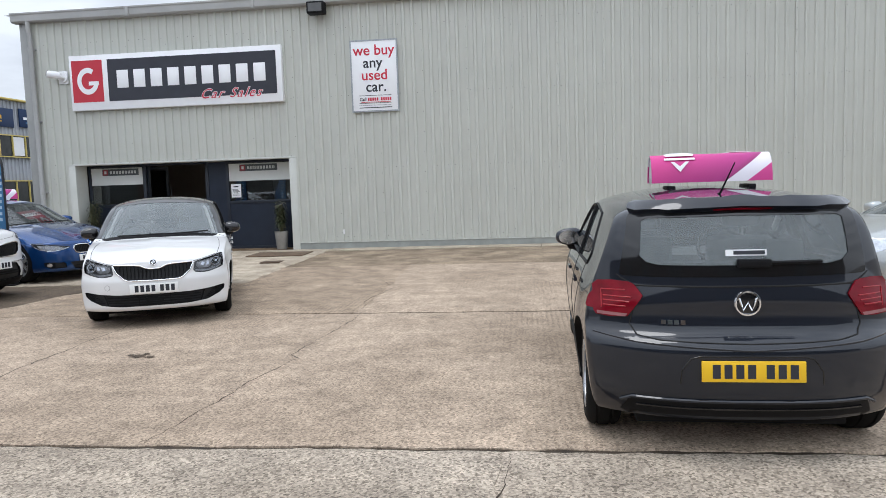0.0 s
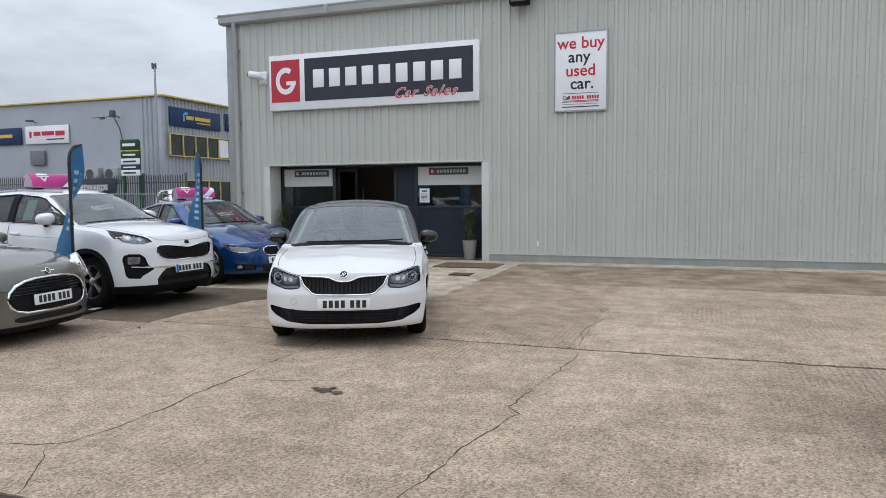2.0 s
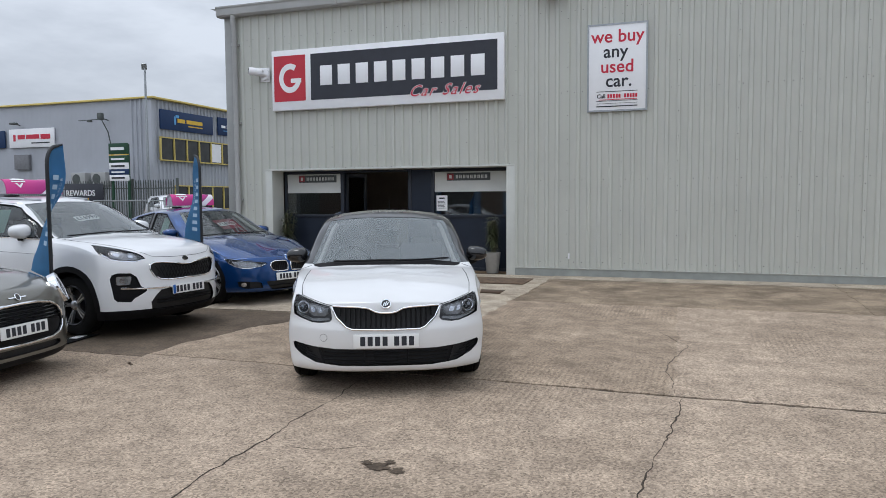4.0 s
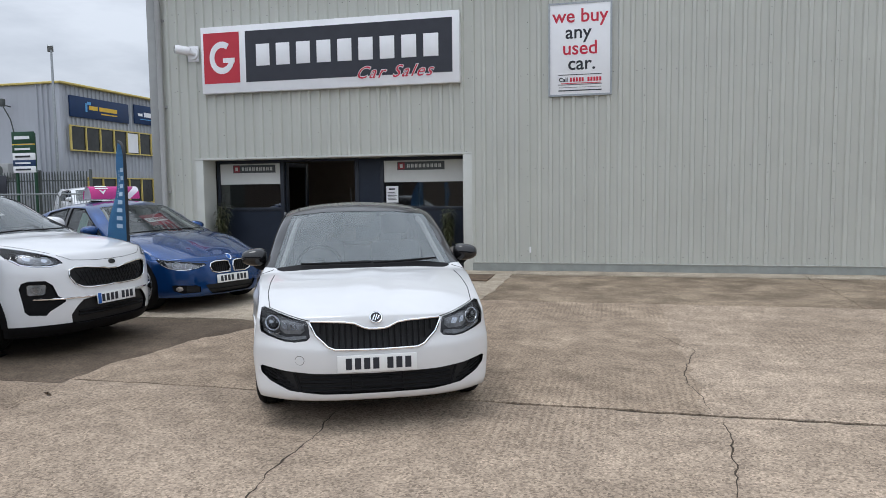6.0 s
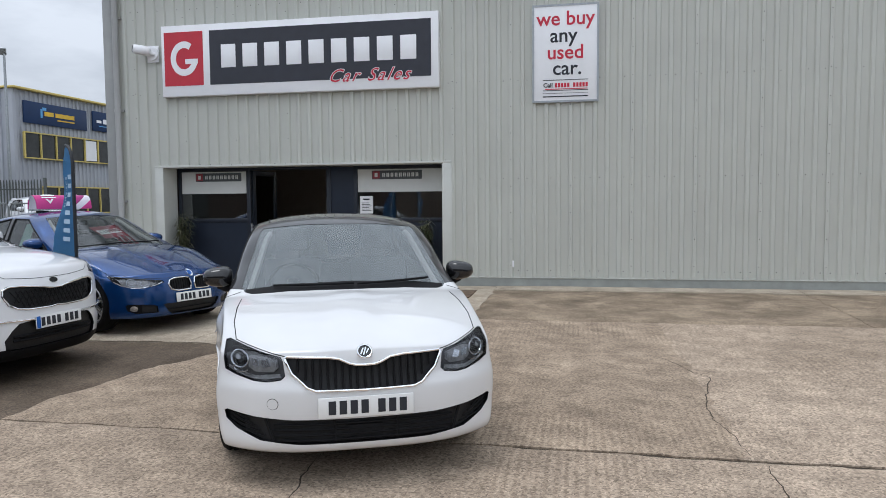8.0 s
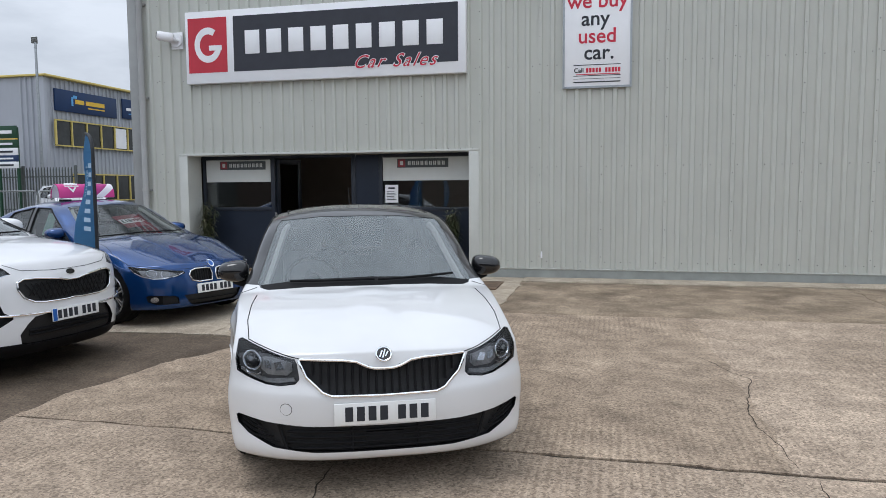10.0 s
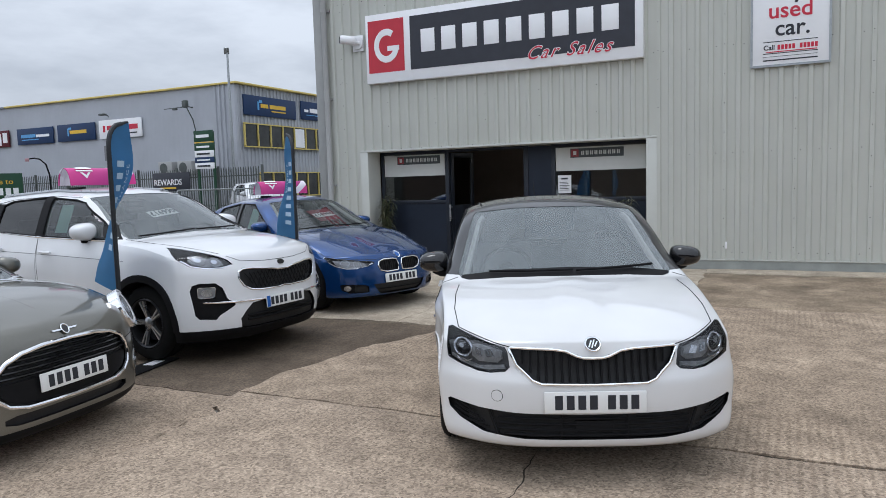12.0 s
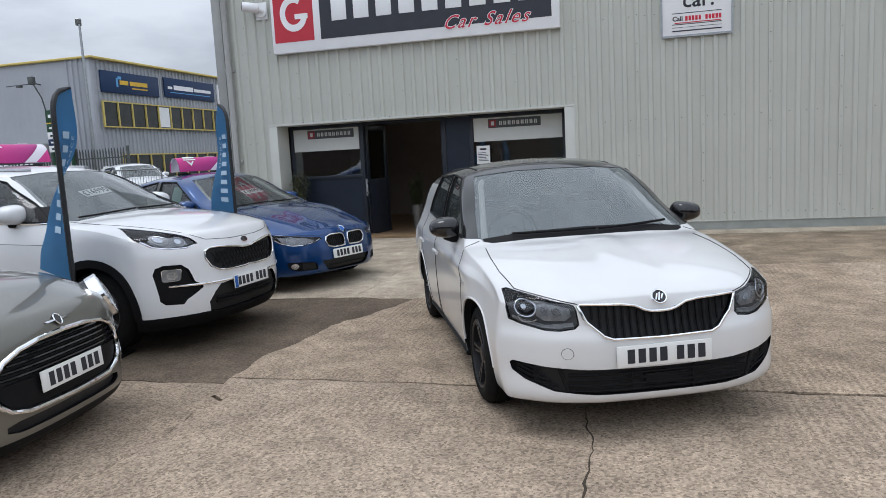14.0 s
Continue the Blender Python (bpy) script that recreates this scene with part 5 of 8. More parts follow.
            hx = seat_x - 0.03 - math.sin(radians(14)) * (top - 0.5)
            part("headrest", bbox(hx - 0.05, hx + 0.05, y - 0.13, y + 0.13, top - 0.03, top + 0.16, 0.04), M_INTERIOR, seat)
        bm = bmesh.new()
        box(bm, rear_x, rear_x + 0.5, -w + 0.05, w - 0.05, 0.42, 0.60, 0.05)
        box(bm, -0.07, 0.07, -w + 0.05, w - 0.05, 0.0, self.top(rear_x) - 0.95, 0.045, 0, Matrix.Translation((rear_x, 0, 0.5)) @ Matrix.Rotation(radians(-18), 4, "Y"))
        bench = part("rear_bench", bm, M_INTERIOR, self.root)
        for y in (-0.4, 0.4):
            part("headrest", bbox(rear_x - 0.28, rear_x - 0.18, y - 0.12, y + 0.12, self.top(rear_x) - 0.5, self.top(rear_x) - 0.33, 0.035), M_INTERIOR, bench)
        # rear-view mirror
        zt = self.top(x_dash - 0.45)
        part("rear_view_mirror", bbox(x_dash - 0.42, x_dash - 0.37, -0.11, 0.11, zt - 0.20, zt - 0.13, 0.012), M_BLACK, self.root)

    def wheels(self, rim_mat, spokes=5, style="plain", width=0.20, rim_part=0.70, hub=None):
        r = self.wheel_r
        w = self.W / 2 - width - 0.10
        part("undertray", bbox(self.axles[1] - 0.40, self.axles[0] + 0.42, -w, w, r * 0.42, r * 0.85, 0.02), M_BLACK, self.root)
        rr = r * rim_part
        h = width / 2
        bm = bmesh.new()
        lathe(bm, [(rr, -h + 0.012), (rr + 0.012, -h), (r - 0.055, -h - 0.004), (r - 0.022, -h + 0.010), (r - 0.003, -h + 0.035), (r, -0.05), (r - 0.008, -0.045), (r - 0.008, -0.035), (r, -0.03), (r, 0.03), (r - 0.008, 0.035), (r - 0.008, 0.045), (r, 0.05), (r - 0.003, h - 0.035), (r - 0.022, h - 0.010), (r - 0.055, h + 0.004), (rr + 0.012, h), (rr, h - 0.012)], 48, "y")
        tyre_me = mesh_of("tyre", fix(bm), M_RUBBER)
        bm = bmesh.new()
        lathe(bm, [(rr + 0.002, -h + 0.02), (rr + 0.002, h - 0.004), (rr - 0.006, h + 0.002), (rr - 0.018, h - 0.006), (rr - 0.022, h - 0.05), (rr - 0.035, -h + 0.03)], 48, "y")
        rim_me = mesh_of("rim", fix(bm), rim_mat)
        bm = bmesh.new()
        for k in range(spokes):
            a0 = 2 * math.pi * k / spokes
            offs = (-0.11, 0.11) if style == "twin" else (0.0,)
            for off in offs:
                a = a0 + off
                wi, wo = (0.030, 0.036) if style != "plain" else (0.060, 0.105)
                if style == "twin":
                    wi, wo = 0.020, 0.022
                vs = []
                for rad, wd, yy in ((0.045, wi, h - 0.030), (rr * 0.55, (wi + wo) / 2 * 0.8, h - 0.018), (rr - 0.012, wo, h - 0.010)):
                    c, s = math.cos(a), math.sin(a)
                    for dy in (0.0, -0.028):
                        for e in (-1, 1):
                            k2 = wd / 2 * e * (0.8 if dy == 0 else 1.25)
                            vs.append(bm.verts.new((rad * c - k2 * s, yy + dy, rad * s + k2 * c)))
                for q in (0, 4):
                    A = vs[q:q + 8]
                    for f in ((0, 1, 5, 4), (1, 3, 7, 5), (3, 2, 6, 7), (2, 0, 4, 6)):
                        bm.faces.new([A[i] for i in f])
                bm.faces.new((vs[0], vs[2], vs[3], vs[1]))
                bm.faces.new((vs[8], vs[9], vs[11], vs[10]))
        lathe(bm, [(0.0, h - 0.018), (0.045, h - 0.020), (0.058, h - 0.030), (0.062, h - 0.06), (0.0, h - 0.06)], 24, "y", close=False)
        for k in range(5):
            a = 2 * math.pi * (k + 0.5) / 5
            lathe_b = [(0.0, h - 0.020), (0.007, h - 0.020), (0.007, h - 0.034)]
            n0 = len(bm.verts)
            rings = lathe(bm, lathe_b, 8, "y", close=False)
            for ring in rings:
                for v in ring:
                    v.co.x += 0.05 * math.cos(a) * 0.8
                    v.co.z += 0.05 * math.sin(a) * 0.8
        spoke_me = mesh_of("spokes", fix(bm), hub or rim_mat)
        bm = bmesh.new()
        lathe(bm, [(0.0, 0.0), (rr * 0.78, 0.0), (rr * 0.78, -0.025), (0.0, -0.025)], 32, "y", close=False)
        disc_me = mesh_of("brake_disc", fix(bm), M_DARK_ALLOY)
        for ax in self.axles:
            for s in (1, -1):
                w = new("wheel")
                w.empty_display_size = 0.1
                w.parent = self.root
                w.matrix_basis = Matrix.Translation((ax, s * (self.W / 2 - h - 0.040), r)) @ Matrix.Rotation(0 if s > 0 else math.pi, 4, "Z")
                for nm, me in (("tyre", tyre_me), ("rim", rim_me), ("spokes", spoke_me), ("brake_disc", disc_me)):
                    o = new(nm, me)
                    o.parent = w

    def wipers(self, pairs):
        for (a, b) in pairs:
            pts = self.on_body([a, b], "x+", 0.018)
            bm = bmesh.new()
            tube(bm, pts, 0.008, 6)
            part("wiper", bm, M_BLACK, self.root)


M_PLATE_W = plain("plate_white", (0.80, 0.80, 0.78), 0.35, 0, 0.03, 4)
M_PLATE_Y = plain("plate_yellow", (0.82, 0.50, 0.02), 0.35, 0, 0.03, 4)
M_HOUSING = plain("lamp_housing", (0.045, 0.047, 0.05), 0.25, 0.5, 0.3, 20)
M_LAMP_DARK = plain("lamp_dark", (0.085, 0.087, 0.090), 0.3, 0.4, 0.3, 20)
M_BEZEL = plain("lamp_bezel", (0.26, 0.265, 0.27), 0.3, 0.6, 0.3, 20)
M_REFLECT = plain("lamp_reflector", (0.55, 0.57, 0.60), 0.12, 0.9, 0.15, 25)
M_RED_LENS = plain("red_lens", (0.17, 0.004, 0.012), 0.12, 0, 0.25, 14)
M_RED_LENS.node_tree.nodes["Principled BSDF"].inputs["Specular IOR Level"].default_value = 0.2
M_SEAM = plain("shut_line", (0.02, 0.02, 0.02), 0.9, 0, 0.1, 10)
M_MESH = plain("grille_black", (0.015, 0.015, 0.016), 0.5, 0, 0.2, 30, 0.6, 220)
M_PINK_PALE = plain("pale_vinyl", (0.80, 0.76, 0.82), 0.4, 0, 0.05, 4)


def arc(cx, cz, rx, rz, a0, a1, n=10):
    return [(cx + rx * math.cos(radians(a0 + (a1 - a0) * k / n)), cz + rz * math.sin(radians(a0 + (a1 - a0) * k / n))) for k in range(n + 1)]


def mirrored(half):
    """A whole outline from its half with u >= 0, listed from bottom to top (counter-clockwise)."""
    return half + [(-u, v) for u, v in half[::-1] if u > 1e-6]


def flip(poly, s):
    q = [(s * u, v) for u, v in poly]
    return q if s > 0 else q[::-1]


def white_hatchback():
    m = pose(6.673, -6.790, 0, 0, 0, -67.0)
    c = Car("car", "white five-door hatchback with black roof and black mirrors, facing the yard", m, 3.99, 1.732,
            top=[(-2.0, 0.78), (-1.93, 0.98), (-1.72, 1.30), (-1.55, 1.375), (-1.0, 1.445), (-0.4, 1.467), (0.0, 1.445), (0.22, 1.385), (0.60, 1.18), (0.92, 0.992), (0.98, 0.960), (1.15, 0.945), (1.4, 0.918), (1.7, 0.868), (1.88, 0.818), (2.0, 0.752)],
            side=[(0.18, 0.93), (0.30, 0.965), (0.50, 0.985), (0.66, 0.99), (0.80, 0.985), (0.92, 0.945), (1.00, 0.900), (1.20, 0.835), (1.38, 0.750), (1.47, 0.690)],
            bottom=[(-2.0, 0.34), (-1.7, 0.26), (-1.0, 0.20), (1.0, 0.19), (1.7, 0.19), (2.0, 0.195)],
            front=[(0.17, 0.06), (0.215, 0.012), (0.25, 0.0), (0.36, 0.008), (0.43, 0.0), (0.535, 0.002), (0.57, 0.014), (0.60, 0.030), (0.68, 0.040), (0.76, 0.065), (0.85, 0.12), (0.95, 0.16)],
            rear=[(0.3, 0.06), (0.45, 0.0), (0.7, 0.02), (0.95, 0.06), (1.2, 0.05)],
            sweep_f=0.38, sweep_r=0.22, axles=(1.17, -1.30), wheel_r=0.302,
            paint=car_paint("white_paint", (0.70, 0.70, 0.698), 0, 0, 0.3), roof_paint=car_paint("black_roof_paint", (0.010, 0.010, 0.011), 0, 0, 0.3),
            roof_from=lambda x: 0.968 if x > -0.05 else 1.27, crown=0.055, cowl=0.94, ws_bow=0.20, nose=(0.04, 0.045),
            shoulder=[(-2.0, 0.87), (-1.2, 0.855), (0.0, 0.82), (0.95, 0.79), (1.5, 0.775), (2.0, 0.74)], kink=0.014, spine=(0.011, 0.10, 0.17), mesh=(150, 60, 44, 3))
    c.screen_glass = M_HAZED_GLASS
    c.paint_splits = [((0, 0, 0.968), (0, 0, 1)), ((0, 0, 1.27), (0, 0, 1)), ((-0.05, 0, 0), (1, 0, 0))]
    grille = mirrored([(0, 0.538), (0.27, 0.543), (0.315, 0.560), (0.395, 0.635), (0.432, 0.715), (0.42, 0.724), (0.21, 0.716), (0.14, 0.706), (0.085, 0.680), (0.05, 0.671), (0, 0.669)])
    intake = mirrored([(0, 0.250), (0.36, 0.252), (0.57, 0.272), (0.70, 0.325), (0.755, 0.368), (0.765, 0.410), (0.75, 0.422), (0.60, 0.402), (0.40, 0.388), (0, 0.383)])
    lamp = [(0.430, 0.622), (0.452, 0.600), (0.53, 0.588), (0.60, 0.592), (0.70, 0.618), (0.757, 0.640), (0.765, 0.70), (0.757, 0.780), (0.735, 0.788), (0.60, 0.758), (0.452, 0.724), (0.440, 0.70)]
    c.cut(windows=[[(0.62, 0.965), (-0.32, 0.985), (-0.34, 1.365), (-0.05, 1.345)], [(-0.42, 0.985), (-1.18, 1.02), (-1.16, 1.10), (-0.98, 1.34), (-0.43, 1.365)]],
          screen=mirrored([(0, 0.978), (0.40, 0.968), (0.64, 0.948), (0.69, 0.952), (0.715, 0.98), (0.605, 1.33), (0.58, 1.36), (0.3, 1.388), (0, 1.393)]),
          back=mirrored([(0, 1.0), (0.5, 1.0), (0.58, 1.03), (0.46, 1.28), (0, 1.30)]), hollow=(-1.62, 0.98),
          recess=[(grille, "x+", 0.030), (intake, "x+", 0.035), (flip(lamp, 1), "x+", 0.040), (flip(lamp, -1), "x+", 0.040)])
    r = c.root
    # grille with chrome edge and upright slats
    gr = c.lay("grille", grille, "x+", M_MESH, -0.024, 0.04, 0.0, label="black grille with upright slats")
    part("chrome_edge", c.rail(grille, "x+", 0.0085, 0.003, True, 8), M_CHROME, gr)
    for k in range(-9, 10):
        y = k * 0.0405
        zt = 0.664 if abs(y) < 0.06 else 0.690 if abs(y) < 0.13 else 0.706 if abs(y) < 0.22 else 0.712
        zb = 0.548 if abs(y) < 0.30 else 0.60 if abs(y) < 0.34 else 0.645
        bm = bmesh.new()
        tube(bm, c.on_body([(y, zb), (y, zt)], "x+", -0.008), 0.010, 8)
        for v in bm.verts:
            v.co.y = y + (v.co.y - y) * 0.62
        part("slat", bm, M_BLACK, gr)
    c.round_badge(0.738, 0.044, (1.0, 0.0, 0.75))
    # head lamps: dark pockets with bowls, rings and facets behind a flush lens
    for s in (1, -1):
        poly = flip(lamp, s)
        hl = c.lay("headlight", poly, "x+", M_LAMP_DARK, -0.024, 0.03, 0.0, label="clear headlight with a dark housing")
        c.lay("bezel", flip([(0.47, 0.665), (0.50, 0.640), (0.60, 0.640), (0.635, 0.665), (0.64, 0.722), (0.60, 0.735), (0.475, 0.708)], s), "x+", M_BEZEL, -0.016, 0.03, 0.008, hl)
        c.lay("trim_shelf", flip([(0.455, 0.612), (0.60, 0.602), (0.70, 0.628), (0.745, 0.648), (0.745, 0.660), (0.70, 0.643), (0.60, 0.620), (0.462, 0.632)], s), "x+", M_BEZEL, -0.012, 0.03, 0.010, hl)
        c.ring(s * 0.680, 0.705, "x+", 0.047, 0.0055, M_REFLECT, "lamp_ring", -0.010, hl)
        c.dot(s * 0.680, 0.705, "x+", 0.036, M_SHINY_BLACK, "projector", -0.012, hl)
        c.dot(s * 0.688, 0.712, "x+", 0.013, M_REFLECT, "projector_eye", -0.008, hl)
        part("lamp_ring", c.rail([(s * u, v) for u, v in arc(0.672, 0.655, 0.042, 0.022, -160, 40, 10)], "x+", 0.0045, -0.008), M_REFLECT, hl)
        c.lay("reflector", flip([(0.512, 0.672), (0.552, 0.664), (0.566, 0.702), (0.530, 0.712)], s), "x+", M_REFLECT, -0.010, 0.05, 0.006, hl)
        c.lay("reflector", flip([(0.578, 0.668), (0.612, 0.674), (0.616, 0.716), (0.586, 0.708)], s), "x+", M_REFLECT, -0.010, 0.05, 0.006, hl)
        c.lay("reflector", flip([(0.478, 0.672), (0.500, 0.668), (0.502, 0.698), (0.482, 0.700)], s), "x+", M_BEZEL, -0.010, 0.05, 0.006, hl)
        part("day_strip", c.rail([(s * u, v) for u, v in ((0.47, 0.616), (0.54, 0.604), (0.61, 0.608), (0.70, 0.634))], "x+", 0.004, -0.008), M_BEZEL, hl)
        c.lay("lens", poly, "x+", M_LAMP_GLASS, 0.003, 0.03, 0.010, hl).visible_shadow = False
    # lower intake with blades and a middle block
    lo = c.lay("lower_intake", intake, "x+", M_MESH, -0.028, 0.05, 0.0, label="black lower air intake")
    for z in (0.272, 0.30, 0.328, 0.356):
        w = 0.47 if z < 0.29 else 0.50
        part("intake_bar", c.rail([(-w, z), (w, z)], "x+", 0.0065, -0.012), M_BLACK, lo)
    for s in (1, -1):
        for k in range(4):
            part("intake_fin", c.rail([(s * u, v + 0.024 * k) for u, v in ((0.545 + 0.03 * k, 0.300), (0.68, 0.322), (0.735, 0.352))], "x+", 0.0055, -0.010), M_BLACK, lo)
        part("intake_rib", c.rail([(s * 0.50, 0.262), (s * 0.545, 0.39)], "x+", 0.009, -0.010), M_BLACK, lo)
        part("intake_rib", c.rail([(s * 0.17, 0.255), (s * 0.17, 0.38)], "x+", 0.006, -0.012), M_BLACK, lo)
    c.lay("sensor_block", [(-0.09, 0.288), (0.09, 0.288), (0.10, 0.345), (-0.10, 0.345)], "x+", M_BLACK, -0.010, 0.05, 0.015, lo)
    c.dot(-0.50, 0.475, "x+", 0.028, c.paint, "tow_cover", 0.0025)
    c.ring(-0.50, 0.475, "x+", 0.029, 0.0018, M_SEAM, "tow_cover_edge", 0.0)
    c.plate("x+", 0.452, M_PLATE_W, tilt=2)
    # shut lines
    for s in (1, -1):
        far = c.ray((s * 0.70, 0.784), "x+")[0].x
        part("bonnet_seam", c.seam([(0.955, s * 0.705), (1.15, s * 0.722), (1.40, s * 0.725), (far - 0.01, s * 0.70)], "z+", 0.0028), M_SEAM, r)
        part("bonnet_seam", c.seam([(s * u, v) for u, v in ((0.70, 0.786), (0.60, 0.764), (0.45, 0.731), (0.43, 0.727))], "x+", 0.0028), M_SEAM, r)
        ax = "y+" if s > 0 else "y-"
        for pts in ([(0.80, 0.955), (0.86, 0.70), (0.82, 0.30), (0.70, 0.23), (-0.30, 0.23), (-0.36, 0.5), (-0.37, 0.97)], [(-0.37, 0.97), (-0.38, 0.24), (-0.85, 0.25), (-1.0, 0.55), (-1.20, 0.75), (-1.22, 1.0)]):
            part("door_seam", c.seam(pts, ax, 0.0025), M_SEAM, r)
        part("arch_lip", c.rail(arc(1.17, 0.302, 0.352, 0.352, 2, 178, 20), ax, 0.009, -0.003), c.paint, r)
        part("arch_lip", c.rail(arc(-1.30, 0.302, 0.352, 0.352, 2, 178, 20), ax, 0.009, -0.003), c.paint, r)
        for x in (-0.17, -1.03):
            bm = bmesh.new()
            tube(bm, c.on_body([(x - 0.10, 0.785), (x + 0.08, 0.78)], ax, 0.026), 0.014, 8)
            part("door_handle", bm, c.paint, r)
        part("side_repeater", c.rail([(0.93, 0.72), (1.0, 0.715)], ax, 0.012, 0.0), M_CHROME, r)
        part("sill_strip", c.rail([(0.82, 0.215), (-0.95, 0.215)], ax, 0.02, 0.0), M_BLACK, r)
        part("pillar_trim", c.drape([(-0.32, 0.985), (-0.34, 1.355), (-0.43, 1.355), (-0.42, 0.985)], ax, 0.003), M_SHINY_BLACK, r)
        part("mirror_triangle", c.drape([(0.70, 0.972), (0.62, 0.968), (0.50, 1.035), (0.55, 1.04)], ax, 0.003), M_BLACK, r)
        part("roof_ditch", c.rail([(-0.1, s * 0.535), (-0.6, s * 0.55), (-1.4, s * 0.53)], "z+", 0.006, 0.0), M_SEAM, r)
    c.lay("sensor_cover", [(-0.10, 1.30), (0.10, 1.30), (0.15, 1.388), (-0.15, 1.388)], "x+", M_BLACK, -0.012, 0.05, 0.004, label="black sensor cover behind the windscreen")
    # black printed border along the foot of the screen
    c.lay("screen_border", mirrored([(0, 0.972), (0.40, 0.962), (0.64, 0.945), (0.685, 0.952), (0.69, 0.968), (0.40, 1.004), (0, 1.016)]), "x+", M_BLACK, 0.001, 0.05, 0.003, label="black border of the windscreen")
    c.wipers([((-0.50, 0.984), (0.04, 0.992)), ((0.06, 0.988), (0.58, 1.000))])
    c.mirror(0.46, 1.03, M_SHINY_BLACK, 1.0, (0.095, 0.105, 0.072))
    c.cabin(0.45, -0.15, -0.95)
    bm = bmesh.new()
    tube(bm, [(-1.42, 0, 1.40), (-1.62, 0, 1.60)], [0.006, 0.002], 6)
    part("aerial", bm, M_BLACK, r)
    for s in (1, -1):
        poly = [(-s * u, v) for u, v in ((0.60, 0.78), (0.84, 0.76), (0.84, 1.0), (0.64, 0.98))]
        c.lay("tail_lamp", poly, "x-", M_RED_LENS, 0.004)
    c.plate("x-", 0.66, M_PLATE_Y)
    c.wheels(M_DARK_ALLOY, 5, "twin")
    return c


white_hatchback()


M_PINK_LENS = plain("clear_lens", (0.34, 0.13, 0.15), 0.12, 0.3, 0.2, 14, coat=0.8)
M_RED_BAR = plain("red_bar", (0.30, 0.008, 0.016), 0.3)


def arch_trim(c, mat, wide=0.055, a0=-8, a1=188):
    for ax in c.axles:
        for s in ("y+", "y-"):
            ri, ro = c.wheel_r + 0.043, c.wheel_r + 0.043 + wide
            poly = arc(ax, c.wheel_r, ro, ro, a0, a1, 22) + arc(ax, c.wheel_r, ri, ri, a1, a0, 22)
            c.lay("arch_trim", poly, s, mat, 0.011, 0.035)


def flank(c, doors, handles, sill, sill_mat, sill_r=0.03, handle_mat=None):
    for s in ("y+", "y-"):
        for pts in doors:
            part("door_seam", c.seam(pts, s, 0.002), M_SEAM, c.root)
        for x, z in handles:
            bm = bmesh.new()
            tube(bm, c.on_body([(x - 0.10, z), (x + 0.09, z - 0.005)], s, 0.028), 0.014, 8)
            part("door_handle", bm, handle_mat or c.paint, c.root)
        part("sill_strip", c.rail([(sill[0], sill[2]), (sill[1], sill[2])], s, sill_r, 0.0), sill_mat, c.root)


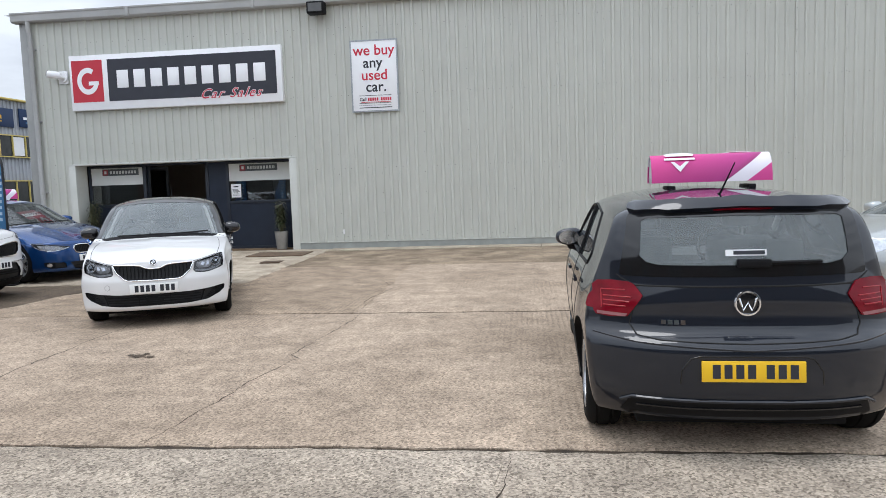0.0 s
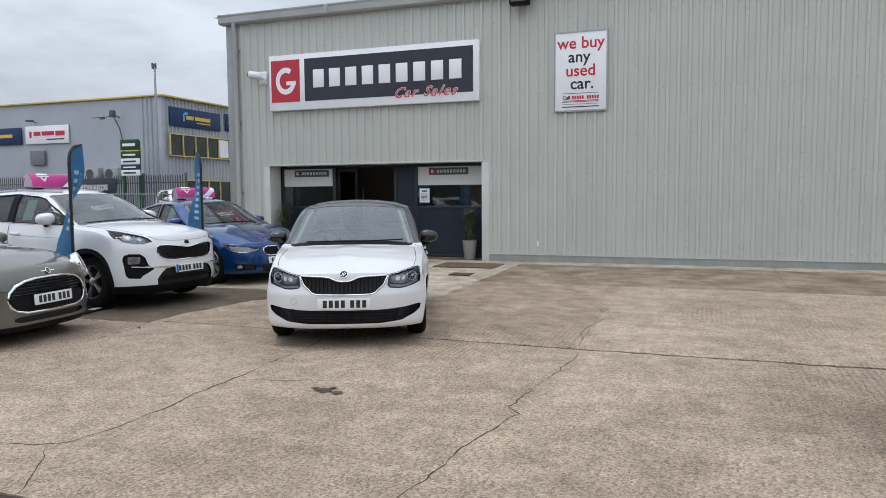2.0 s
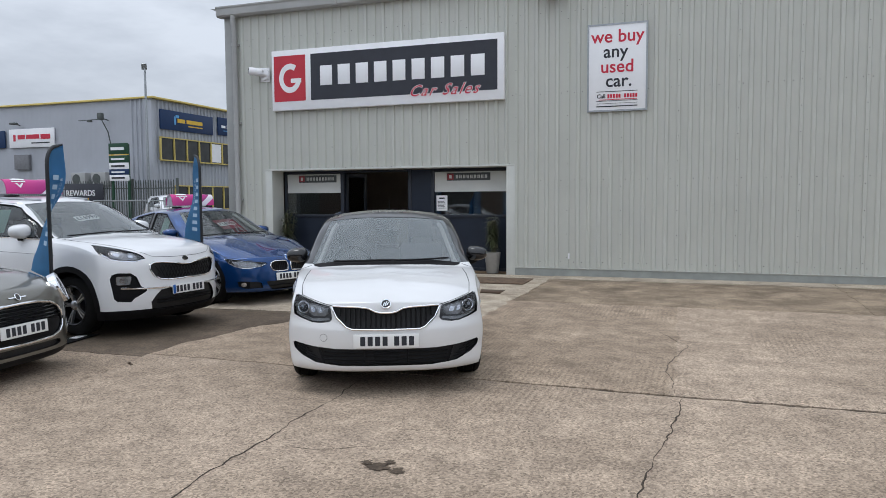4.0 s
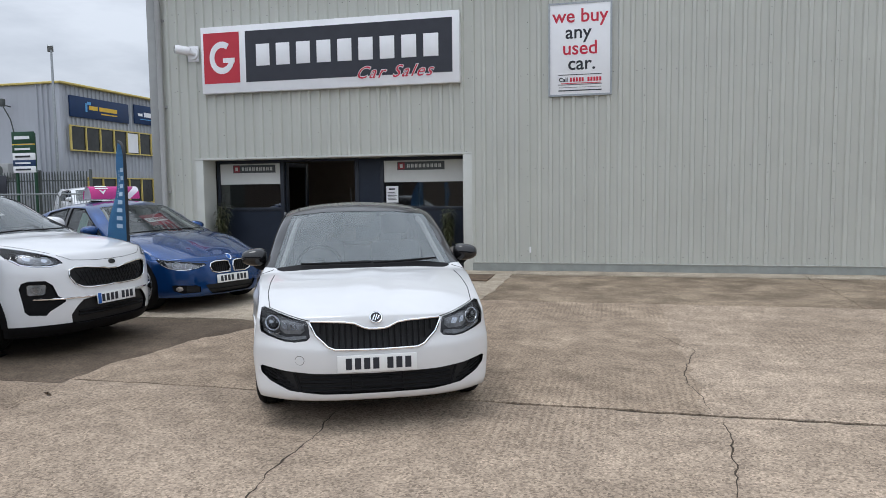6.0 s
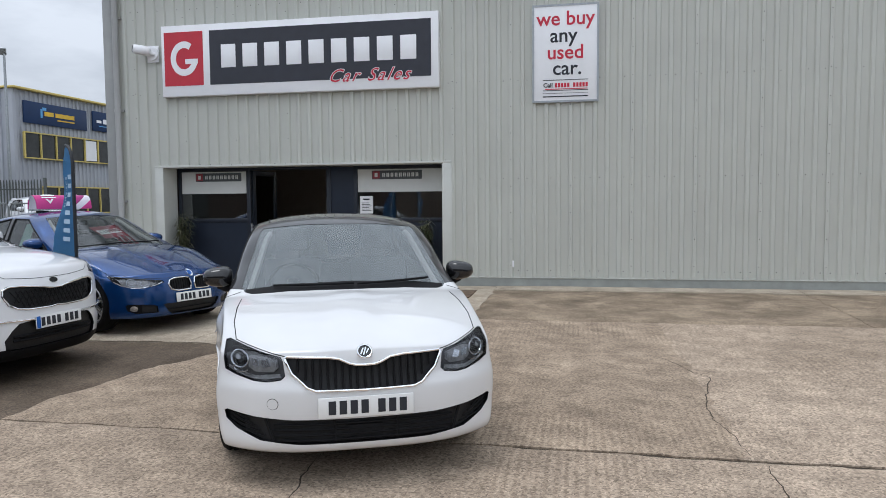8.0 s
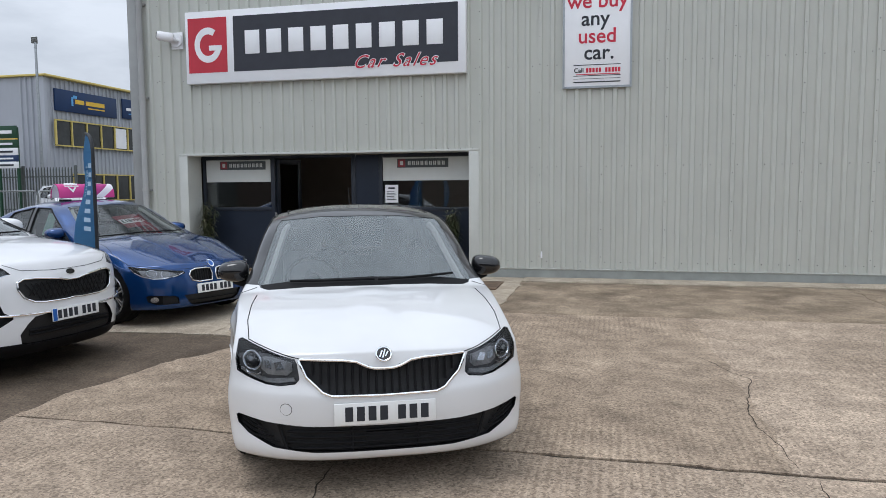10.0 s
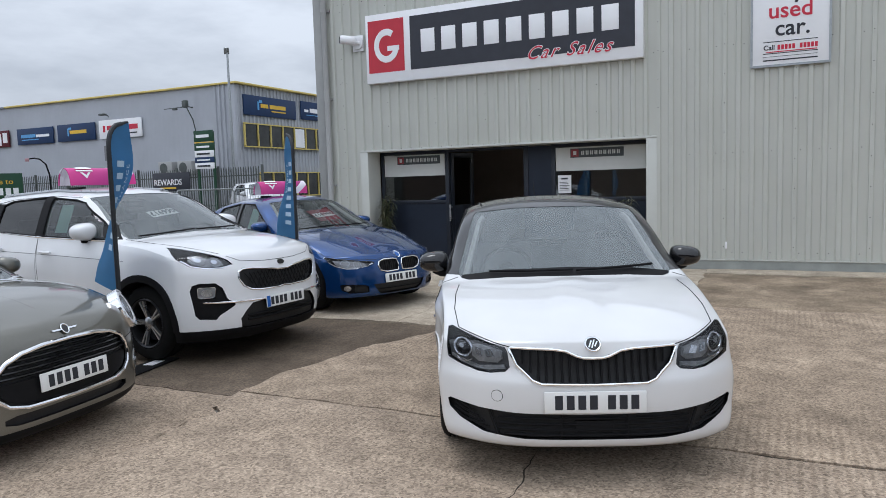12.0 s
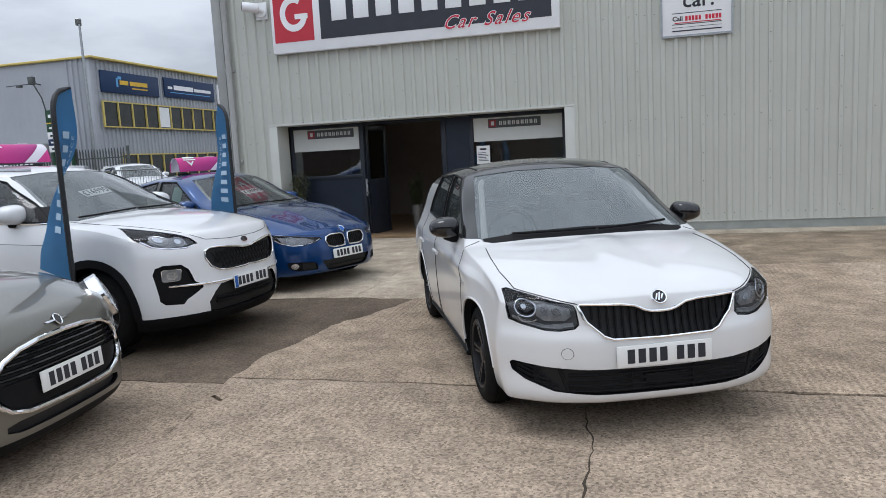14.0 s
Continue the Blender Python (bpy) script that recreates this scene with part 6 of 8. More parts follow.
def white_suv():
    m = pose(1.717, -6.46, 0.02, 0, 0, -4.5)
    c = Car("car", "white compact SUV with black lower trim, parked between flags", m, 4.485, 1.855,
            top=[(-2.24, 0.95), (-2.16, 1.16), (-2.0, 1.40), (-1.86, 1.53), (-1.3, 1.60), (-0.5, 1.635), (0.0, 1.61), (0.28, 1.555), (0.70, 1.34), (1.03, 1.16), (1.08, 1.13), (1.2, 1.12), (1.7, 1.085), (2.05, 1.035), (2.24, 0.985)],
            side=[(0.2, 0.93), (0.34, 0.97), (0.6, 0.995), (0.78, 1.0), (0.95, 0.985), (1.08, 0.95), (1.16, 0.925), (1.35, 0.85), (1.52, 0.77), (1.64, 0.70)],
            bottom=[(-2.24, 0.38), (-1.9, 0.30), (-1.0, 0.24), (1.2, 0.20), (1.9, 0.185), (2.24, 0.19)],
            front=[(0.19, 0.10), (0.30, 0.02), (0.5, 0.0), (0.7, 0.012), (0.82, 0.025), (0.90, 0.06), (0.98, 0.10), (1.1, 0.15)],
            rear=[(0.3, 0.08), (0.55, 0.0), (0.9, 0.04), (1.2, 0.06)], sweep_f=0.46, sweep_r=0.25, axles=(1.33, -1.34), wheel_r=0.352,
            paint=car_paint("suv_white_paint", (0.77, 0.772, 0.778), 0, 0, 0.3), crown=0.06, cowl=1.05, nose=(0.0, 0.03))
    c.privacy = M_DARK_GLASS
    c.trim_line = 0.315
    grille = mirrored([(0, 0.640), (0.08, 0.632), (0.30, 0.636), (0.40, 0.650), (0.47, 0.69), (0.510, 0.765), (0.505, 0.818), (0.46, 0.842), (0.36, 0.842), (0.22, 0.826), (0.12, 0.812), (0.07, 0.800), (0, 0.798)])
    lamp = [(0.53, 0.892), (0.63, 0.862), (0.74, 0.866), (0.82, 0.892), (0.865, 0.950), (0.83, 1.000), (0.755, 1.052), (0.735, 1.048), (0.65, 0.998), (0.56, 0.935)]
    pod = [(0.70, 0.405), (0.80, 0.415), (0.825, 0.45), (0.845, 0.67), (0.83, 0.72), (0.79, 0.74), (0.69, 0.735), (0.645, 0.69), (0.615, 0.585), (0.56, 0.545), (0.56, 0.525), (0.675, 0.445)]
    low = mirrored([(0, 0.29), (0.44, 0.295), (0.50, 0.31), (0.515, 0.39), (0.46, 0.47), (0.40, 0.525), (0.3, 0.535), (0, 0.54)])
    c.cut(windows=[[(0.90, 1.125), (-0.24, 1.145), (-0.26, 1.535), (0.10, 1.520), (0.24, 1.475)], [(-0.34, 1.15), (-1.13, 1.185), (-1.10, 1.46), (-0.95, 1.505), (-0.35, 1.54)], [(-1.20, 1.20), (-1.68, 1.275), (-1.58, 1.40), (-1.17, 1.475)]],
          screen=mirrored([(0, 1.148), (0.4, 1.138), (0.68, 1.115), (0.735, 1.12), (0.745, 1.15), (0.60, 1.50), (0.57, 1.525), (0.3, 1.55), (0, 1.555)]),
          back=mirrored([(0, 1.15), (0.5, 1.15), (0.6, 1.18), (0.5, 1.45), (0, 1.48)]), hollow=(-1.85, 1.06),
          recess=[(grille, "x+", 0.03), (low, "x+", 0.035)] + [(flip(p, e), "x+", 0.035) for p in (lamp, pod) for e in (1, -1)])
    r = c.root
    gr = c.lay("grille", grille, "x+", M_MESH, -0.024, 0.04, 0.0, label="black mesh grille in a satin frame")
    part("chrome_edge", c.rail(grille, "x+", 0.009, 0.003, True, 8), M_CHROME, gr)
    for k in range(-11, 12):
        for sl in (1, -1):
            y0 = k * 0.047
            if abs(y0) < 0.44 and abs(y0 + sl * 0.07) < 0.47:
                part("mesh_bar", c.rail([(y0, 0.655 if abs(y0) < 0.36 else 0.70), (y0 + sl * 0.07, 0.806)], "x+", 0.0045, -0.010, seg=5), M_BLACK, gr)
    c.dot(0, 0.862, "x+", 0.050, M_CHROME, "badge", 0.006, sq=0.55)
    c.dot(0, 0.862, "x+", 0.043, M_SHINY_BLACK, "badge_field", 0.009, sq=0.5)
    for s in (1, -1):
        poly = flip(lamp, s)
        hl = c.lay("headlight", poly, "x+", M_LAMP_DARK, -0.022, 0.03, 0.0, label="swept-back headlight with two projectors")
        c.lay("bezel", flip([(0.60, 0.895), (0.74, 0.885), (0.81, 0.92), (0.80, 0.985), (0.70, 0.975), (0.61, 0.935)], s), "x+", M_BEZEL, -0.016, 0.03, 0.006, hl)
        for u, v, rr in ((0.655, 0.922, 0.034), (0.755, 0.945, 0.038)):
            c.dot(s * u, v, "x+", rr, M_BEZEL, "projector", -0.008, hl)
            c.dot(s * (u + 0.006), v + 0.004, "x+", rr * 0.6, M_REFLECT, "projector_eye", -0.004, hl)
            c.ring(s * u, v, "x+", rr + 0.004, 0.003, M_REFLECT, "lamp_ring", -0.006, hl)
        part("brow", c.rail([(s * u, v) for u, v in ((0.55, 0.888), (0.63, 0.869), (0.74, 0.873), (0.81, 0.895), (0.85, 0.945))], "x+", 0.007, -0.004), M_CHROME, hl)
        c.lay("lens", poly, "x+", M_LAMP_GLASS, 0.003, 0.03, 0.010, hl).visible_shadow = False
        pd = c.lay("fog_lamp_pod", flip(pod, s), "x+", M_BLACK, -0.026, 0.04, 0.0, label="black fog lamp pod")
        fl = [(s * (u + 0.748), v + 0.650) for u, v in ((-0.058, 0.040), (-0.050, 0.048), (0.045, 0.050), (0.055, 0.040), (0.057, -0.036), (0.047, -0.046), (-0.030, -0.044), (-0.044, -0.034))]
        fog = c.lay("fog_lamp", fl, "x+", M_BEZEL, -0.012, 0.03, parent=pd)
        c.dot(s * 0.750, 0.650, "x+", 0.034, M_REFLECT, "reflector", -0.006, fog)
        part("lamp_ring", c.rail(fl, "x+", 0.006, -0.012, True), M_CHROME, fog)
        part("chrome_bar", c.rail([(s * 0.775, 0.565), (s * 0.58, 0.553), (s * 0.27, 0.545)], "x+", 0.010, 0.004), M_CHROME, pd)
        part("bonnet_seam", c.seam([(s * u, v) for u, v in ((0.76, 1.12), (0.72, 1.085), (0.64, 1.035), (0.55, 0.965), (0.45, 0.915), (0.2, 0.895), (0.0, 0.892))], "x+"), M_SEAM, r)
    lo = c.lay("lower_intake", low, "x+", M_MESH, -0.028, 0.05, 0.0, label="black lower intake")
    for z in (0.375, 0.41):
        part("intake_bar", c.rail([(-0.44, z), (0.44, z)], "x+", 0.010, -0.012), M_BLACK, lo)
    c.plate("x+", 0.512, M_PLATE_W, tilt=3, band=True)
    arch_trim(c, M_BLACK, 0.065)
    flank(c, [[(0.98, 1.06), (0.99, 0.72), (0.92, 0.36), (-0.25, 0.36), (-0.30, 1.13)], [(-0.30, 1.13), (-0.31, 0.37), (-0.80, 0.38), (-0.98, 0.62), (-1.18, 0.82), (-1.20, 1.18)], [(1.1, 0.93), (-0.2, 0.965), (-1.9, 1.0)]], [(-0.10, 0.985), (-0.98, 1.005)], (0.95, -0.92, 0.30), M_BLACK, 0.055)
    for s in ("y+", "y-"):
        part("window_chrome", c.rail([(0.92, 1.11), (-0.3, 1.135), (-1.2, 1.185), (-1.68, 1.265)], s, 0.008, 0.001), M_CHROME, r)
        part("window_chrome", c.rail([(0.14, 1.528), (-0.26, 1.552), (-0.95, 1.523), (-1.17, 1.49), (-1.60, 1.415), (-1.70, 1.28)], s, 0.006, 0.001), M_CHROME, r)
        part("roof_rail", c.rail([(0.15, 1.57), (-0.5, 1.60), (-1.6, 1.545)], s, 0.016, 0.012), M_ALLOY, r)
        part("pillar_trim", c.drape([(-1.112, 1.180), (-1.083, 1.475), (-1.19, 1.475), (-1.218, 1.203)], s, 0.007), M_BLACK, r)
        part("pillar_trim", c.drape([(0.94, 1.122), (0.80, 1.122), (0.64, 1.25), (0.72, 1.25)], s, 0.003), M_BLACK, r)
        part("pillar_trim", c.drape([(-0.225, 1.14), (-0.24, 1.54), (-0.368, 1.545), (-0.358, 1.153)], s, 0.007), M_BLACK, r)
    c.lay("sensor_cover", [(-0.09, 1.47), (0.09, 1.47), (0.13, 1.55), (-0.13, 1.55)], "x+", M_BLACK, -0.012, 0.05, 0.004)
    c.wipers([((-0.64, 1.13), (0.0, 1.16)), ((0.02, 1.155), (0.64, 1.15))])
    c.mirror(0.50, 1.20, c.paint, 1.03, (0.11, 0.12, 0.085))
    c.cabin(0.52, -0.12, -1.0)
    for s in (1, -1):
        c.lay("tail_lamp", [(-s * u, v) for u, v in ((0.55, 0.95), (0.90, 0.93), (0.90, 1.10), (0.6, 1.08))], "x-", M_RED_LENS, 0.004)
    c.wheels(M_DARK_ALLOY, 5, "twin", 0.225, 0.66, M_ALLOY)
    return c


def blue_saloon():
    m = pose(1.769, -3.485, 0.045, 0, 0, -20.1)
    c = Car("car", "metallic blue saloon with twin rounded grilles, parked by the entrance", m, 4.624, 1.811,
            top=[(-2.31, 0.92), (-2.22, 1.02), (-1.75, 1.07), (-1.35, 1.22), (-0.95, 1.355), (-0.5, 1.42), (-0.1, 1.425), (0.15, 1.385), (0.60, 1.17), (0.94, 1.0), (0.99, 0.967), (1.1, 0.957), (1.6, 0.895), (2.0, 0.80), (2.2, 0.735), (2.31, 0.69)],
            side=[(0.16, 0.93), (0.28, 0.97), (0.5, 0.995), (0.66, 1.0), (0.8, 0.98), (0.93, 0.935), (1.0, 0.90), (1.2, 0.81), (1.35, 0.73), (1.43, 0.66)],
            bottom=[(-2.31, 0.34), (-1.8, 0.25), (-1.0, 0.19), (1.2, 0.175), (1.9, 0.165), (2.31, 0.175)],
            front=[(0.16, 0.05), (0.26, 0.0), (0.42, 0.005), (0.54, 0.02), (0.62, 0.04), (0.70, 0.10), (0.95, 0.18)],
            rear=[(0.3, 0.06), (0.5, 0.0), (0.8, 0.03), (1.05, 0.08)], sweep_f=0.46, sweep_r=0.25, axles=(1.536, -1.274), wheel_r=0.325,
            paint=car_paint("blue_paint", (0.007, 0.046, 0.165), 0.4, 0.5, 0.26), crown=0.055, cowl=0.96, nose=(0.0, 0.02), shoulder=[(-2.3, 0.82), (-1.0, 0.80), (0.9, 0.765), (1.6, 0.73), (2.3, 0.62)], kink=0.012, spine=(0.014, 0.28, 0.36), mesh=(120, 44, 32, 2))
    c.screen_glass = M_CLEAN_GLASS
    kidney = [(0.04, 0.475), (0.22, 0.470), (0.305, 0.495), (0.335, 0.555), (0.315, 0.603), (0.25, 0.622), (0.10, 0.622), (0.045, 0.610), (0.026, 0.55)]
    lamp = [(0.38, 0.585), (0.48, 0.55), (0.60, 0.528), (0.70, 0.528), (0.785, 0.56), (0.835, 0.61), (0.85, 0.665), (0.83, 0.675), (0.70, 0.652), (0.55, 0.628), (0.40, 0.61)]
    vent = [(0.47, 0.235), (0.68, 0.235), (0.75, 0.27), (0.765, 0.335), (0.74, 0.345), (0.52, 0.33), (0.48, 0.31)]
    low = mirrored([(0, 0.195), (0.30, 0.198), (0.36, 0.24), (0.42, 0.33), (0, 0.335)])
    c.cut(windows=[[(0.66, 0.945), (-0.30, 0.955), (-0.31, 1.325), (0.0, 1.315)], [(-0.39, 0.955), (-1.12, 0.975), (-1.08, 1.05), (-0.85, 1.255), (-0.40, 1.325)]],
          screen=mirrored([(0, 0.983), (0.40, 0.973), (0.64, 0.952), (0.69, 0.957), (0.70, 0.985), (0.555, 1.31), (0.53, 1.335), (0.3, 1.355), (0, 1.36)]),
          back=mirrored([(0, 1.08), (0.55, 1.08), (0.62, 1.10), (0.47, 1.29), (0, 1.31)]), hollow=(-1.45, 1.0),
          recess=[(low, "x+", 0.035)] + [(flip(p, e), "x+", 0.03) for p in (kidney, lamp, vent) for e in (1, -1)])
    r = c.root
    for s in (1, -1):
        g = flip(kidney, s)
        gr = c.lay("grille", g, "x+", M_MESH, -0.022, 0.04, 0.0, label="black rounded grille in chrome")
        part("chrome_edge", c.rail(g, "x+", 0.009, 0.004, True, 8), M_CHROME, gr)
        for k in range(8):
            y = s * (0.065 + 0.033 * k)
            part("slat", c.rail([(y, 0.488), (y, 0.608)], "x+", 0.006, -0.006, seg=5), M_BLACK, gr)
        poly = flip(lamp, s)
        hl = c.lay("headlight", poly, "x+", M_LAMP_DARK, -0.020, 0.03, 0.0, label="clear headlight with chrome rings")
        for u, v in ((0.585, 0.585), (0.70, 0.597)):
            c.ring(s * u, v, "x+", 0.040, 0.0045, M_REFLECT, "lamp_ring", -0.006, hl)
            c.dot(s * u, v, "x+", 0.026, M_BEZEL, "projector", -0.006, hl)
        c.lay("bezel", flip([(0.47, 0.572), (0.62, 0.540), (0.70, 0.540), (0.78, 0.572), (0.80, 0.64), (0.55, 0.615)], s), "x+", M_BEZEL, -0.015, 0.03, 0.004, hl)
        part("day_strip", c.rail([(s * u, v) for u, v in ((0.40, 0.590), (0.49, 0.556), (0.61, 0.535), (0.70, 0.535), (0.78, 0.565), (0.828, 0.612))], "x+", 0.006, -0.004), M_CHROME, hl)
        part("brow", c.rail([(s * u, v) for u, v in ((0.42, 0.603), (0.60, 0.632), (0.80, 0.665))], "x+", 0.008, -0.003), M_HOUSING, hl)
        c.lay("lens", poly, "x+", M_LAMP_GLASS, 0.003, 0.03, 0.01, hl).visible_shadow = False
        ic = c.lay("side_intake", flip(vent, s), "x+", M_MESH, -0.024, 0.05, 0.0)
        c.dot(s * 0.70, 0.292, "x+", 0.033, M_REFLECT, "fog_lamp", -0.008, ic)
        for u in (0.62, 0.22):
            pts = ((0.66, 0.94), (0.60, 0.80), (0.47, 0.65)) if u > 0.5 else ((0.30, 0.955), (0.25, 0.80), (0.2, 0.655))
            part("bonnet_crease", c.rail([(s * a, b) for a, b in pts], "x+", 0.006, -0.003), c.paint, r)
        part("bonnet_seam", c.seam([(s * a, b) for a, b in ((0.74, 0.96), (0.83, 0.80), (0.82, 0.69), (0.55, 0.64), (0.36, 0.63), (0.05, 0.645))], "x+"), M_SEAM, r)
    c.dot(0, 0.665, "x+", 0.040, M_CHROME, "badge", 0.006)
    c.dot(0, 0.665, "x+", 0.026, plain("badge_blue", (0.03, 0.12, 0.4), 0.3), "badge_field", 0.009)
    lo = c.lay("lower_intake", low, "x+", M_MESH, -0.028, 0.05, 0.0, label="black lower intake")
    part("intake_bar", c.rail([(-0.36, 0.262), (0.36, 0.262)], "x+", 0.008, -0.012), M_BLACK, lo)
    c.plate("x+", 0.392, M_PLATE_W, tilt=6)
    flank(c, [[(0.84, 0.93), (0.88, 0.6), (0.82, 0.30), (-0.3, 0.28), (-0.35, 0.95)], [(-0.35, 0.95), (-0.36, 0.28), (-0.78, 0.29), (-0.92, 0.5), (-1.12, 0.7), (-1.16, 0.97)], [(1.2, 0.76), (-0.2, 0.79), (-2.0, 0.82)]], [(-0.16, 0.81), (-1.0, 0.825)], (1.05, -0.85, 0.20), c.paint, 0.03)
    for s in ("y+", "y-"):
        part("window_trim", c.rail([(0.72, 0.935), (-0.35, 0.945), (-1.16, 0.965)], s, 0.007, 0.001), M_SHINY_BLACK, r)
        part("pillar_trim", c.drape([(-0.30, 0.955), (-0.31, 1.32), (-0.40, 1.32), (-0.39, 0.955)], s, 0.003), M_SHINY_BLACK, r)
    c.wipers([((-0.62, 0.965), (0.0, 0.995)), ((0.02, 0.99), (0.62, 0.985))])
    c.mirror(0.42, 1.02, c.paint, 1.0, (0.10, 0.115, 0.07))
    c.cabin(0.42, -0.18, -0.95)
    for s in (1, -1):
        c.lay("tail_lamp", [(-s * u, v) for u, v in ((0.45, 0.80), (0.87, 0.78), (0.87, 0.92), (0.5, 0.90))], "x-", M_RED_LENS, 0.004)
    c.wheels(M_ALLOY, 7, "twin", 0.225, 0.72)
    return c


def grey_small_car():
    m = pose(2.37, -9.40, 0.0, 0, 0, 6.5)
    c = Car("car", "olive-grey three-door small hatchback with round headlights and black roof", m, 3.821, 1.727,
            top=[(-1.91, 0.80), (-1.84, 1.0), (-1.68, 1.26), (-1.5, 1.345), (-0.9, 1.40), (-0.3, 1.414), (0.05, 1.39), (0.22, 1.335), (0.50, 1.16), (0.72, 1.01), (0.77, 0.982), (0.86, 0.975), (1.2, 0.962), (1.55, 0.925), (1.76, 0.865), (1.91, 0.80)],
            side=[(0.16, 0.92), (0.30, 0.965), (0.5, 0.99), (0.66, 1.0), (0.8, 0.98), (0.92, 0.93), (1.0, 0.89), (1.2, 0.825), (1.34, 0.765), (1.42, 0.70)],
            bottom=[(-1.91, 0.34), (-1.5, 0.24), (0.7, 0.175), (1.2, 0.165), (1.6, 0.150), (1.91, 0.145)],
            front=[(0.145, 0.06), (0.20, 0.006), (0.24, 0.0), (0.40, 0.0), (0.56, 0.01), (0.66, 0.022), (0.72, 0.045), (0.80, 0.10), (0.98, 0.19)],
            rear=[(0.3, 0.06), (0.5, 0.0), (0.8, 0.03), (1.05, 0.05)], sweep_f=0.34, sweep_r=0.22, axles=(1.18, -1.315), wheel_r=0.302, nose=(0.0, 0.02),
            paint=car_paint("olive_grey_paint", (0.150, 0.145, 0.124), 0.3, 0.55, 0.3), roof_paint=M_SHINY_BLACK, roof_from=lambda x: 9.0 if x > 0.73 else 0.98 if x > 0.12 else 1.325, crown=0.06, cowl=0.74)
    c.trim_line = 0.215
    grille = mirrored([(0, 0.338), (0.34, 0.346), (0.445, 0.372), (0.50, 0.42), (0.518, 0.49), (0.50, 0.56), (0.44, 0.622), (0.34, 0.664), (0.20, 0.684), (0, 0.690)])
    low = mirrored([(0, 0.25), (0.40, 0.252), (0.47, 0.268), (0.47, 0.298), (0.40, 0.312), (0, 0.314)])
    c.paint_splits = [((0, 0, 0.245), (0, 0, 1)), ((0, 0, 0.98), (0, 0, 1)), ((0, 0, 1.325), (0, 0, 1)), ((0.12, 0, 0), (1, 0, 0))]
    c.cut(windows=[[(0.52, 0.985), (-0.42, 1.0), (-0.44, 1.325), (0.02, 1.31)], [(-0.52, 1.0), (-1.3, 1.03), (-1.28, 1.12), (-1.15, 1.295), (-0.53, 1.325)]],
          screen=mirrored([(0, 1.0), (0.4, 0.985), (0.62, 0.965), (0.665, 0.97), (0.675, 1.0), (0.57, 1.29), (0.55, 1.31), (0.3, 1.325), (0, 1.33)]),
          back=mirrored([(0, 1.02), (0.5, 1.02), (0.57, 1.05), (0.48, 1.27), (0, 1.29)]), hollow=(-1.58, 0.74), recess=[(grille, "x+", 0.035), (low, "x+", 0.035)])
    r = c.root
    gr = c.lay("grille", grille, "x+", M_MESH, -0.028, 0.04, 0.0, label="black rounded grille in a chrome frame")
    part("chrome_edge", c.rail(grille, "x+", 0.0135, 0.004, True, 8), M_CHROME, gr)
    for z, w in ((0.535, 0.485), (0.567, 0.46), (0.599, 0.425), (0.630, 0.38), (0.659, 0.30)):
        part("slat", c.rail([(-w, z), (w, z)], "x+", 0.009, -0.006), M_SHINY_BLACK, gr)
    part("bumper_bar", c.drape(mirrored([(0, 0.358), (0.34, 0.366), (0.445, 0.40), (0.485, 0.45), (0.49, 0.505), (0, 0.51)]), "x+", -0.006), M_BLACK, gr)
    c.lay("lower_intake", low, "x+", M_MESH, -0.028, 0.05, 0.0, label="black lower intake")
    part("bonnet_spine", c.rail([(1.62, 0.0), (1.2, 0.0), (0.9, 0.0)], "z+", 0.004, -0.003), c.paint, r)
    for s in (1, -1):
        c.round_lamp(s * 0.705, 0.748, 0.142, (0.60, 0.45))
        c.ring(s * 0.69, 0.38, "x+", 0.066, 0.010, c.paint, "fog_lamp_surround", -0.003)
        fg = c.dot(s * 0.69, 0.38, "x+", 0.052, M_SHINY_BLACK, "fog_lamp", 0.003)
        c.dot(s * 0.693, 0.38, "x+", 0.046, M_REFLECT, "reflector", 0.008, fg)
        c.dot(s * 0.693, 0.38, "x+", 0.016, M_BEZEL, "bulb_shade", 0.012, fg)
        part("bonnet_seam", c.seam([(s * a, b) for a, b in ((0.80, 0.585), (0.64, 0.59), (0.51, 0.578))], "x+"), M_SEAM, r)
    b1 = part("badge", c.drape([(-0.085, 0.739), (0.085, 0.739), (0.10, 0.748), (-0.10, 0.748)], "x+", 0.008), M_CHROME, r, "winged chrome badge")
    c.dot(0, 0.743, "x+", 0.024, M_SHINY_BLACK, "badge_field", 0.012, b1)
    c.ring(0, 0.743, "x+", 0.026, 0.004, M_CHROME, "badge_ring", 0.012, b1)
    c.plate("x+", 0.467, M_PLATE_W, tilt=4)
    arch_trim(c, M_BLACK, 0.105)
    flank(c, [[(0.62, 0.985), (0.68, 0.7), (0.62, 0.30), (0.5, 0.27), (-0.46, 0.27), (-0.52, 0.5), (-0.48, 1.0)]], [(-0.28, 0.86)], (0.75, -0.9, 0.21), M_BLACK, 0.05)
    for s in ("y+", "y-"):
        part("window_chrome", c.rail([(0.75, 0.965), (0.5, 0.965), (-1.35, 1.0)], s, 0.009, 0.001), M_CHROME, r)
    part("scuttle_chrome", c.rail([(-0.64, 0.955), (-0.3, 0.985), (0.3, 0.985), (0.64, 0.955)], "x+", 0.007, 0.004), M_CHROME, r)
    c.wipers([((-0.60, 0.98), (0.0, 1.015)), ((0.02, 1.01), (0.58, 1.0))])
    c.mirror(0.36, 1.035, c.paint, 0.955, (0.09, 0.10, 0.07))
    c.cabin(0.26, -0.30, -1.0)
    c.wheels(M_ALLOY, 5, "plain", 0.195, 0.66)
    return c


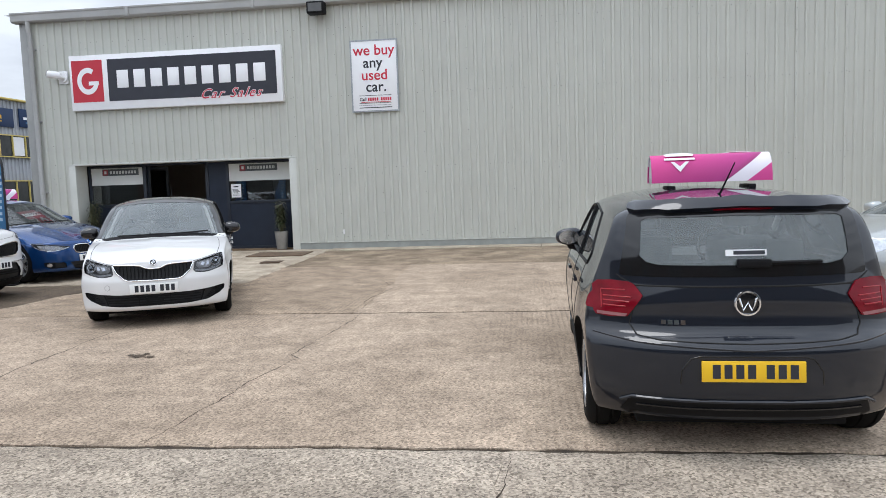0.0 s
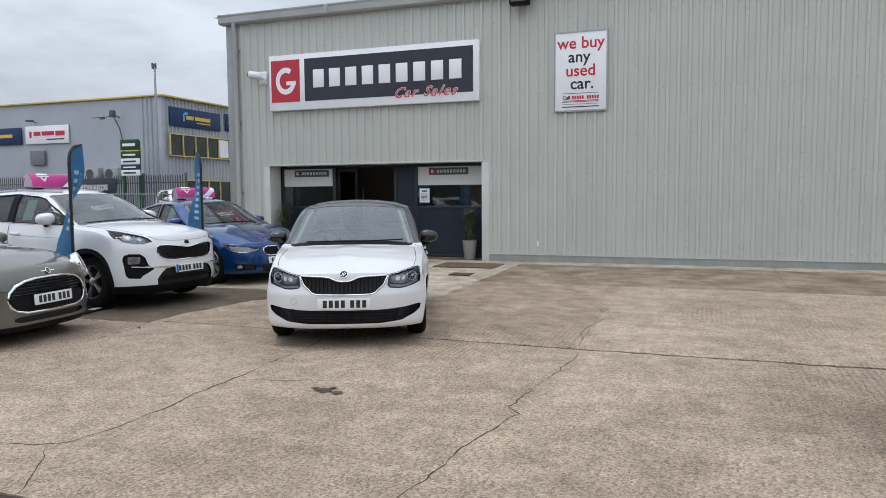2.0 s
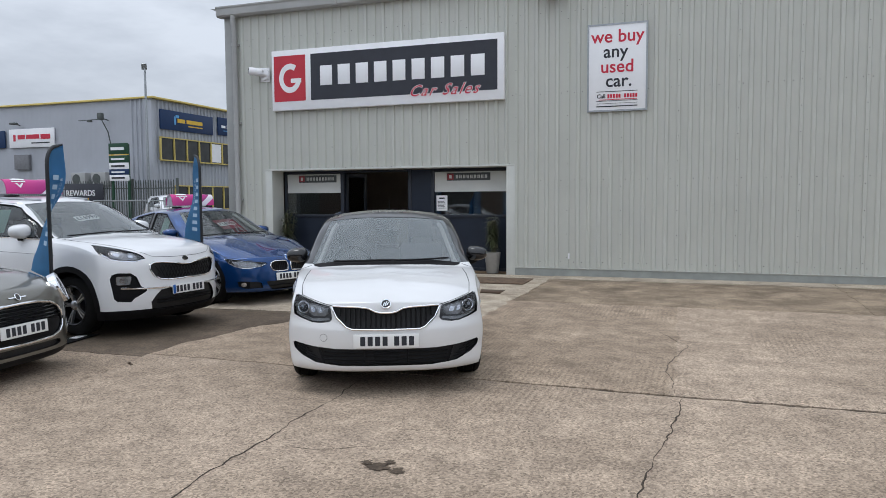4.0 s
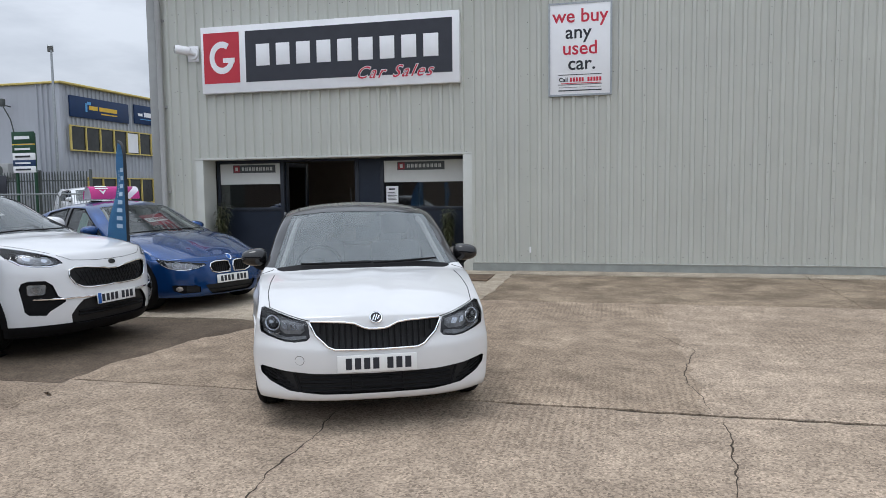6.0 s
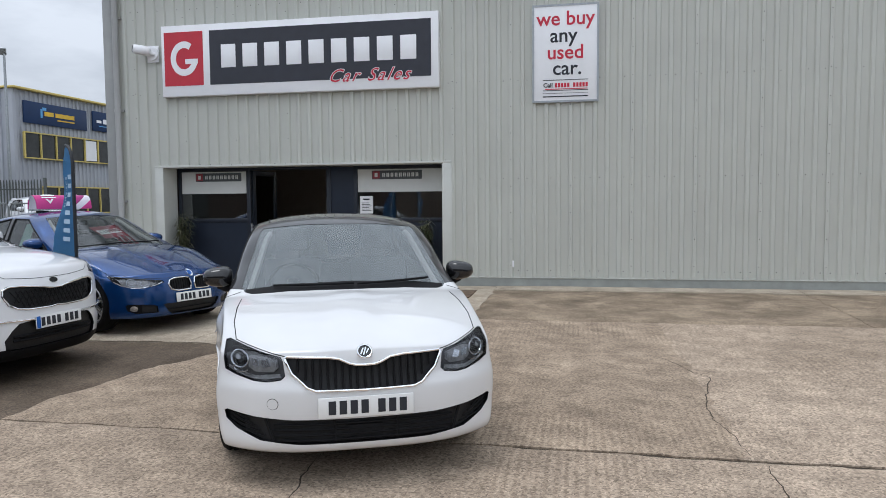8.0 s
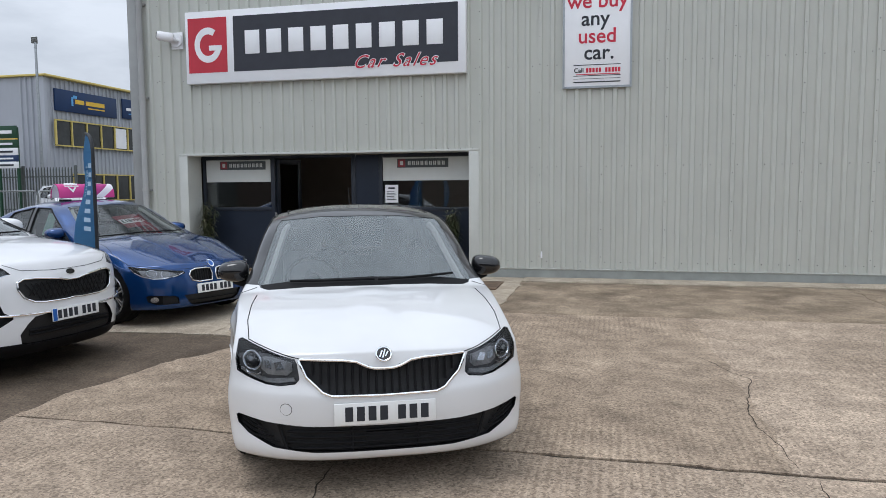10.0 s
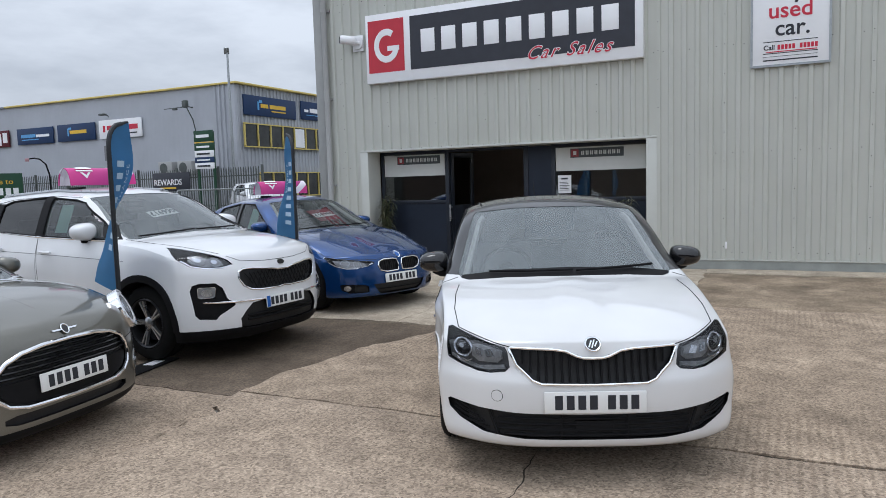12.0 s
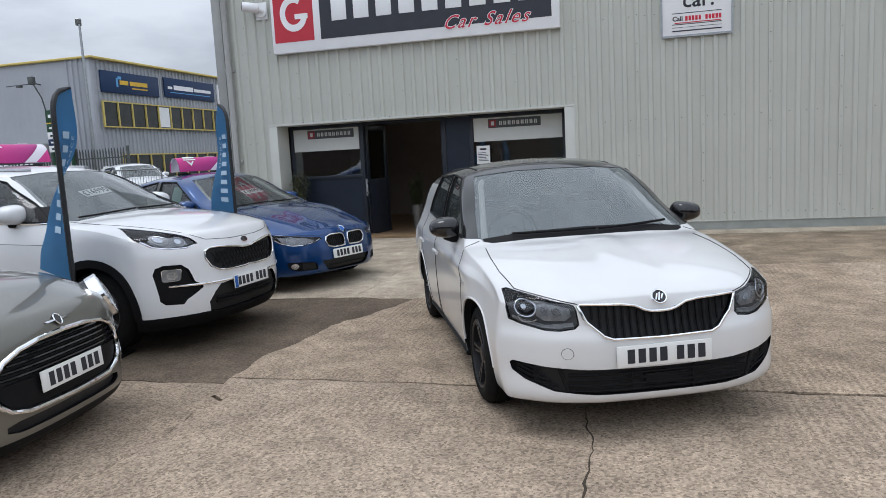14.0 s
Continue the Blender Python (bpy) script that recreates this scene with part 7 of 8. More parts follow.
def black_hatchback(name="car", label="dark grey five-door hatchback seen from behind, with yellow rear plate", m=None, paint=None):
    c = Car(name, label, m, 4.053, 1.751,
            top=[(-2.03, 0.86), (-1.97, 0.98), (-1.88, 1.18), (-1.80, 1.35), (-1.72, 1.405), (-1.2, 1.445), (-0.5, 1.461), (0.0, 1.435), (0.22, 1.375), (0.60, 1.17), (0.92, 0.995), (0.97, 0.962), (1.1, 0.95), (1.5, 0.905), (1.85, 0.84), (2.03, 0.80)],
            side=[(0.16, 0.93), (0.30, 0.965), (0.50, 0.99), (0.66, 1.0), (0.80, 0.985), (0.92, 0.945), (1.00, 0.910), (1.20, 0.83), (1.38, 0.745), (1.46, 0.68)],
            bottom=[(-2.03, 0.205), (-1.7, 0.20), (-1.0, 0.19), (1.0, 0.185), (1.7, 0.18), (2.03, 0.19)],
            front=[(0.17, 0.10), (0.3, 0.02), (0.45, 0.0), (0.6, 0.03), (0.72, 0.08), (0.95, 0.2)],
            rear=[(0.2, 0.10), (0.31, 0.03), (0.36, 0.01), (0.48, 0.0), (0.60, 0.003), (0.645, 0.02), (0.685, 0.10), (0.8, 0.115), (0.93, 0.095), (1.05, 0.05), (1.2, 0.01)],
            sweep_f=0.40, sweep_r=0.30, tail=0.035, mesh=(120, 44, 34, 2), axles=(1.20, -1.365), wheel_r=0.316, cowl=0.94, paint=paint or car_paint("dark_grey_paint", (0.0055, 0.008, 0.0145), 0.3, 0.0, 0.4), crown=0.055)
    c.back_glass = M_HAZED_GLASS
    c.cut(windows=[[(0.72, 0.955), (-0.28, 0.965), (-0.30, 1.345), (0.02, 1.325)], [(-0.37, 0.965), (-1.16, 0.99), (-1.22, 1.06), (-1.02, 1.305), (-0.38, 1.345)]],
          screen=mirrored([(0, 0.978), (0.40, 0.968), (0.64, 0.948), (0.69, 0.952), (0.70, 0.98), (0.555, 1.32), (0.53, 1.345), (0.3, 1.365), (0, 1.37)]),
          back=mirrored([(0, 1.048), (0.44, 1.05), (0.51, 1.065), (0.545, 1.10), (0.53, 1.29), (0.50, 1.305), (0, 1.312)]), hollow=(-1.80, 0.98))
    r = c.root
    # rear end
    c.lay("spoiler", mirrored([(0, 1.342), (0.55, 1.326), (0.585, 1.332), (0.575, 1.352), (0.54, 1.366), (0, 1.388)]), "x-", c.paint, 0.040, 0.05, 0.065)
    c.lay("brake_light", [(0.15, 1.336), (-0.15, 1.336), (-0.15, 1.344), (0.15, 1.344)], "x-", M_RED_LENS, 0.020, 0.05, 0.012)
    # black border of the rear glass
    for sg in (1, -1):
        ring = [(0, 0.985), (0.625, 0.985), (0.648, 0.992), (0.65, 1.01), (0.60, 1.31), (0.585, 1.326), (0, 1.338), (0, 1.312), (0.50, 1.305), (0.53, 1.29), (0.545, 1.10), (0.51, 1.065), (0.44, 1.05), (0, 1.048)]
        c.lay("glass_border", flip(ring, sg), "x-", M_SHINY_BLACK, 0.003, 0.05, 0.006)
    for s in (1, -1):
        poly = [(s * u, v) for u, v in ((0.532, 0.880), (0.540, 0.862), (0.612, 0.760), (0.70, 0.752), (0.775, 0.758), (0.79, 0.78), (0.79, 0.925), (0.765, 0.950), (0.69, 0.958), (0.60, 0.952), (0.575, 0.940))]
        poly = poly if s > 0 else poly[::-1]
        tl = c.lay("tail_lamp", poly, "x-", M_RED_LENS, 0.010, 0.03, label="red tail lamp")
        for z, u0 in ((0.815, 0.62), (0.84, 0.60), (0.865, 0.59)):
            part("light_bar", c.rail([(s * u0, z), (s * 0.735, z)], "x-", 0.0045, 0.010), M_RED_BAR, tl)
        part("light_bar", c.rail([(s * 0.745, 0.80), (s * 0.745, 0.90), (s * 0.62, 0.905)], "x-", 0.0045, 0.010), M_RED_BAR, tl)
        c.lay("reverse_strip", [(s * u, v) for u, v in ((0.622, 0.758), (0.77, 0.762), (0.77, 0.780), (0.61, 0.776))], "x-", M_PINK_LENS, 0.012, 0.03, parent=tl)
        c.lay("tail_lamp_side", [(-1.60, 0.80), (-1.68, 0.79), (-1.735, 0.79), (-1.735, 0.945), (-1.68, 0.945)][:: -1 if s > 0 else 1], "y+" if s > 0 else "y-", M_RED_LENS, 0.006, 0.03)
        part("tailgate_seam", c.seam([(s * u, v) for u, v in ((0.665, 0.99), (0.64, 0.97), (0.60, 0.95), (0.585, 0.80), (0.605, 0.72), (0.57, 0.668), (0.45, 0.652), (0.0, 0.642))], "x-", 0.004), M_SEAM, r)
    part("gate_groove", c.rail([(-0.57, 0.935), (0.57, 0.935)], "x-", 0.006, -0.001), M_SEAM, r)
    c.lay("sticker", [(0.105, 1.098), (-0.105, 1.098), (-0.105, 1.132), (0.105, 1.132)], "x-", M_WHITE, 0.003, 0.05, 0.002, label="small white sticker with a dark bar")
    c.lay("plain_mark", [(0.065, 1.105), (-0.095, 1.105), (-0.095, 1.125), (0.065, 1.125)], "x-", M_DARK_INK, 0.006, 0.05, 0.002)
    part("badge_ring", c.rail([(0.062 * math.cos(2 * math.pi * k / 28), 0.845 + 0.062 * math.sin(2 * math.pi * k / 28)) for k in range(28)], "x-", 0.008, 0.008, True), M_CHROME, r, "round chrome badge ring")
    c.dot(0, 0.845, "x-", 0.052, M_SHINY_BLACK, "badge_field", 0.004)
    part("badge_mark", c.rail([(-0.045, 0.875), (-0.022, 0.81), (0.0, 0.85), (0.022, 0.81), (0.045, 0.875)], "x-", 0.006, 0.008), M_CHROME, r)
    for k in range(4):
        c.lay("plain_mark", [(0.44 - k * 0.033, 0.728), (0.44 - k * 0.033 - 0.024, 0.728), (0.44 - k * 0.033 - 0.024, 0.752), (0.44 - k * 0.033, 0.752)], "x-", M_CHROME, 0.005)
    part("bumper_edge", c.rail([(-0.80, 0.665), (-0.58, 0.640), (0, 0.61), (0.58, 0.640), (0.80, 0.665)], "x-", 0.007, 0.0), c.paint, r)
    part("plate_recess", c.seam([(-0.36, 0.43), (-0.355, 0.50), (-0.31, 0.565), (-0.26, 0.58), (0.26, 0.58), (0.31, 0.565), (0.355, 0.50), (0.36, 0.43)], "x-", 0.004), M_SHINY_BLACK, r)
    c.lay("diffuser", mirrored([(0, 0.19), (0.58, 0.195), (0.66, 0.24), (0.62, 0.315), (0.5, 0.328), (0, 0.33)]), "x-", M_BLACK, 0.004, 0.05, label="black lower bumper insert")
    part("bumper_strip", c.rail([(-0.66, 0.305), (-0.60, 0.335), (0.60, 0.335), (0.66, 0.305)], "x-", 0.010, 0.006), c.paint, r)
    part("bumper_strip", c.rail([(-0.58, 0.29), (0.58, 0.29)], "x-", 0.008, 0.006), M_SHINY_BLACK, r)
    c.plate("x-", 0.505, M_PLATE_Y)
    pts = c.on_body([(0.03, 1.058), (-0.38, 1.06)], "x-", 0.02)
    bm = bmesh.new()
    tube(bm, pts, 0.011, 6)
    box(bm, -0.15, 0.02, -0.02, 0.02, -0.022, 0.022, 0.006, 0, Matrix.Translation(pts[0]) @ Matrix.Rotation(radians(90), 4, "Z"))
    part("rear_wiper", bm, M_BLACK, r)
    bm = bmesh.new()
    tube(bm, [(-1.48, 0.08, 1.40), (-1.56, 0.06, 1.43), (-1.72, 0.02, 1.60)], [0.012, 0.006, 0.003], 6)
    part("aerial", bm, M_BLACK, r)
    # front end
    for s in (1, -1):
        poly = flip([(0.42, 0.62), (0.70, 0.62), (0.82, 0.68), (0.82, 0.78), (0.60, 0.75), (0.43, 0.70)], s)
        c.lay("headlight", poly, "x+", M_REFLECT, 0.004, 0.04)
    c.lay("grille", mirrored([(0, 0.60), (0.40, 0.62), (0.40, 0.70), (0, 0.70)]), "x+", M_MESH, 0.004)
    c.lay("lower_intake", mirrored([(0, 0.26), (0.55, 0.28), (0.6, 0.40), (0, 0.40)]), "x+", M_MESH, 0.004)
    flank(c, [[(0.80, 0.955), (0.86, 0.70), (0.82, 0.30), (0.70, 0.24), (-0.28, 0.24), (-0.32, 0.96)], [(-0.32, 0.96), (-0.33, 0.24), (-0.85, 0.26), (-1.0, 0.55), (-1.10, 0.75), (-1.08, 0.98)], [(1.0, 0.80), (-0.2, 0.82), (-1.7, 0.86)]], [(-0.13, 0.845), (-0.98, 0.865)], (0.85, -1.0, 0.205), M_BLACK, 0.025)
    for s in ("y+", "y-"):
        part("pillar_trim", c.drape([(-0.28, 0.965), (-0.30, 1.34), (-0.38, 1.34), (-0.37, 0.965)], s, 0.003), M_SHINY_BLACK, r)
    c.mirror(0.52, 1.03, c.paint, 0.98)
    c.cabin(0.45, -0.15, -0.95)
    c.wheels(M_ALLOY, 5, "twin", 0.205, 0.68)
    return c


suv_car = white_suv()
saloon_car = blue_saloon()
small_car = grey_small_car()
hatch_car = black_hatchback(m=pose(12.905, -10.461, 0, 0, 0, 88.4))


# ---- signs on the car roofs, price cards, flags ----
def striped_vinyl():
    """Pink vinyl with a pale slanting stripe, edged in plum, towards one end of each face."""
    m, nt, p = nodes_of("striped_vinyl")
    co = nt.nodes.new("ShaderNodeTexCoord")
    sep = nt.nodes.new("ShaderNodeSeparateXYZ")
    nt.links.new(co.outputs["Object"], sep.inputs[0])

    def calc(op, a, b):
        n = nt.nodes.new("ShaderNodeMath")
        n.operation = op
        for i, v in enumerate((a, b)):
            if isinstance(v, (int, float)):
                n.inputs[i].default_value = v
            elif v is not None:
                nt.links.new(v, n.inputs[i])
        return n.outputs[0]

    along = calc("MULTIPLY", sep.outputs["Y"], calc("SIGN", sep.outputs["X"], None))
    slant = calc("SUBTRACT", along, calc("MULTIPLY", sep.outputs["Z"], 1.35))
    r = ramp_of(nt, calc("ADD", slant, 0.5), [(0.0, (0.62, 0.055, 0.26)), (0.47, (0.42, 0.04, 0.22)), (0.52, (0.30, 0.035, 0.16)), (0.525, (0.80, 0.76, 0.82)), (0.66, (0.80, 0.76, 0.82)), (0.665, (0.62, 0.055, 0.26))])
    nt.links.new(r.outputs[0], p.inputs["Base Color"])
    p.inputs["Roughness"].default_value = 0.4
    return m


M_ROOF_VINYL = striped_vinyl()


def roof_sign(c, x, length=0.80, y=0.0):
    """An arched sheet of printed vinyl across the roof, open at its ends."""
    z = c.ray((x, y), "z+")[0].z
    s = thing("roof_sign", "pink arched advertising sign with a white emblem on a car roof", "sign", c.root.matrix_basis @ Matrix.Translation((x, y, z - 0.02)), "signs on the car roofs")

    def at(u, a, r=0.0):
        # u across the car, a from the front foot (0) over the crest to the rear foot (1)
        t = math.pi * a
        return Vector(((0.115 + r) * math.cos(t), u, 0.005 + (0.235 + r) * math.sin(t) ** 0.8))

    n, k = 20, 12
    bm = bmesh.new()
    grid = [[bm.verts.new(at(-length / 2 + length * i / k, 0.04 + 0.92 * j / n)) for j in range(n + 1)] for i in range(k + 1)]
    for i in range(k):
        for j in range(n):
            bm.faces.new((grid[i][j], grid[i + 1][j], grid[i + 1][j + 1], grid[i][j + 1]))
    fix(bm)
    bmesh.ops.solidify(bm, geom=bm.faces[:], thickness=0.008)
    part("arch", bm, M_ROOF_VINYL, s)
    for sgn in (-1, 1):
        bm = bmesh.new()
        pts = [at(sgn * (length / 2 - 0.01), 0.04 + 0.92 * j / 16, -0.012) for j in range(17)]
        f = bm.faces.new([bm.verts.new(p) for p in pts])
        bmesh.ops.solidify(bm, geom=[f], thickness=0.006)
        part("end_panel", bm, M_PINK_PALE, s)
    # emblem: a plain shield under a rounded bar, on both faces
    for face in (0.30, 0.70):
        bm = bmesh.new()
        sg = 1 if face < 0.5 else -1

        def pt(u, v):
            return at(sg * (-length * 0.26 + u), face + v * sg, 0.009)

        for poly in ([(-0.09, 0.05), (0.09, 0.05), (0.10, 0.10), (0.05, 0.15), (-0.05, 0.15), (-0.10, 0.10)], [(-0.06, -0.05), (0.0, -0.17), (0.06, -0.05), (0.035, -0.05), (0.0, -0.11), (-0.035, -0.05)], [(-0.10, -0.02), (0.10, -0.02), (0.10, 0.015), (-0.10, 0.015)]):
            bm.faces.new([bm.verts.new(pt(u, v)) for u, v in poly])
        fix(bm)
        bmesh.ops.solidify(bm, geom=bm.faces[:], thickness=0.003)
        part("emblem", bm, M_WHITE, s)
    for u in (-0.26, 0.26):
        part("magnet_foot", bbox(-0.12, 0.12, u - 0.025, u + 0.025, 0.0, 0.028, 0.006), M_BLACK, s)


def price_card(c, y, z, text, wide=0.40, red=True, lean=0.0):
    hit, n, _ = c.ray((y, z), "x+")
    zax = n
    xax = Vector((0, 1, 0))
    xax = (xax - zax * xax.dot(zax)).normalized()
    yax = zax.cross(xax)
    m = Matrix.Translation(hit - n * 0.03) @ Matrix((xax, yax, zax)).transposed().to_4x4() @ Matrix.Rotation(radians(lean), 4, "Z")
    s = thing("price_card", "dark red price card with white figures behind a windscreen", "price card", c.root.matrix_basis @ m, "price cards")
    if red:
        part("card", bbox(-wide * 0.55, wide * 0.55, -0.16, 0.16, -0.004, 0.0, 0.001), plain("card_red", (0.20, 0.02, 0.035), 0.5), s)
    part("strip", bbox(-wide / 2, wide / 2, -0.055, 0.055, 0.001, 0.004), M_PLATE_W, s)
    part("lettering", turned(letters(text, 0.30 * wide, 0.002, 0, 1.05, 0.002), Matrix.Translation((0, -0.002, 0.006))), M_DARK_INK, s)


def side_sheet(c, x, z, axis):
    hit, n, _ = c.ray((x, z), axis)
    sgn = 1 if axis == "y+" else -1
    s = thing("price_sheet", "pale green information sheet inside a side window", "sheet", c.root.matrix_basis, "sheets in the car windows")
    up = (c.ray((x, z + 0.1), axis)[0] - c.ray((x, z - 0.1), axis)[0]).normalized()
    bm = bmesh.new()
    o = hit - n * 0.03
    xx = Vector((1, 0, 0))
    f = bm.faces.new([bm.verts.new(o + xx * a + up * b) for a, b in ((-0.10, -0.15), (0.10, -0.15), (0.10, 0.15), (-0.10, 0.15))])
    bmesh.ops.solidify(bm, geom=[f], thickness=0.003)
    part("paper", bm, plain("mint_paper", (0.42, 0.62, 0.55), 0.7, 0, 0.06, 8), s)


roof_sign(suv_car, -0.50, 0.82)
roof_sign(saloon_car, -0.40)
roof_sign(hatch_car, -0.72, 0.78, -0.05)
price_card(suv_car, -0.06, 1.37, "£16990", 0.36, False, 8)
price_card(saloon_car, 0.07, 1.17, "£18990", 0.36, True, 10)
price_card(small_car, 0.04, 1.14, "£17190", 0.31, False, 6)
side_sheet(suv_car, 0.02, 1.33, "y-")
side_sheet(saloon_car, 0.05, 1.13, "y-")

M_FLAG = plain("flag_blue", (0.085, 0.24, 0.43), 0.75, 0, 0.10, 3, 0.2, 40)
M_FLAG_INK = plain("flag_ink", (0.42, 0.56, 0.68), 0.75, 0, 0.10, 3)
M_POLE = plain("flag_pole", (0.02, 0.022, 0.025), 0.5, 0, 0.1, 10)


def feather_flag(x, y, heading, twist, tall, seed, wave=0.05, base_dir=0.0, wide=0.46, taper=0.35):
    """A curved-top banner on a pole over a drive-on base; heading in degrees is where the cloth points at the top, twist how much it turns towards the foot."""
    s = thing("feather_flag", "blue feather flag on a curved black pole and flat base", "flag", Matrix.Translation((x, y, gz(y))), "flags between the cars")
    low = 0.72

    def edge(v):
        # the pole side, bending over at the top
        b = max(0.0, (v - 0.80) / 0.20)
        return 0.20 * b ** 2, low + (tall - low) * (v - 0.06 * b ** 3)

    def cloth(u, v):
        ang = radians(heading + twist * (1 - v) ** 1.5)
        px, pz = edge(v)
        w = wide * (0.80 + 0.20 * smooth01(0.0, 0.15, v)) * (1 - taper * max(0.0, v - 0.55) / 0.45)
        w = max(0.02, w - max(0.0, px))
        rr = px + u * w
        sway = wave * u * math.sin(5.0 * v + seed) + 0.02 * u * math.sin(13 * v + 2 * u + seed)
        drop = 0.10 * u * (1 - v) ** 5
        return Vector((rr * math.cos(ang) - sway * math.sin(ang), rr * math.sin(ang) + sway * math.cos(ang), pz + drop + (0.02 * u if v > 0.9 else 0)))

    nu, nv = 10, 60
    bm = bmesh.new()
    g = [[bm.verts.new(cloth(i / nu, j / nv)) for i in range(nu + 1)] for j in range(nv + 1)]
    for j in range(nv):
        for i in range(nu):
            bm.faces.new((g[j][i], g[j][i + 1], g[j + 1][i + 1], g[j + 1][i]))
    bmesh.ops.solidify(bm, geom=bm.faces[:], thickness=0.004)
    part("banner", fix(bm), M_FLAG, s)
    bm = bmesh.new()
    pts = [(0, 0, 0.03), (0, 0, low)] + [cloth(0.0, k / 24) for k in range(1, 25)] + [cloth(q, 1.0) for q in (0.3, 0.6, 0.95)]
    tube(bm, pts, [0.016, 0.014] + [0.020] * 24 + [0.014, 0.012, 0.009], 8)
    part("pole", bm, M_POLE, s)
    bm = bmesh.new()
    tube(bm, [(0, 0, 0.02), (0, 0, 0.20)], 0.020, 10)
    part("socket", bm, M_POLE, s)
    bm = bmesh.new()
    tube(bm, [(0, 0, 0.21), (0, 0, 0.34)], 0.013, 10)
    part("spigot", bm, M_ALLOY, s)
    m = Matrix.Rotation(radians(base_dir), 4, "Z")
    part("ground_base", turned(bbox(-0.12, 0.62, -0.11, 0.11, 0.004, 0.018, 0.004), m), M_BLACK, s)
    part("tread_strip", turned(bbox(0.30, 0.48, -0.05, 0.05, 0.0185, 0.022), m), M_WHITE, s)
    # lettering runs up the cloth
    for side in (1, -1):
        def lay_on(src, u0, v0, flip_u):
            for vt in src.verts:
                a, b = vt.co.x, vt.co.y
                v = v0 + a / (tall - low)
                u = u0 - b / wide
                p = cloth(u, v)
                du = cloth(u + 0.02, v) - cloth(u - 0.02, v)
                dv = cloth(u, v + 0.02) - cloth(u, v - 0.02)
                n = du.cross(dv).normalized()
                vt.co = p + n * side * (0.006 + (0.001 if vt.co.z > 0 else 0.0))
            return src

        txt = letters("FINANCE", 0.068, 0.002, 0, 1.4)
        part("lettering", lay_on(txt, 0.74, 0.60, False), M_FLAG_INK, s)
        for k in range(8):
            x0 = -0.42 + k * 0.105
            bars = bmesh.new()
            for q in range(4):
                box(bars, x0, x0 + 0.052, -0.056 + q * 0.028, -0.056 + q * 0.028 + 0.028, 0, 0.002)
            part("plain_mark", lay_on(bars, 0.42, 0.50, False), M_FLAG_INK, s)
    return s


feather_flag(3.15, -7.87, 106, 64, 2.28, 0.4, 0.05, 100, 0.40)
feather_flag(2.85, -4.94, 144, 32, 2.32, 1.9, 0.03, 100, 0.36)
feather_flag(3.29, -10.16, 58, 14, 2.42, 3.1, 0.08, 45, 0.40, -0.10)


# ---- beyond the yard ----
RISE = 0.30
M_CP = plain("far_cladding", (0.415, 0.430, 0.466), 0.5, 0.0, 0.06, 0.5)
M_YELLOW = plain("yellow_trim", (0.66, 0.52, 0.16), 0.5, 0, 0.08, 2)
M_SIGN_NAVY = plain("sign_navy", (0.012, 0.035, 0.10), 0.5, 0, 0.1, 2)
M_GOLD = plain("gold_ink", (0.75, 0.48, 0.05), 0.5)
M_SKY_INK = plain("light_blue_ink", (0.12, 0.35, 0.65), 0.5)
M_GREEN = plain("dark_green", (0.015, 0.06, 0.03), 0.55, 0, 0.12, 1.5)
M_MAROON = plain("maroon", (0.10, 0.012, 0.02), 0.5)
M_FAR_GLASS = plain("far_window", (0.03, 0.032, 0.03), 0.12, 0, 0.5, 1.2)
M_FENCE = plain("fence_grey", (0.10, 0.11, 0.105), 0.6, 0.3, 0.2, 4)
M_ORANGE = plain("orange_post", (0.55, 0.22, 0.03), 0.6, 0, 0.15, 5)


def embankment():
    bm = bmesh.new()
    xs = [-900, -100, -12, -6.0, -5.2, -4.4, -3.6, -3.0]
    ys = [-900, -60, -20, -8, 0, 8, 20, 60, 900]
    g = [[bm.verts.new((x, y, (gz(y) - 0.036) + (RISE + 0.002) * smooth01(-3.0, -6.0, x))) for x in xs] for y in ys]
    for j in range(len(ys) - 1):
        for i in range(len(xs) - 1):
            bm.faces.new((g[j][i], g[j][i + 1], g[j + 1][i + 1], g[j + 1][i]))
    tagged(new("road", mesh_of("road", bm, M_GROUND)), "grey estate road rising beside the yard", "road", kind="structure")


embankment()


def far_sign(parent, x0, x1, z0, z1, y, mat, marks, ink, axis="y"):
    """A flat sign board; its unreadable wording is plain bars."""
    def put(a0, a1, d0, d1, b0, b1, bev=0.0):
        return bbox(a0, a1, y - d1, y - d0, b0, b1, bev) if axis == "y" else bbox(y + d0, y + d1, a0, a1, b0, b1, bev)

    b = part("sign_board", put(x0, x1, 0.02, 0.10, z0, z1, 0.01), mat, parent)
    w, h = x1 - x0, z1 - z0
    for (u0, u1, v0, v1), m in zip(marks, ink):
        part("plain_mark", put(x0 + u0 * w, x0 + u1 * w, 0.101, 0.115, z0 + v0 * h, z0 + v1 * h), m, b)


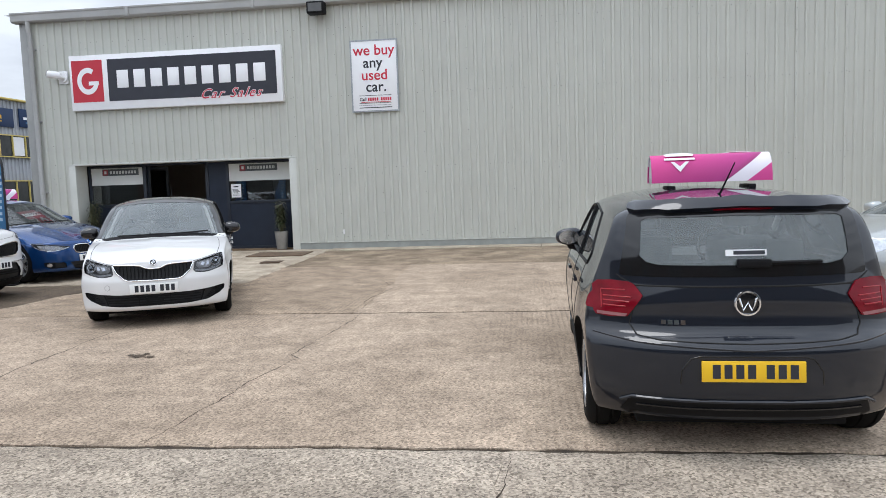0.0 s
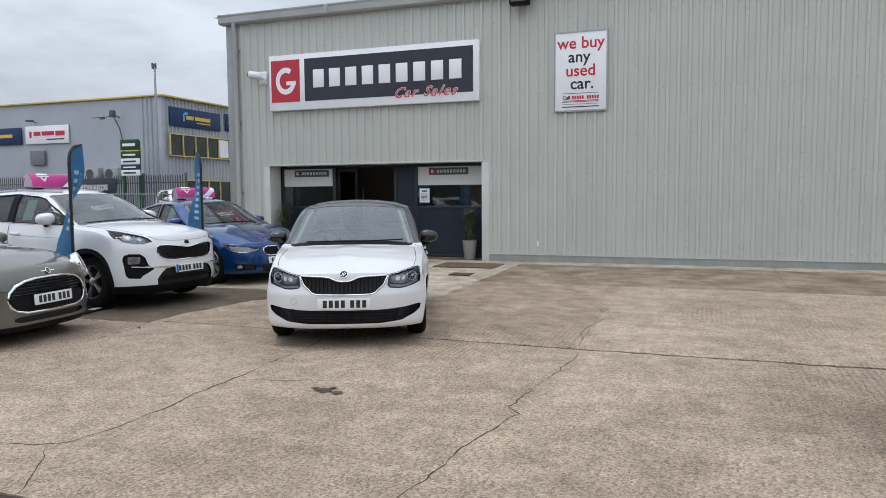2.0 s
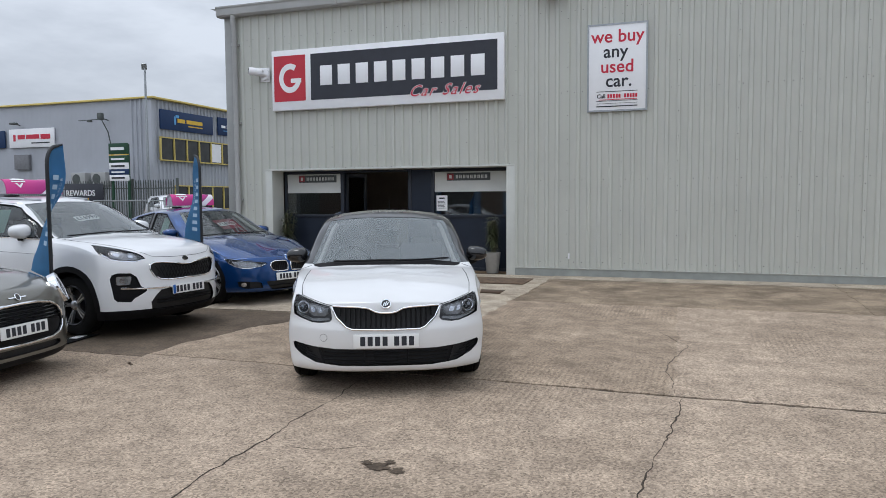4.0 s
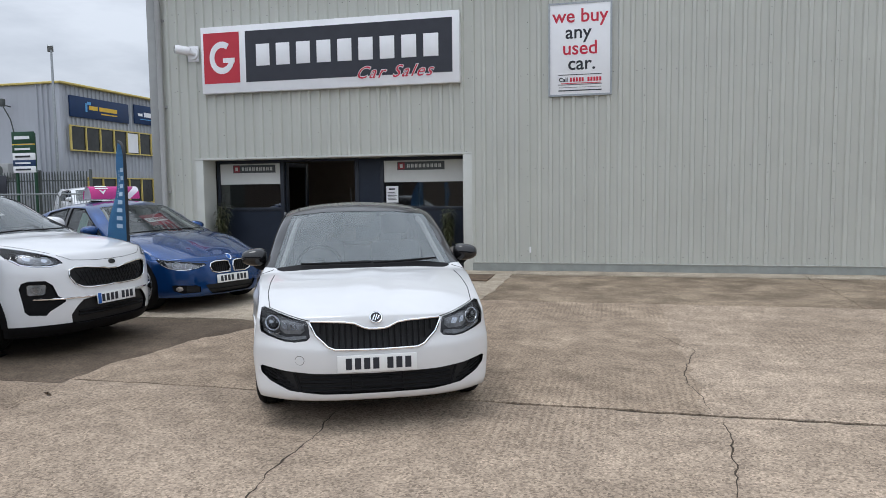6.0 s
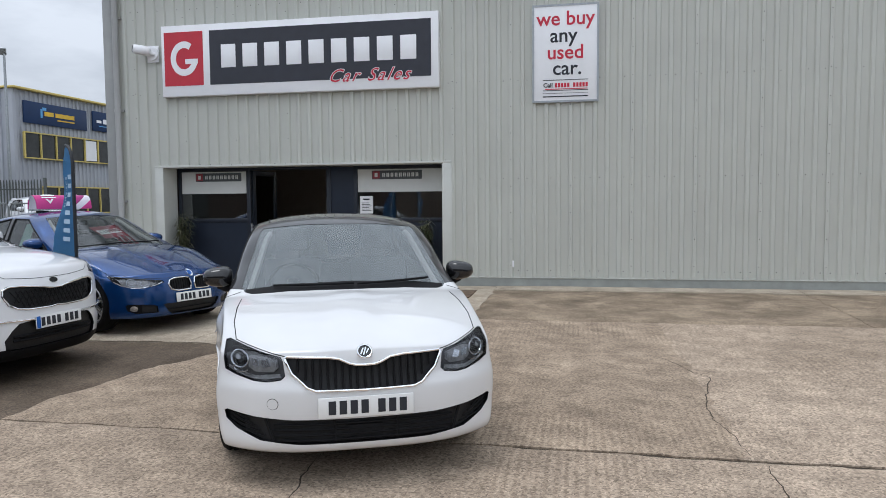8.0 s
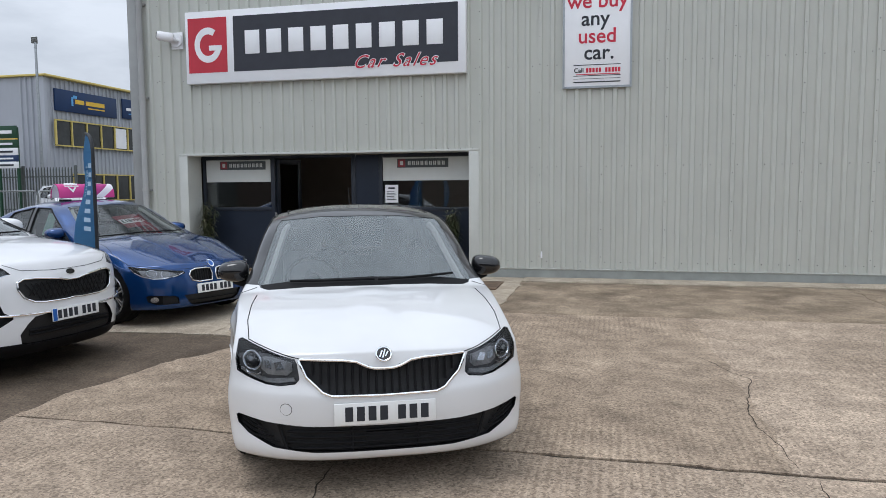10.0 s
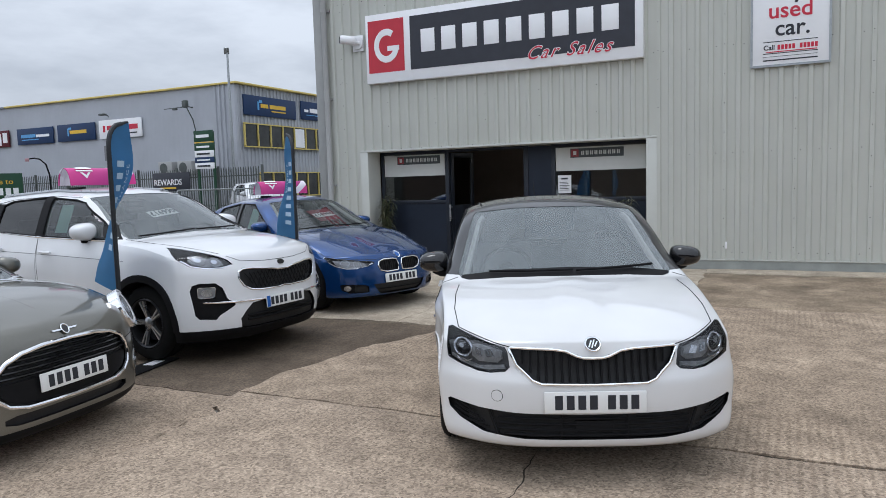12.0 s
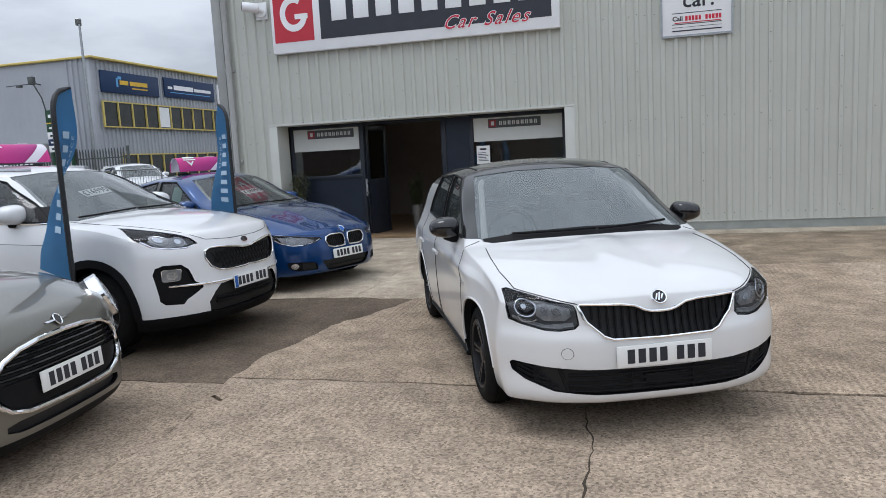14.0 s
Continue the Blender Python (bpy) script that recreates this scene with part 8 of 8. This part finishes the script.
def trade_building():
    s = thing("trade_building", "large grey steel trade unit with yellow roof trim and shop signs", "building")
    top = 6.98
    bm = bmesh.new()
    # left face and right face with ribs
    def ribbed(p0, p1, z0, z1, pitch, deep=0.05):
        d = Vector((p1[0] - p0[0], p1[1] - p0[1], 0))
        ln = d.length
        d.normalize()
        nrm = Vector((d.y, -d.x, 0))
        n = int(ln / pitch)
        prev = None
        for i in range(n):
            for f, o in ((0.0, 0.0), (0.55, 0.0), (0.65, deep), (0.9, deep)):
                q = Vector((p0[0], p0[1], 0)) + d * (i + f) * pitch + nrm * o
                a, b = bm.verts.new((q.x, q.y, z0)), bm.verts.new((q.x, q.y, z1))
                if prev:
                    bm.faces.new((prev[0], a, b, prev[1]))
                prev = (a, b)

    ribbed((-43.2, 17.3), (-17.4, 17.3), RISE, top, 0.33, 0.006)
    ribbed((-17.46, 17.3), (-17.46, 42.0), RISE, top, 0.30, 0.07)
    ribbed((-18.9, 17.28), (-17.42, 17.28), RISE, top, 0.30, 0.08)
    part("wall", bm, M_CP, s, sharp=20)
    part("corner_trim", bbox(-17.62, -17.37, 17.24, 17.46, RISE, top, 0.01), M_CP, s)
    bm = bmesh.new()
    box(bm, -43.2, -17.5, 17.45, 42, RISE, top - 0.05)
    part("wall", bm, M_CP, s)
    bm = bmesh.new()
    box(bm, -35.6, -17.15, 17.12, 17.42, top + 0.0, top + 0.10, 0.02)
    box(bm, -17.55, -17.15, 17.42, 42, top + 0.0, top + 0.10, 0.02)
    part("roof_trim", bm, M_YELLOW, s)
    part("roof_trim", bbox(-43.3, -35.62, 17.12, 17.42, top + 0.0, top + 0.10, 0.02), M_CP, s)
    part("roof", bbox(-43.2, -17.45, 17.35, 42, top - 0.04, top + 0.06), M_GUTTER, s)
    W, D, R, G, B, N = M_WHITE, M_DARK_INK, M_RED_INK, M_GOLD, M_SKY_INK, M_SIGN_NAVY
    far_sign(s, -41.4, -38.5, 4.63, 5.55, 17.25, W, [(0.06 + 0.1 * k, 0.13 + 0.1 * k, 0.45, 0.80) for k in range(9)] + [(0.06, 0.92, 0.18, 0.28)], [D] * 10)
    far_sign(s, -38.2, -35.4, 4.6, 5.62, 17.25, M_MAROON, [(0.05, 0.24, 0.2, 0.85), (0.28, 0.40, 0.15, 0.7), (0.46, 0.60, 0.3, 0.9), (0.64, 0.74, 0.1, 0.8), (0.80, 0.95, 0.25, 0.85)], [W] * 5)
    far_sign(s, -34.6, -31.3, 4.65, 5.62, 17.25, N, [(0.12, 0.52, 0.42, 0.62), (0.54, 0.9, 0.42, 0.58), (0.14, 0.6, 0.26, 0.32)], [B, W, B])
    far_sign(s, -30.9, -27.7, 4.66, 5.65, 17.25, N, [(0.28, 0.31, 0.3, 0.75), (0.31, 0.38, 0.68, 0.8), (0.34, 0.78, 0.42, 0.62)], [B, B, G])
    far_sign(s, -27.35, -24.0, 4.65, 5.70, 17.25, W, [(0.10, 0.15, 0.35, 0.7), (0.20, 0.36, 0.45, 0.68), (0.39, 0.68, 0.45, 0.68), (0.71, 0.92, 0.42, 0.68), (0.5, 0.9, 0.2, 0.26)], [R, R, R, R, D])
    far_sign(s, 17.85, 22.3, 5.45, 6.50, -17.4, N, [(0.24, 0.27, 0.3, 0.72), (0.27, 0.33, 0.66, 0.80), (0.30, 0.44, 0.42, 0.62), (0.47, 0.78, 0.42, 0.62), (0.5, 0.78, 0.26, 0.32)], [B, B, G, G, G], "x")
    far_sign(s, 22.8, 27.7, 5.52, 6.58, -17.4, N, [(0.06, 0.14, 0.42, 0.56), (0.17, 0.55, 0.40, 0.64), (0.57, 0.92, 0.42, 0.58), (0.1, 0.9, 0.24, 0.28)], [W, W, W, B], "x")
    far_sign(s, 28.1, 29.3, 5.4, 6.6, -17.4, W, [], [], "x")
    # first-floor windows in a yellow frame
    for y0, y1, z0, z1 in ((17.8, 29.0, 3.80, 4.98), (18.9, 29.0, 1.1, 2.40)):
        fr = part("window_band", bbox(-17.38, -17.30, y0, y1, z0, z1), M_FAR_GLASS, s)
        bm = bmesh.new()
        box(bm, -17.30, -17.22, y0 - 0.08, y1, z1 - 0.01, z1 + 0.05)
        box(bm, -17.30, -17.22, y0 - 0.08, y1, z0 - 0.05, z0 + 0.01)
        part("frame", bm, M_YELLOW, fr)
        y = y0 - 0.03
        k = 0
        while y < y1:
            part("mullion", bbox(-17.30, -17.225, y - (0.07 if k == 0 else 0.03), y + 0.03, z0 + 0.021, z1 - 0.021), M_YELLOW, fr)
            if k == 4 and z0 > 3:
                part("white_panel", bbox(-17.30, -17.27, y + 0.08, y + 0.95, z0 + 0.06, z1 - 0.06), M_WHITE, fr)
            y += 1.06
            k += 1
    # wall vents, condensers, lamps and a camera arm
    part("louvre", bbox(-27.0, -25.9, 17.1, 17.27, 3.4, 4.25, 0.02), plain("louvre_grey", (0.2, 0.2, 0.21), 0.6), s)
    part("louvre", bbox(-40.6, -39.5, 17.1, 17.27, 3.3, 4.1, 0.02), plain("louvre_grey_b", (0.2, 0.2, 0.21), 0.6), s)
    for x in (-22.6, -21.2):
        a = part("condenser", bbox(x, x + 1.0, 16.85, 17.25, 2.45, 3.15, 0.03), M_GUTTER, s)
        bm = bmesh.new()
        lathe(bm, [(0, 16.83), (0.27, 16.83), (0.27, 16.845), (0, 16.845)], 20, "y", close=False)
        part("fan_guard", turned(fix(bm), Matrix.Translation((x + 0.4, 0, 2.8))), M_FENCE, a)
    for x in (-36.9, -26.6):
        bm = bmesh.new()
        tube(bm, [(x, 17.25, 5.92), (x, 16.95, 5.98)], 0.03, 6)
        box(bm, x - 0.22, x + 0.22, 16.72, 16.95, 5.92, 6.03, 0.03)
        part("wall_lamp", bm, M_FENCE, s)
    bm = bmesh.new()
    tube(bm, [(-20.25, 17.25, 5.95), (-20.25, 16.75, 6.0), (-20.10, 16.72, 5.8), (-20.05, 17.0, 5.3), (-20.10, 17.24, 4.6), (-20.10, 17.24, 2.0)], 0.03, 8)
    box(bm, -20.35, -20.07, 16.55, 16.8, 5.9, 6.28, 0.05)
    tube(bm, [(-20.25, 16.7, 5.95), (-21.75, 16.7, 5.92)], 0.022, 6)
    box(bm, -21.1, -20.85, 16.62, 16.78, 5.82, 5.94, 0.02)
    part("camera_arm", bm, M_FENCE, s)


def green_building():
    s = thing("green_building", "dark green steel depot with a pale sign", "building")
    part("wall", bbox(-80, -43.3, 16.9, 40, RISE, 6.75), M_GREEN, s)
    part("sign_band", bbox(-50.0, -43.6, 16.78, 16.9, 3.5, 4.0), M_GOLD, s)
    for k in range(7):
        part("plain_mark", bbox(-48.6 + k * 0.62, -48.6 + k * 0.62 + 0.42, 16.80, 16.9, 4.9, 5.4), M_WHITE, s)
    part("roof", bbox(-80.2, -43.2, 16.7, 40, 6.751, 6.95, 0.03), M_GUTTER, s)


def palisade():
    s = thing("palisade_fence", "grey steel palisade fence in front of the trade unit", "fence")
    z0, z1, y = RISE, 2.62, 15.5
    for i in range(10):
        x = -14.45 - i * 2.75
        part("post", bbox(x - 0.05, x + 0.05, y + 0.02, y + 0.12, z0, z1 + 0.1, 0.005), M_FENCE, s)
    bm = bmesh.new()
    x = -14.6
    while x > -39.2:
        pts = [(x - 0.035, z0 + 0.05), (x + 0.035, z0 + 0.05), (x + 0.035, z1 - 0.1), (x + 0.012, z1 + 0.03), (x - 0.012, z1 + 0.03), (x - 0.035, z1 - 0.1)]
        prism(bm, pts, 0, 0.012, Matrix.Translation((0, y - 0.01, 0)) @ FACING)
        x -= 0.155
    part("pale_run", fix(bm), M_FENCE, s)["kind"] = "stuff"
    for z in (0.75, 2.2):
        part("rail", bbox(-39.2, -14.4, y + 0.003, y + 0.05, z, z + 0.05), M_FENCE, s)


def totem():
    s = thing("totem_sign", "tall directory sign with green, white and navy panels", "sign")
    for x in (-17.92, -16.92):
        part("post", bbox(x, x + 0.10, 14.92, 15.02, RISE, 4.4), M_GREEN, s)
    W, D, N = M_WHITE, M_DARK_INK, M_SIGN_NAVY
    z = 4.46
    for h, m, k in ((0.55, M_GREEN, W), (0.06, M_GOLD, None), (0.36, M_GREEN, W), (0.32, W, D), (0.28, N, W), (0.30, W, D)):
        b = part("panel", bbox(-17.97, -16.77, 14.84, 14.90, z - h + 0.012, z, 0.006), m, s)
        if k:
            part("plain_mark", bbox(-17.82, -17.00, 14.82, 14.839, z - h * 0.62, z - h * 0.36), k, b)
        z -= h


def banner():
    s = thing("fence_banner", "black banner reading rewards tied to the fence", "banner")
    part("sheet", bbox(-21.5, -18.95, 15.40, 15.43, 1.55, 2.50, 0.004), M_NAVY_SIGN, s)
    part("lettering", on_wall(letters("REWARDS", 0.42, 0.01, 0, 1.0, 0.006), -20.45, 15.39, 2.0), M_WHITE, s)
    part("plain_mark", bbox(-21.0, -19.9, 15.385, 15.395, 1.68, 1.76), M_GOLD, s)


def barrier_run():
    def unit(m):
        s = thing("crowd_barrier", "galvanised steel crowd barrier with upright bars", "barrier", m, "barriers along the road")
        bm = bmesh.new()
        w, h = 2.2, 1.2
        pts = [(0.08, 0, 0.0 + 0.15), (0, 0, 0.25), (0, 0, h - 0.12), (0.10, 0, h), (w - 0.10, 0, h), (w, 0, h - 0.12), (w, 0, 0.25), (w - 0.08, 0, 0.15)]
        tube(bm, pts, 0.021, 8, closed=True)
        part("rail_frame", bm, M_STEEL, s)
        for i in range(17):
            b = bmesh.new()
            x = 0.13 + i * 0.121
            tube(b, [(x, 0, 0.15), (x, 0, h - 0.004)], 0.008, 6)
            part("upright_bar", b, M_STEEL, s)
        for x in (0.35, w - 0.35):
            b = bmesh.new()
            tube(b, [(x, -0.3, 0.0), (x, -0.12, 0.10), (x, 0, 0.15), (x, 0.12, 0.10), (x, 0.3, 0.0)], 0.018, 8)
            part("foot", b, M_STEEL, s)
        return s

    first = unit(Matrix.Translation((-6.3, -9.4, RISE)) @ Matrix.Rotation(radians(90), 4, "Z"))
    for i in range(1, 7):
        copy_thing(first, Matrix.Translation((-6.3 + 0.05 * (i % 2), -9.4 + i * 2.28, RISE + gz(-9.4 + i * 2.28))) @ Matrix.Rotation(radians(90 + (i * 37 % 5) - 2), 4, "Z"))


def lamp_post():
    s = thing("lamp_post", "grey steel lamp post carrying the back of a road sign", "post", pose(-2.6, -6.08, 0.0, 0, 0, 0))
    bm = bmesh.new()
    tube(bm, [(0, 0, 0), (0, 0, 1.1), (0, 0, 1.2), (0, 0, 7.5)], [0.11, 0.11, 0.075, 0.06], 14)
    part("column", bm, plain("post_grey", (0.17, 0.18, 0.18), 0.55, 0.3, 0.15, 4), s)
    part("service_box", bbox(-0.16, 0.16, -0.14, 0.14, 0.0, 1.15, 0.02), plain("box_grey", (0.15, 0.155, 0.16), 0.6, 0.2, 0.15, 5), s)
    mm = Matrix.Rotation(radians(42), 4, "Z") @ Matrix.Rotation(radians(-2.5), 4, "Y")
    bm = bmesh.new()
    box(bm, -0.12, 0.52, 0.085, 0.10, 2.97, 3.49, 0.004)
    box(bm, -0.12, 0.52, 0.085, 0.10, 3.494, 4.02, 0.004)
    sg = part("sign_plate", turned(bm, mm), plain("sign_back", (0.23, 0.24, 0.25), 0.55, 0.3, 0.12, 3), s, "grey back of a rectangular road sign")
    for z in (3.04, 3.47, 3.90):
        part("stiffener", turned(bbox(-0.115, 0.515, 0.06, 0.084, z, z + 0.045), mm), M_STEEL, sg)


def floodlight_pole():
    s = thing("floodlight_pole", "slender pole with a small floodlight before the trade unit", "post", pose(-16.85, 16.3, RISE))
    bm = bmesh.new()
    tube(bm, [(0, 0, 0), (0, 0, 8.05)], [0.09, 0.05], 10)
    part("column", bm, M_STEEL, s)
    part("lamp_head", bbox(-0.13, 0.13, -0.06, 0.06, -0.17, 0.17, 0.03, Matrix.Translation((0.0, -0.05, 8.12)) @ Matrix.Rotation(radians(40), 4, "Z") @ Matrix.Rotation(radians(35), 4, "X")), M_STEEL, s)


def welcome_board():
    s = thing("welcome_board", "green board with yellow welcome lettering beyond the barrier", "sign", Matrix.Translation((-12.0, 0.6, 0)) @ Matrix.Rotation(radians(57), 4, "Z"))
    part("board", bbox(-0.95, 0.95, -0.03, 0.0, 1.15, 2.22, 0.006), M_GREEN, s)
    part("lettering", on_wall(letters("Welcome to", 0.22, 0.006), 0.15, -0.036, 1.98), M_GOLD, s)
    for k in range(6):
        part("plain_mark", bbox(-0.25 + k * 0.19, -0.12 + k * 0.19, -0.04, -0.031, 1.60, 1.80), M_WHITE, s)
    part("gold_strip", bbox(-0.95, 0.95, -0.04, -0.031, 1.18, 1.32), M_GOLD, s)
    for x in (-0.8, 0.8):
        part("post", bbox(x - 0.04, x + 0.04, 0.002, 0.07, RISE, 2.2), M_GREEN, s)


def bent_pole():
    s = thing("flag_pole", "bare black flag pole bent over, behind the parked cars", "pole", Matrix.Translation((-9.0, 0.45, RISE)))
    bm = bmesh.new()
    tube(bm, [(0, 0, 0), (0, 0, 1.2), (0, -0.01, 1.80), (0, -0.09, 2.06), (0, -0.24, 2.19), (0, -0.41, 2.22), (0, -0.58, 2.19)], [0.026, 0.024, 0.022, 0.020, 0.019, 0.018, 0.016], 8)
    part("pole", bm, M_BLACK, s)
    part("foot", bbox(-0.25, 0.25, -0.25, 0.25, 0.0, 0.04, 0.01), M_BLACK, s)
    part("tip_cap", bbox(-0.02, 0.02, -0.65, -0.55, 2.13, 2.21, 0.01), plain("faded_pink_cloth", (0.45, 0.26, 0.28), 0.8, 0, 0.1, 12), s)


def racking():
    s = thing("storage_rack", "orange steel storage rack with stacked goods", "rack", Matrix.Translation((-12.3, -0.45, RISE)) @ Matrix.Rotation(radians(60), 4, "Z"))
    for x in (-1.9, 0.0):
        for y in (0.0, 0.9):
            part("upright", bbox(x - 0.11, x + 0.11, y - 0.06, y + 0.06, 0, 2.3, 0.01), M_ORANGE, s)
    for z in (0.5, 1.35):
        part("beam", bbox(-1.79, -0.11, -0.05, 0.05, z, z + 0.12, 0.01), M_ORANGE, s)
    p = thing("goods_stack", "stacked red and white goods on the rack", "goods", s.matrix_basis)
    for i, (x, z, m) in enumerate(((-1.6, 0.63, M_WHITE), (-1.05, 0.63, M_MAROON), (-0.55, 0.63, M_WHITE), (-1.5, 1.48, M_MAROON), (-0.8, 1.48, M_WHITE))):
        part("pack", bbox(x - 0.2, x + 0.24, 0.06, 0.8, z, z + 0.5, 0.03), m, p)


def reflection_backdrop():
    # added out of view so that paint and glass reflect a dark horizon
    s = thing("industrial_unit", "unseen long dark block added behind the viewpoint to darken reflections", "building")
    part("wall", bbox(-60, 70, -52, -38, 0, 6.2), plain("dark_brick", (0.11, 0.085, 0.07), 0.85, 0, 0.25, 2, 0.3, 20), s)
    part("roof", bbox(-60.5, 70.5, -52.5, -37.6, 6.201, 6.6, 0.05), plain("dark_roof", (0.07, 0.07, 0.075), 0.7), s)
    for i in range(9):
        part("roller_door", bbox(-50 + i * 13, -45.5 + i * 13, -38.0, -37.94, 0, 4.2), M_FENCE, s)


reflection_backdrop()
trade_building()
green_building()
palisade()
totem()
banner()
barrier_run()
lamp_post()
floodlight_pole()
welcome_board()
bent_pole()
racking()
black_hatchback("car", "white hatchback parked on the road behind the barriers", pose(-9.6, 9.6, RISE + 0.08, 0, 0, -35), car_paint("plain_white_paint", (0.72, 0.73, 0.75), 0, 0, 0.3))
black_hatchback("car", "silver hatchback parked beyond the dark hatchback", pose(17.0, -6.9, 0.0, 0, 0, -165), car_paint("silver_paint", (0.42, 0.44, 0.44), 0.3, 0.6, 0.3))


def yard_litter():
    s = thing("oil_stain", "dark oil patches soaked into the concrete", "stain")
    m = plain("oil", (0.085, 0.062, 0.042), 0.95, 0, 0.5, 40, 0.4, 90)
    for x, y, r in ((8.02, -10.05, 0.065), (8.15, -10.08, 0.045), (7.93, -10.01, 0.035), (8.06, -9.96, 0.03)):
        bm = bmesh.new()
        n = 40
        vs = []
        for k in range(n):
            a = 2 * math.pi * k / n
            q = r * (0.75 + 0.5 * noise.noise((math.cos(a) * 1.5 + x, math.sin(a) * 1.5 + y, 2.0)) + 0.45 * noise.noise((math.cos(a) * 5.0 + x, math.sin(a) * 5.0 + y, 7.0)))
            vs.append(bm.verts.new((x + q * 1.3 * math.cos(a), y + q * math.sin(a), gz(y) + 0.0095)))
        bm.faces.new(vs)
        part("patch", bm, m, s)
    w = thing("wall_mark", "small white scuff on the wall cladding", "mark")
    part("scuff", bbox(7.465, 7.495, -0.042, -0.034, 0.42, 0.53, 0.004), M_WHITE, w)


yard_litter()
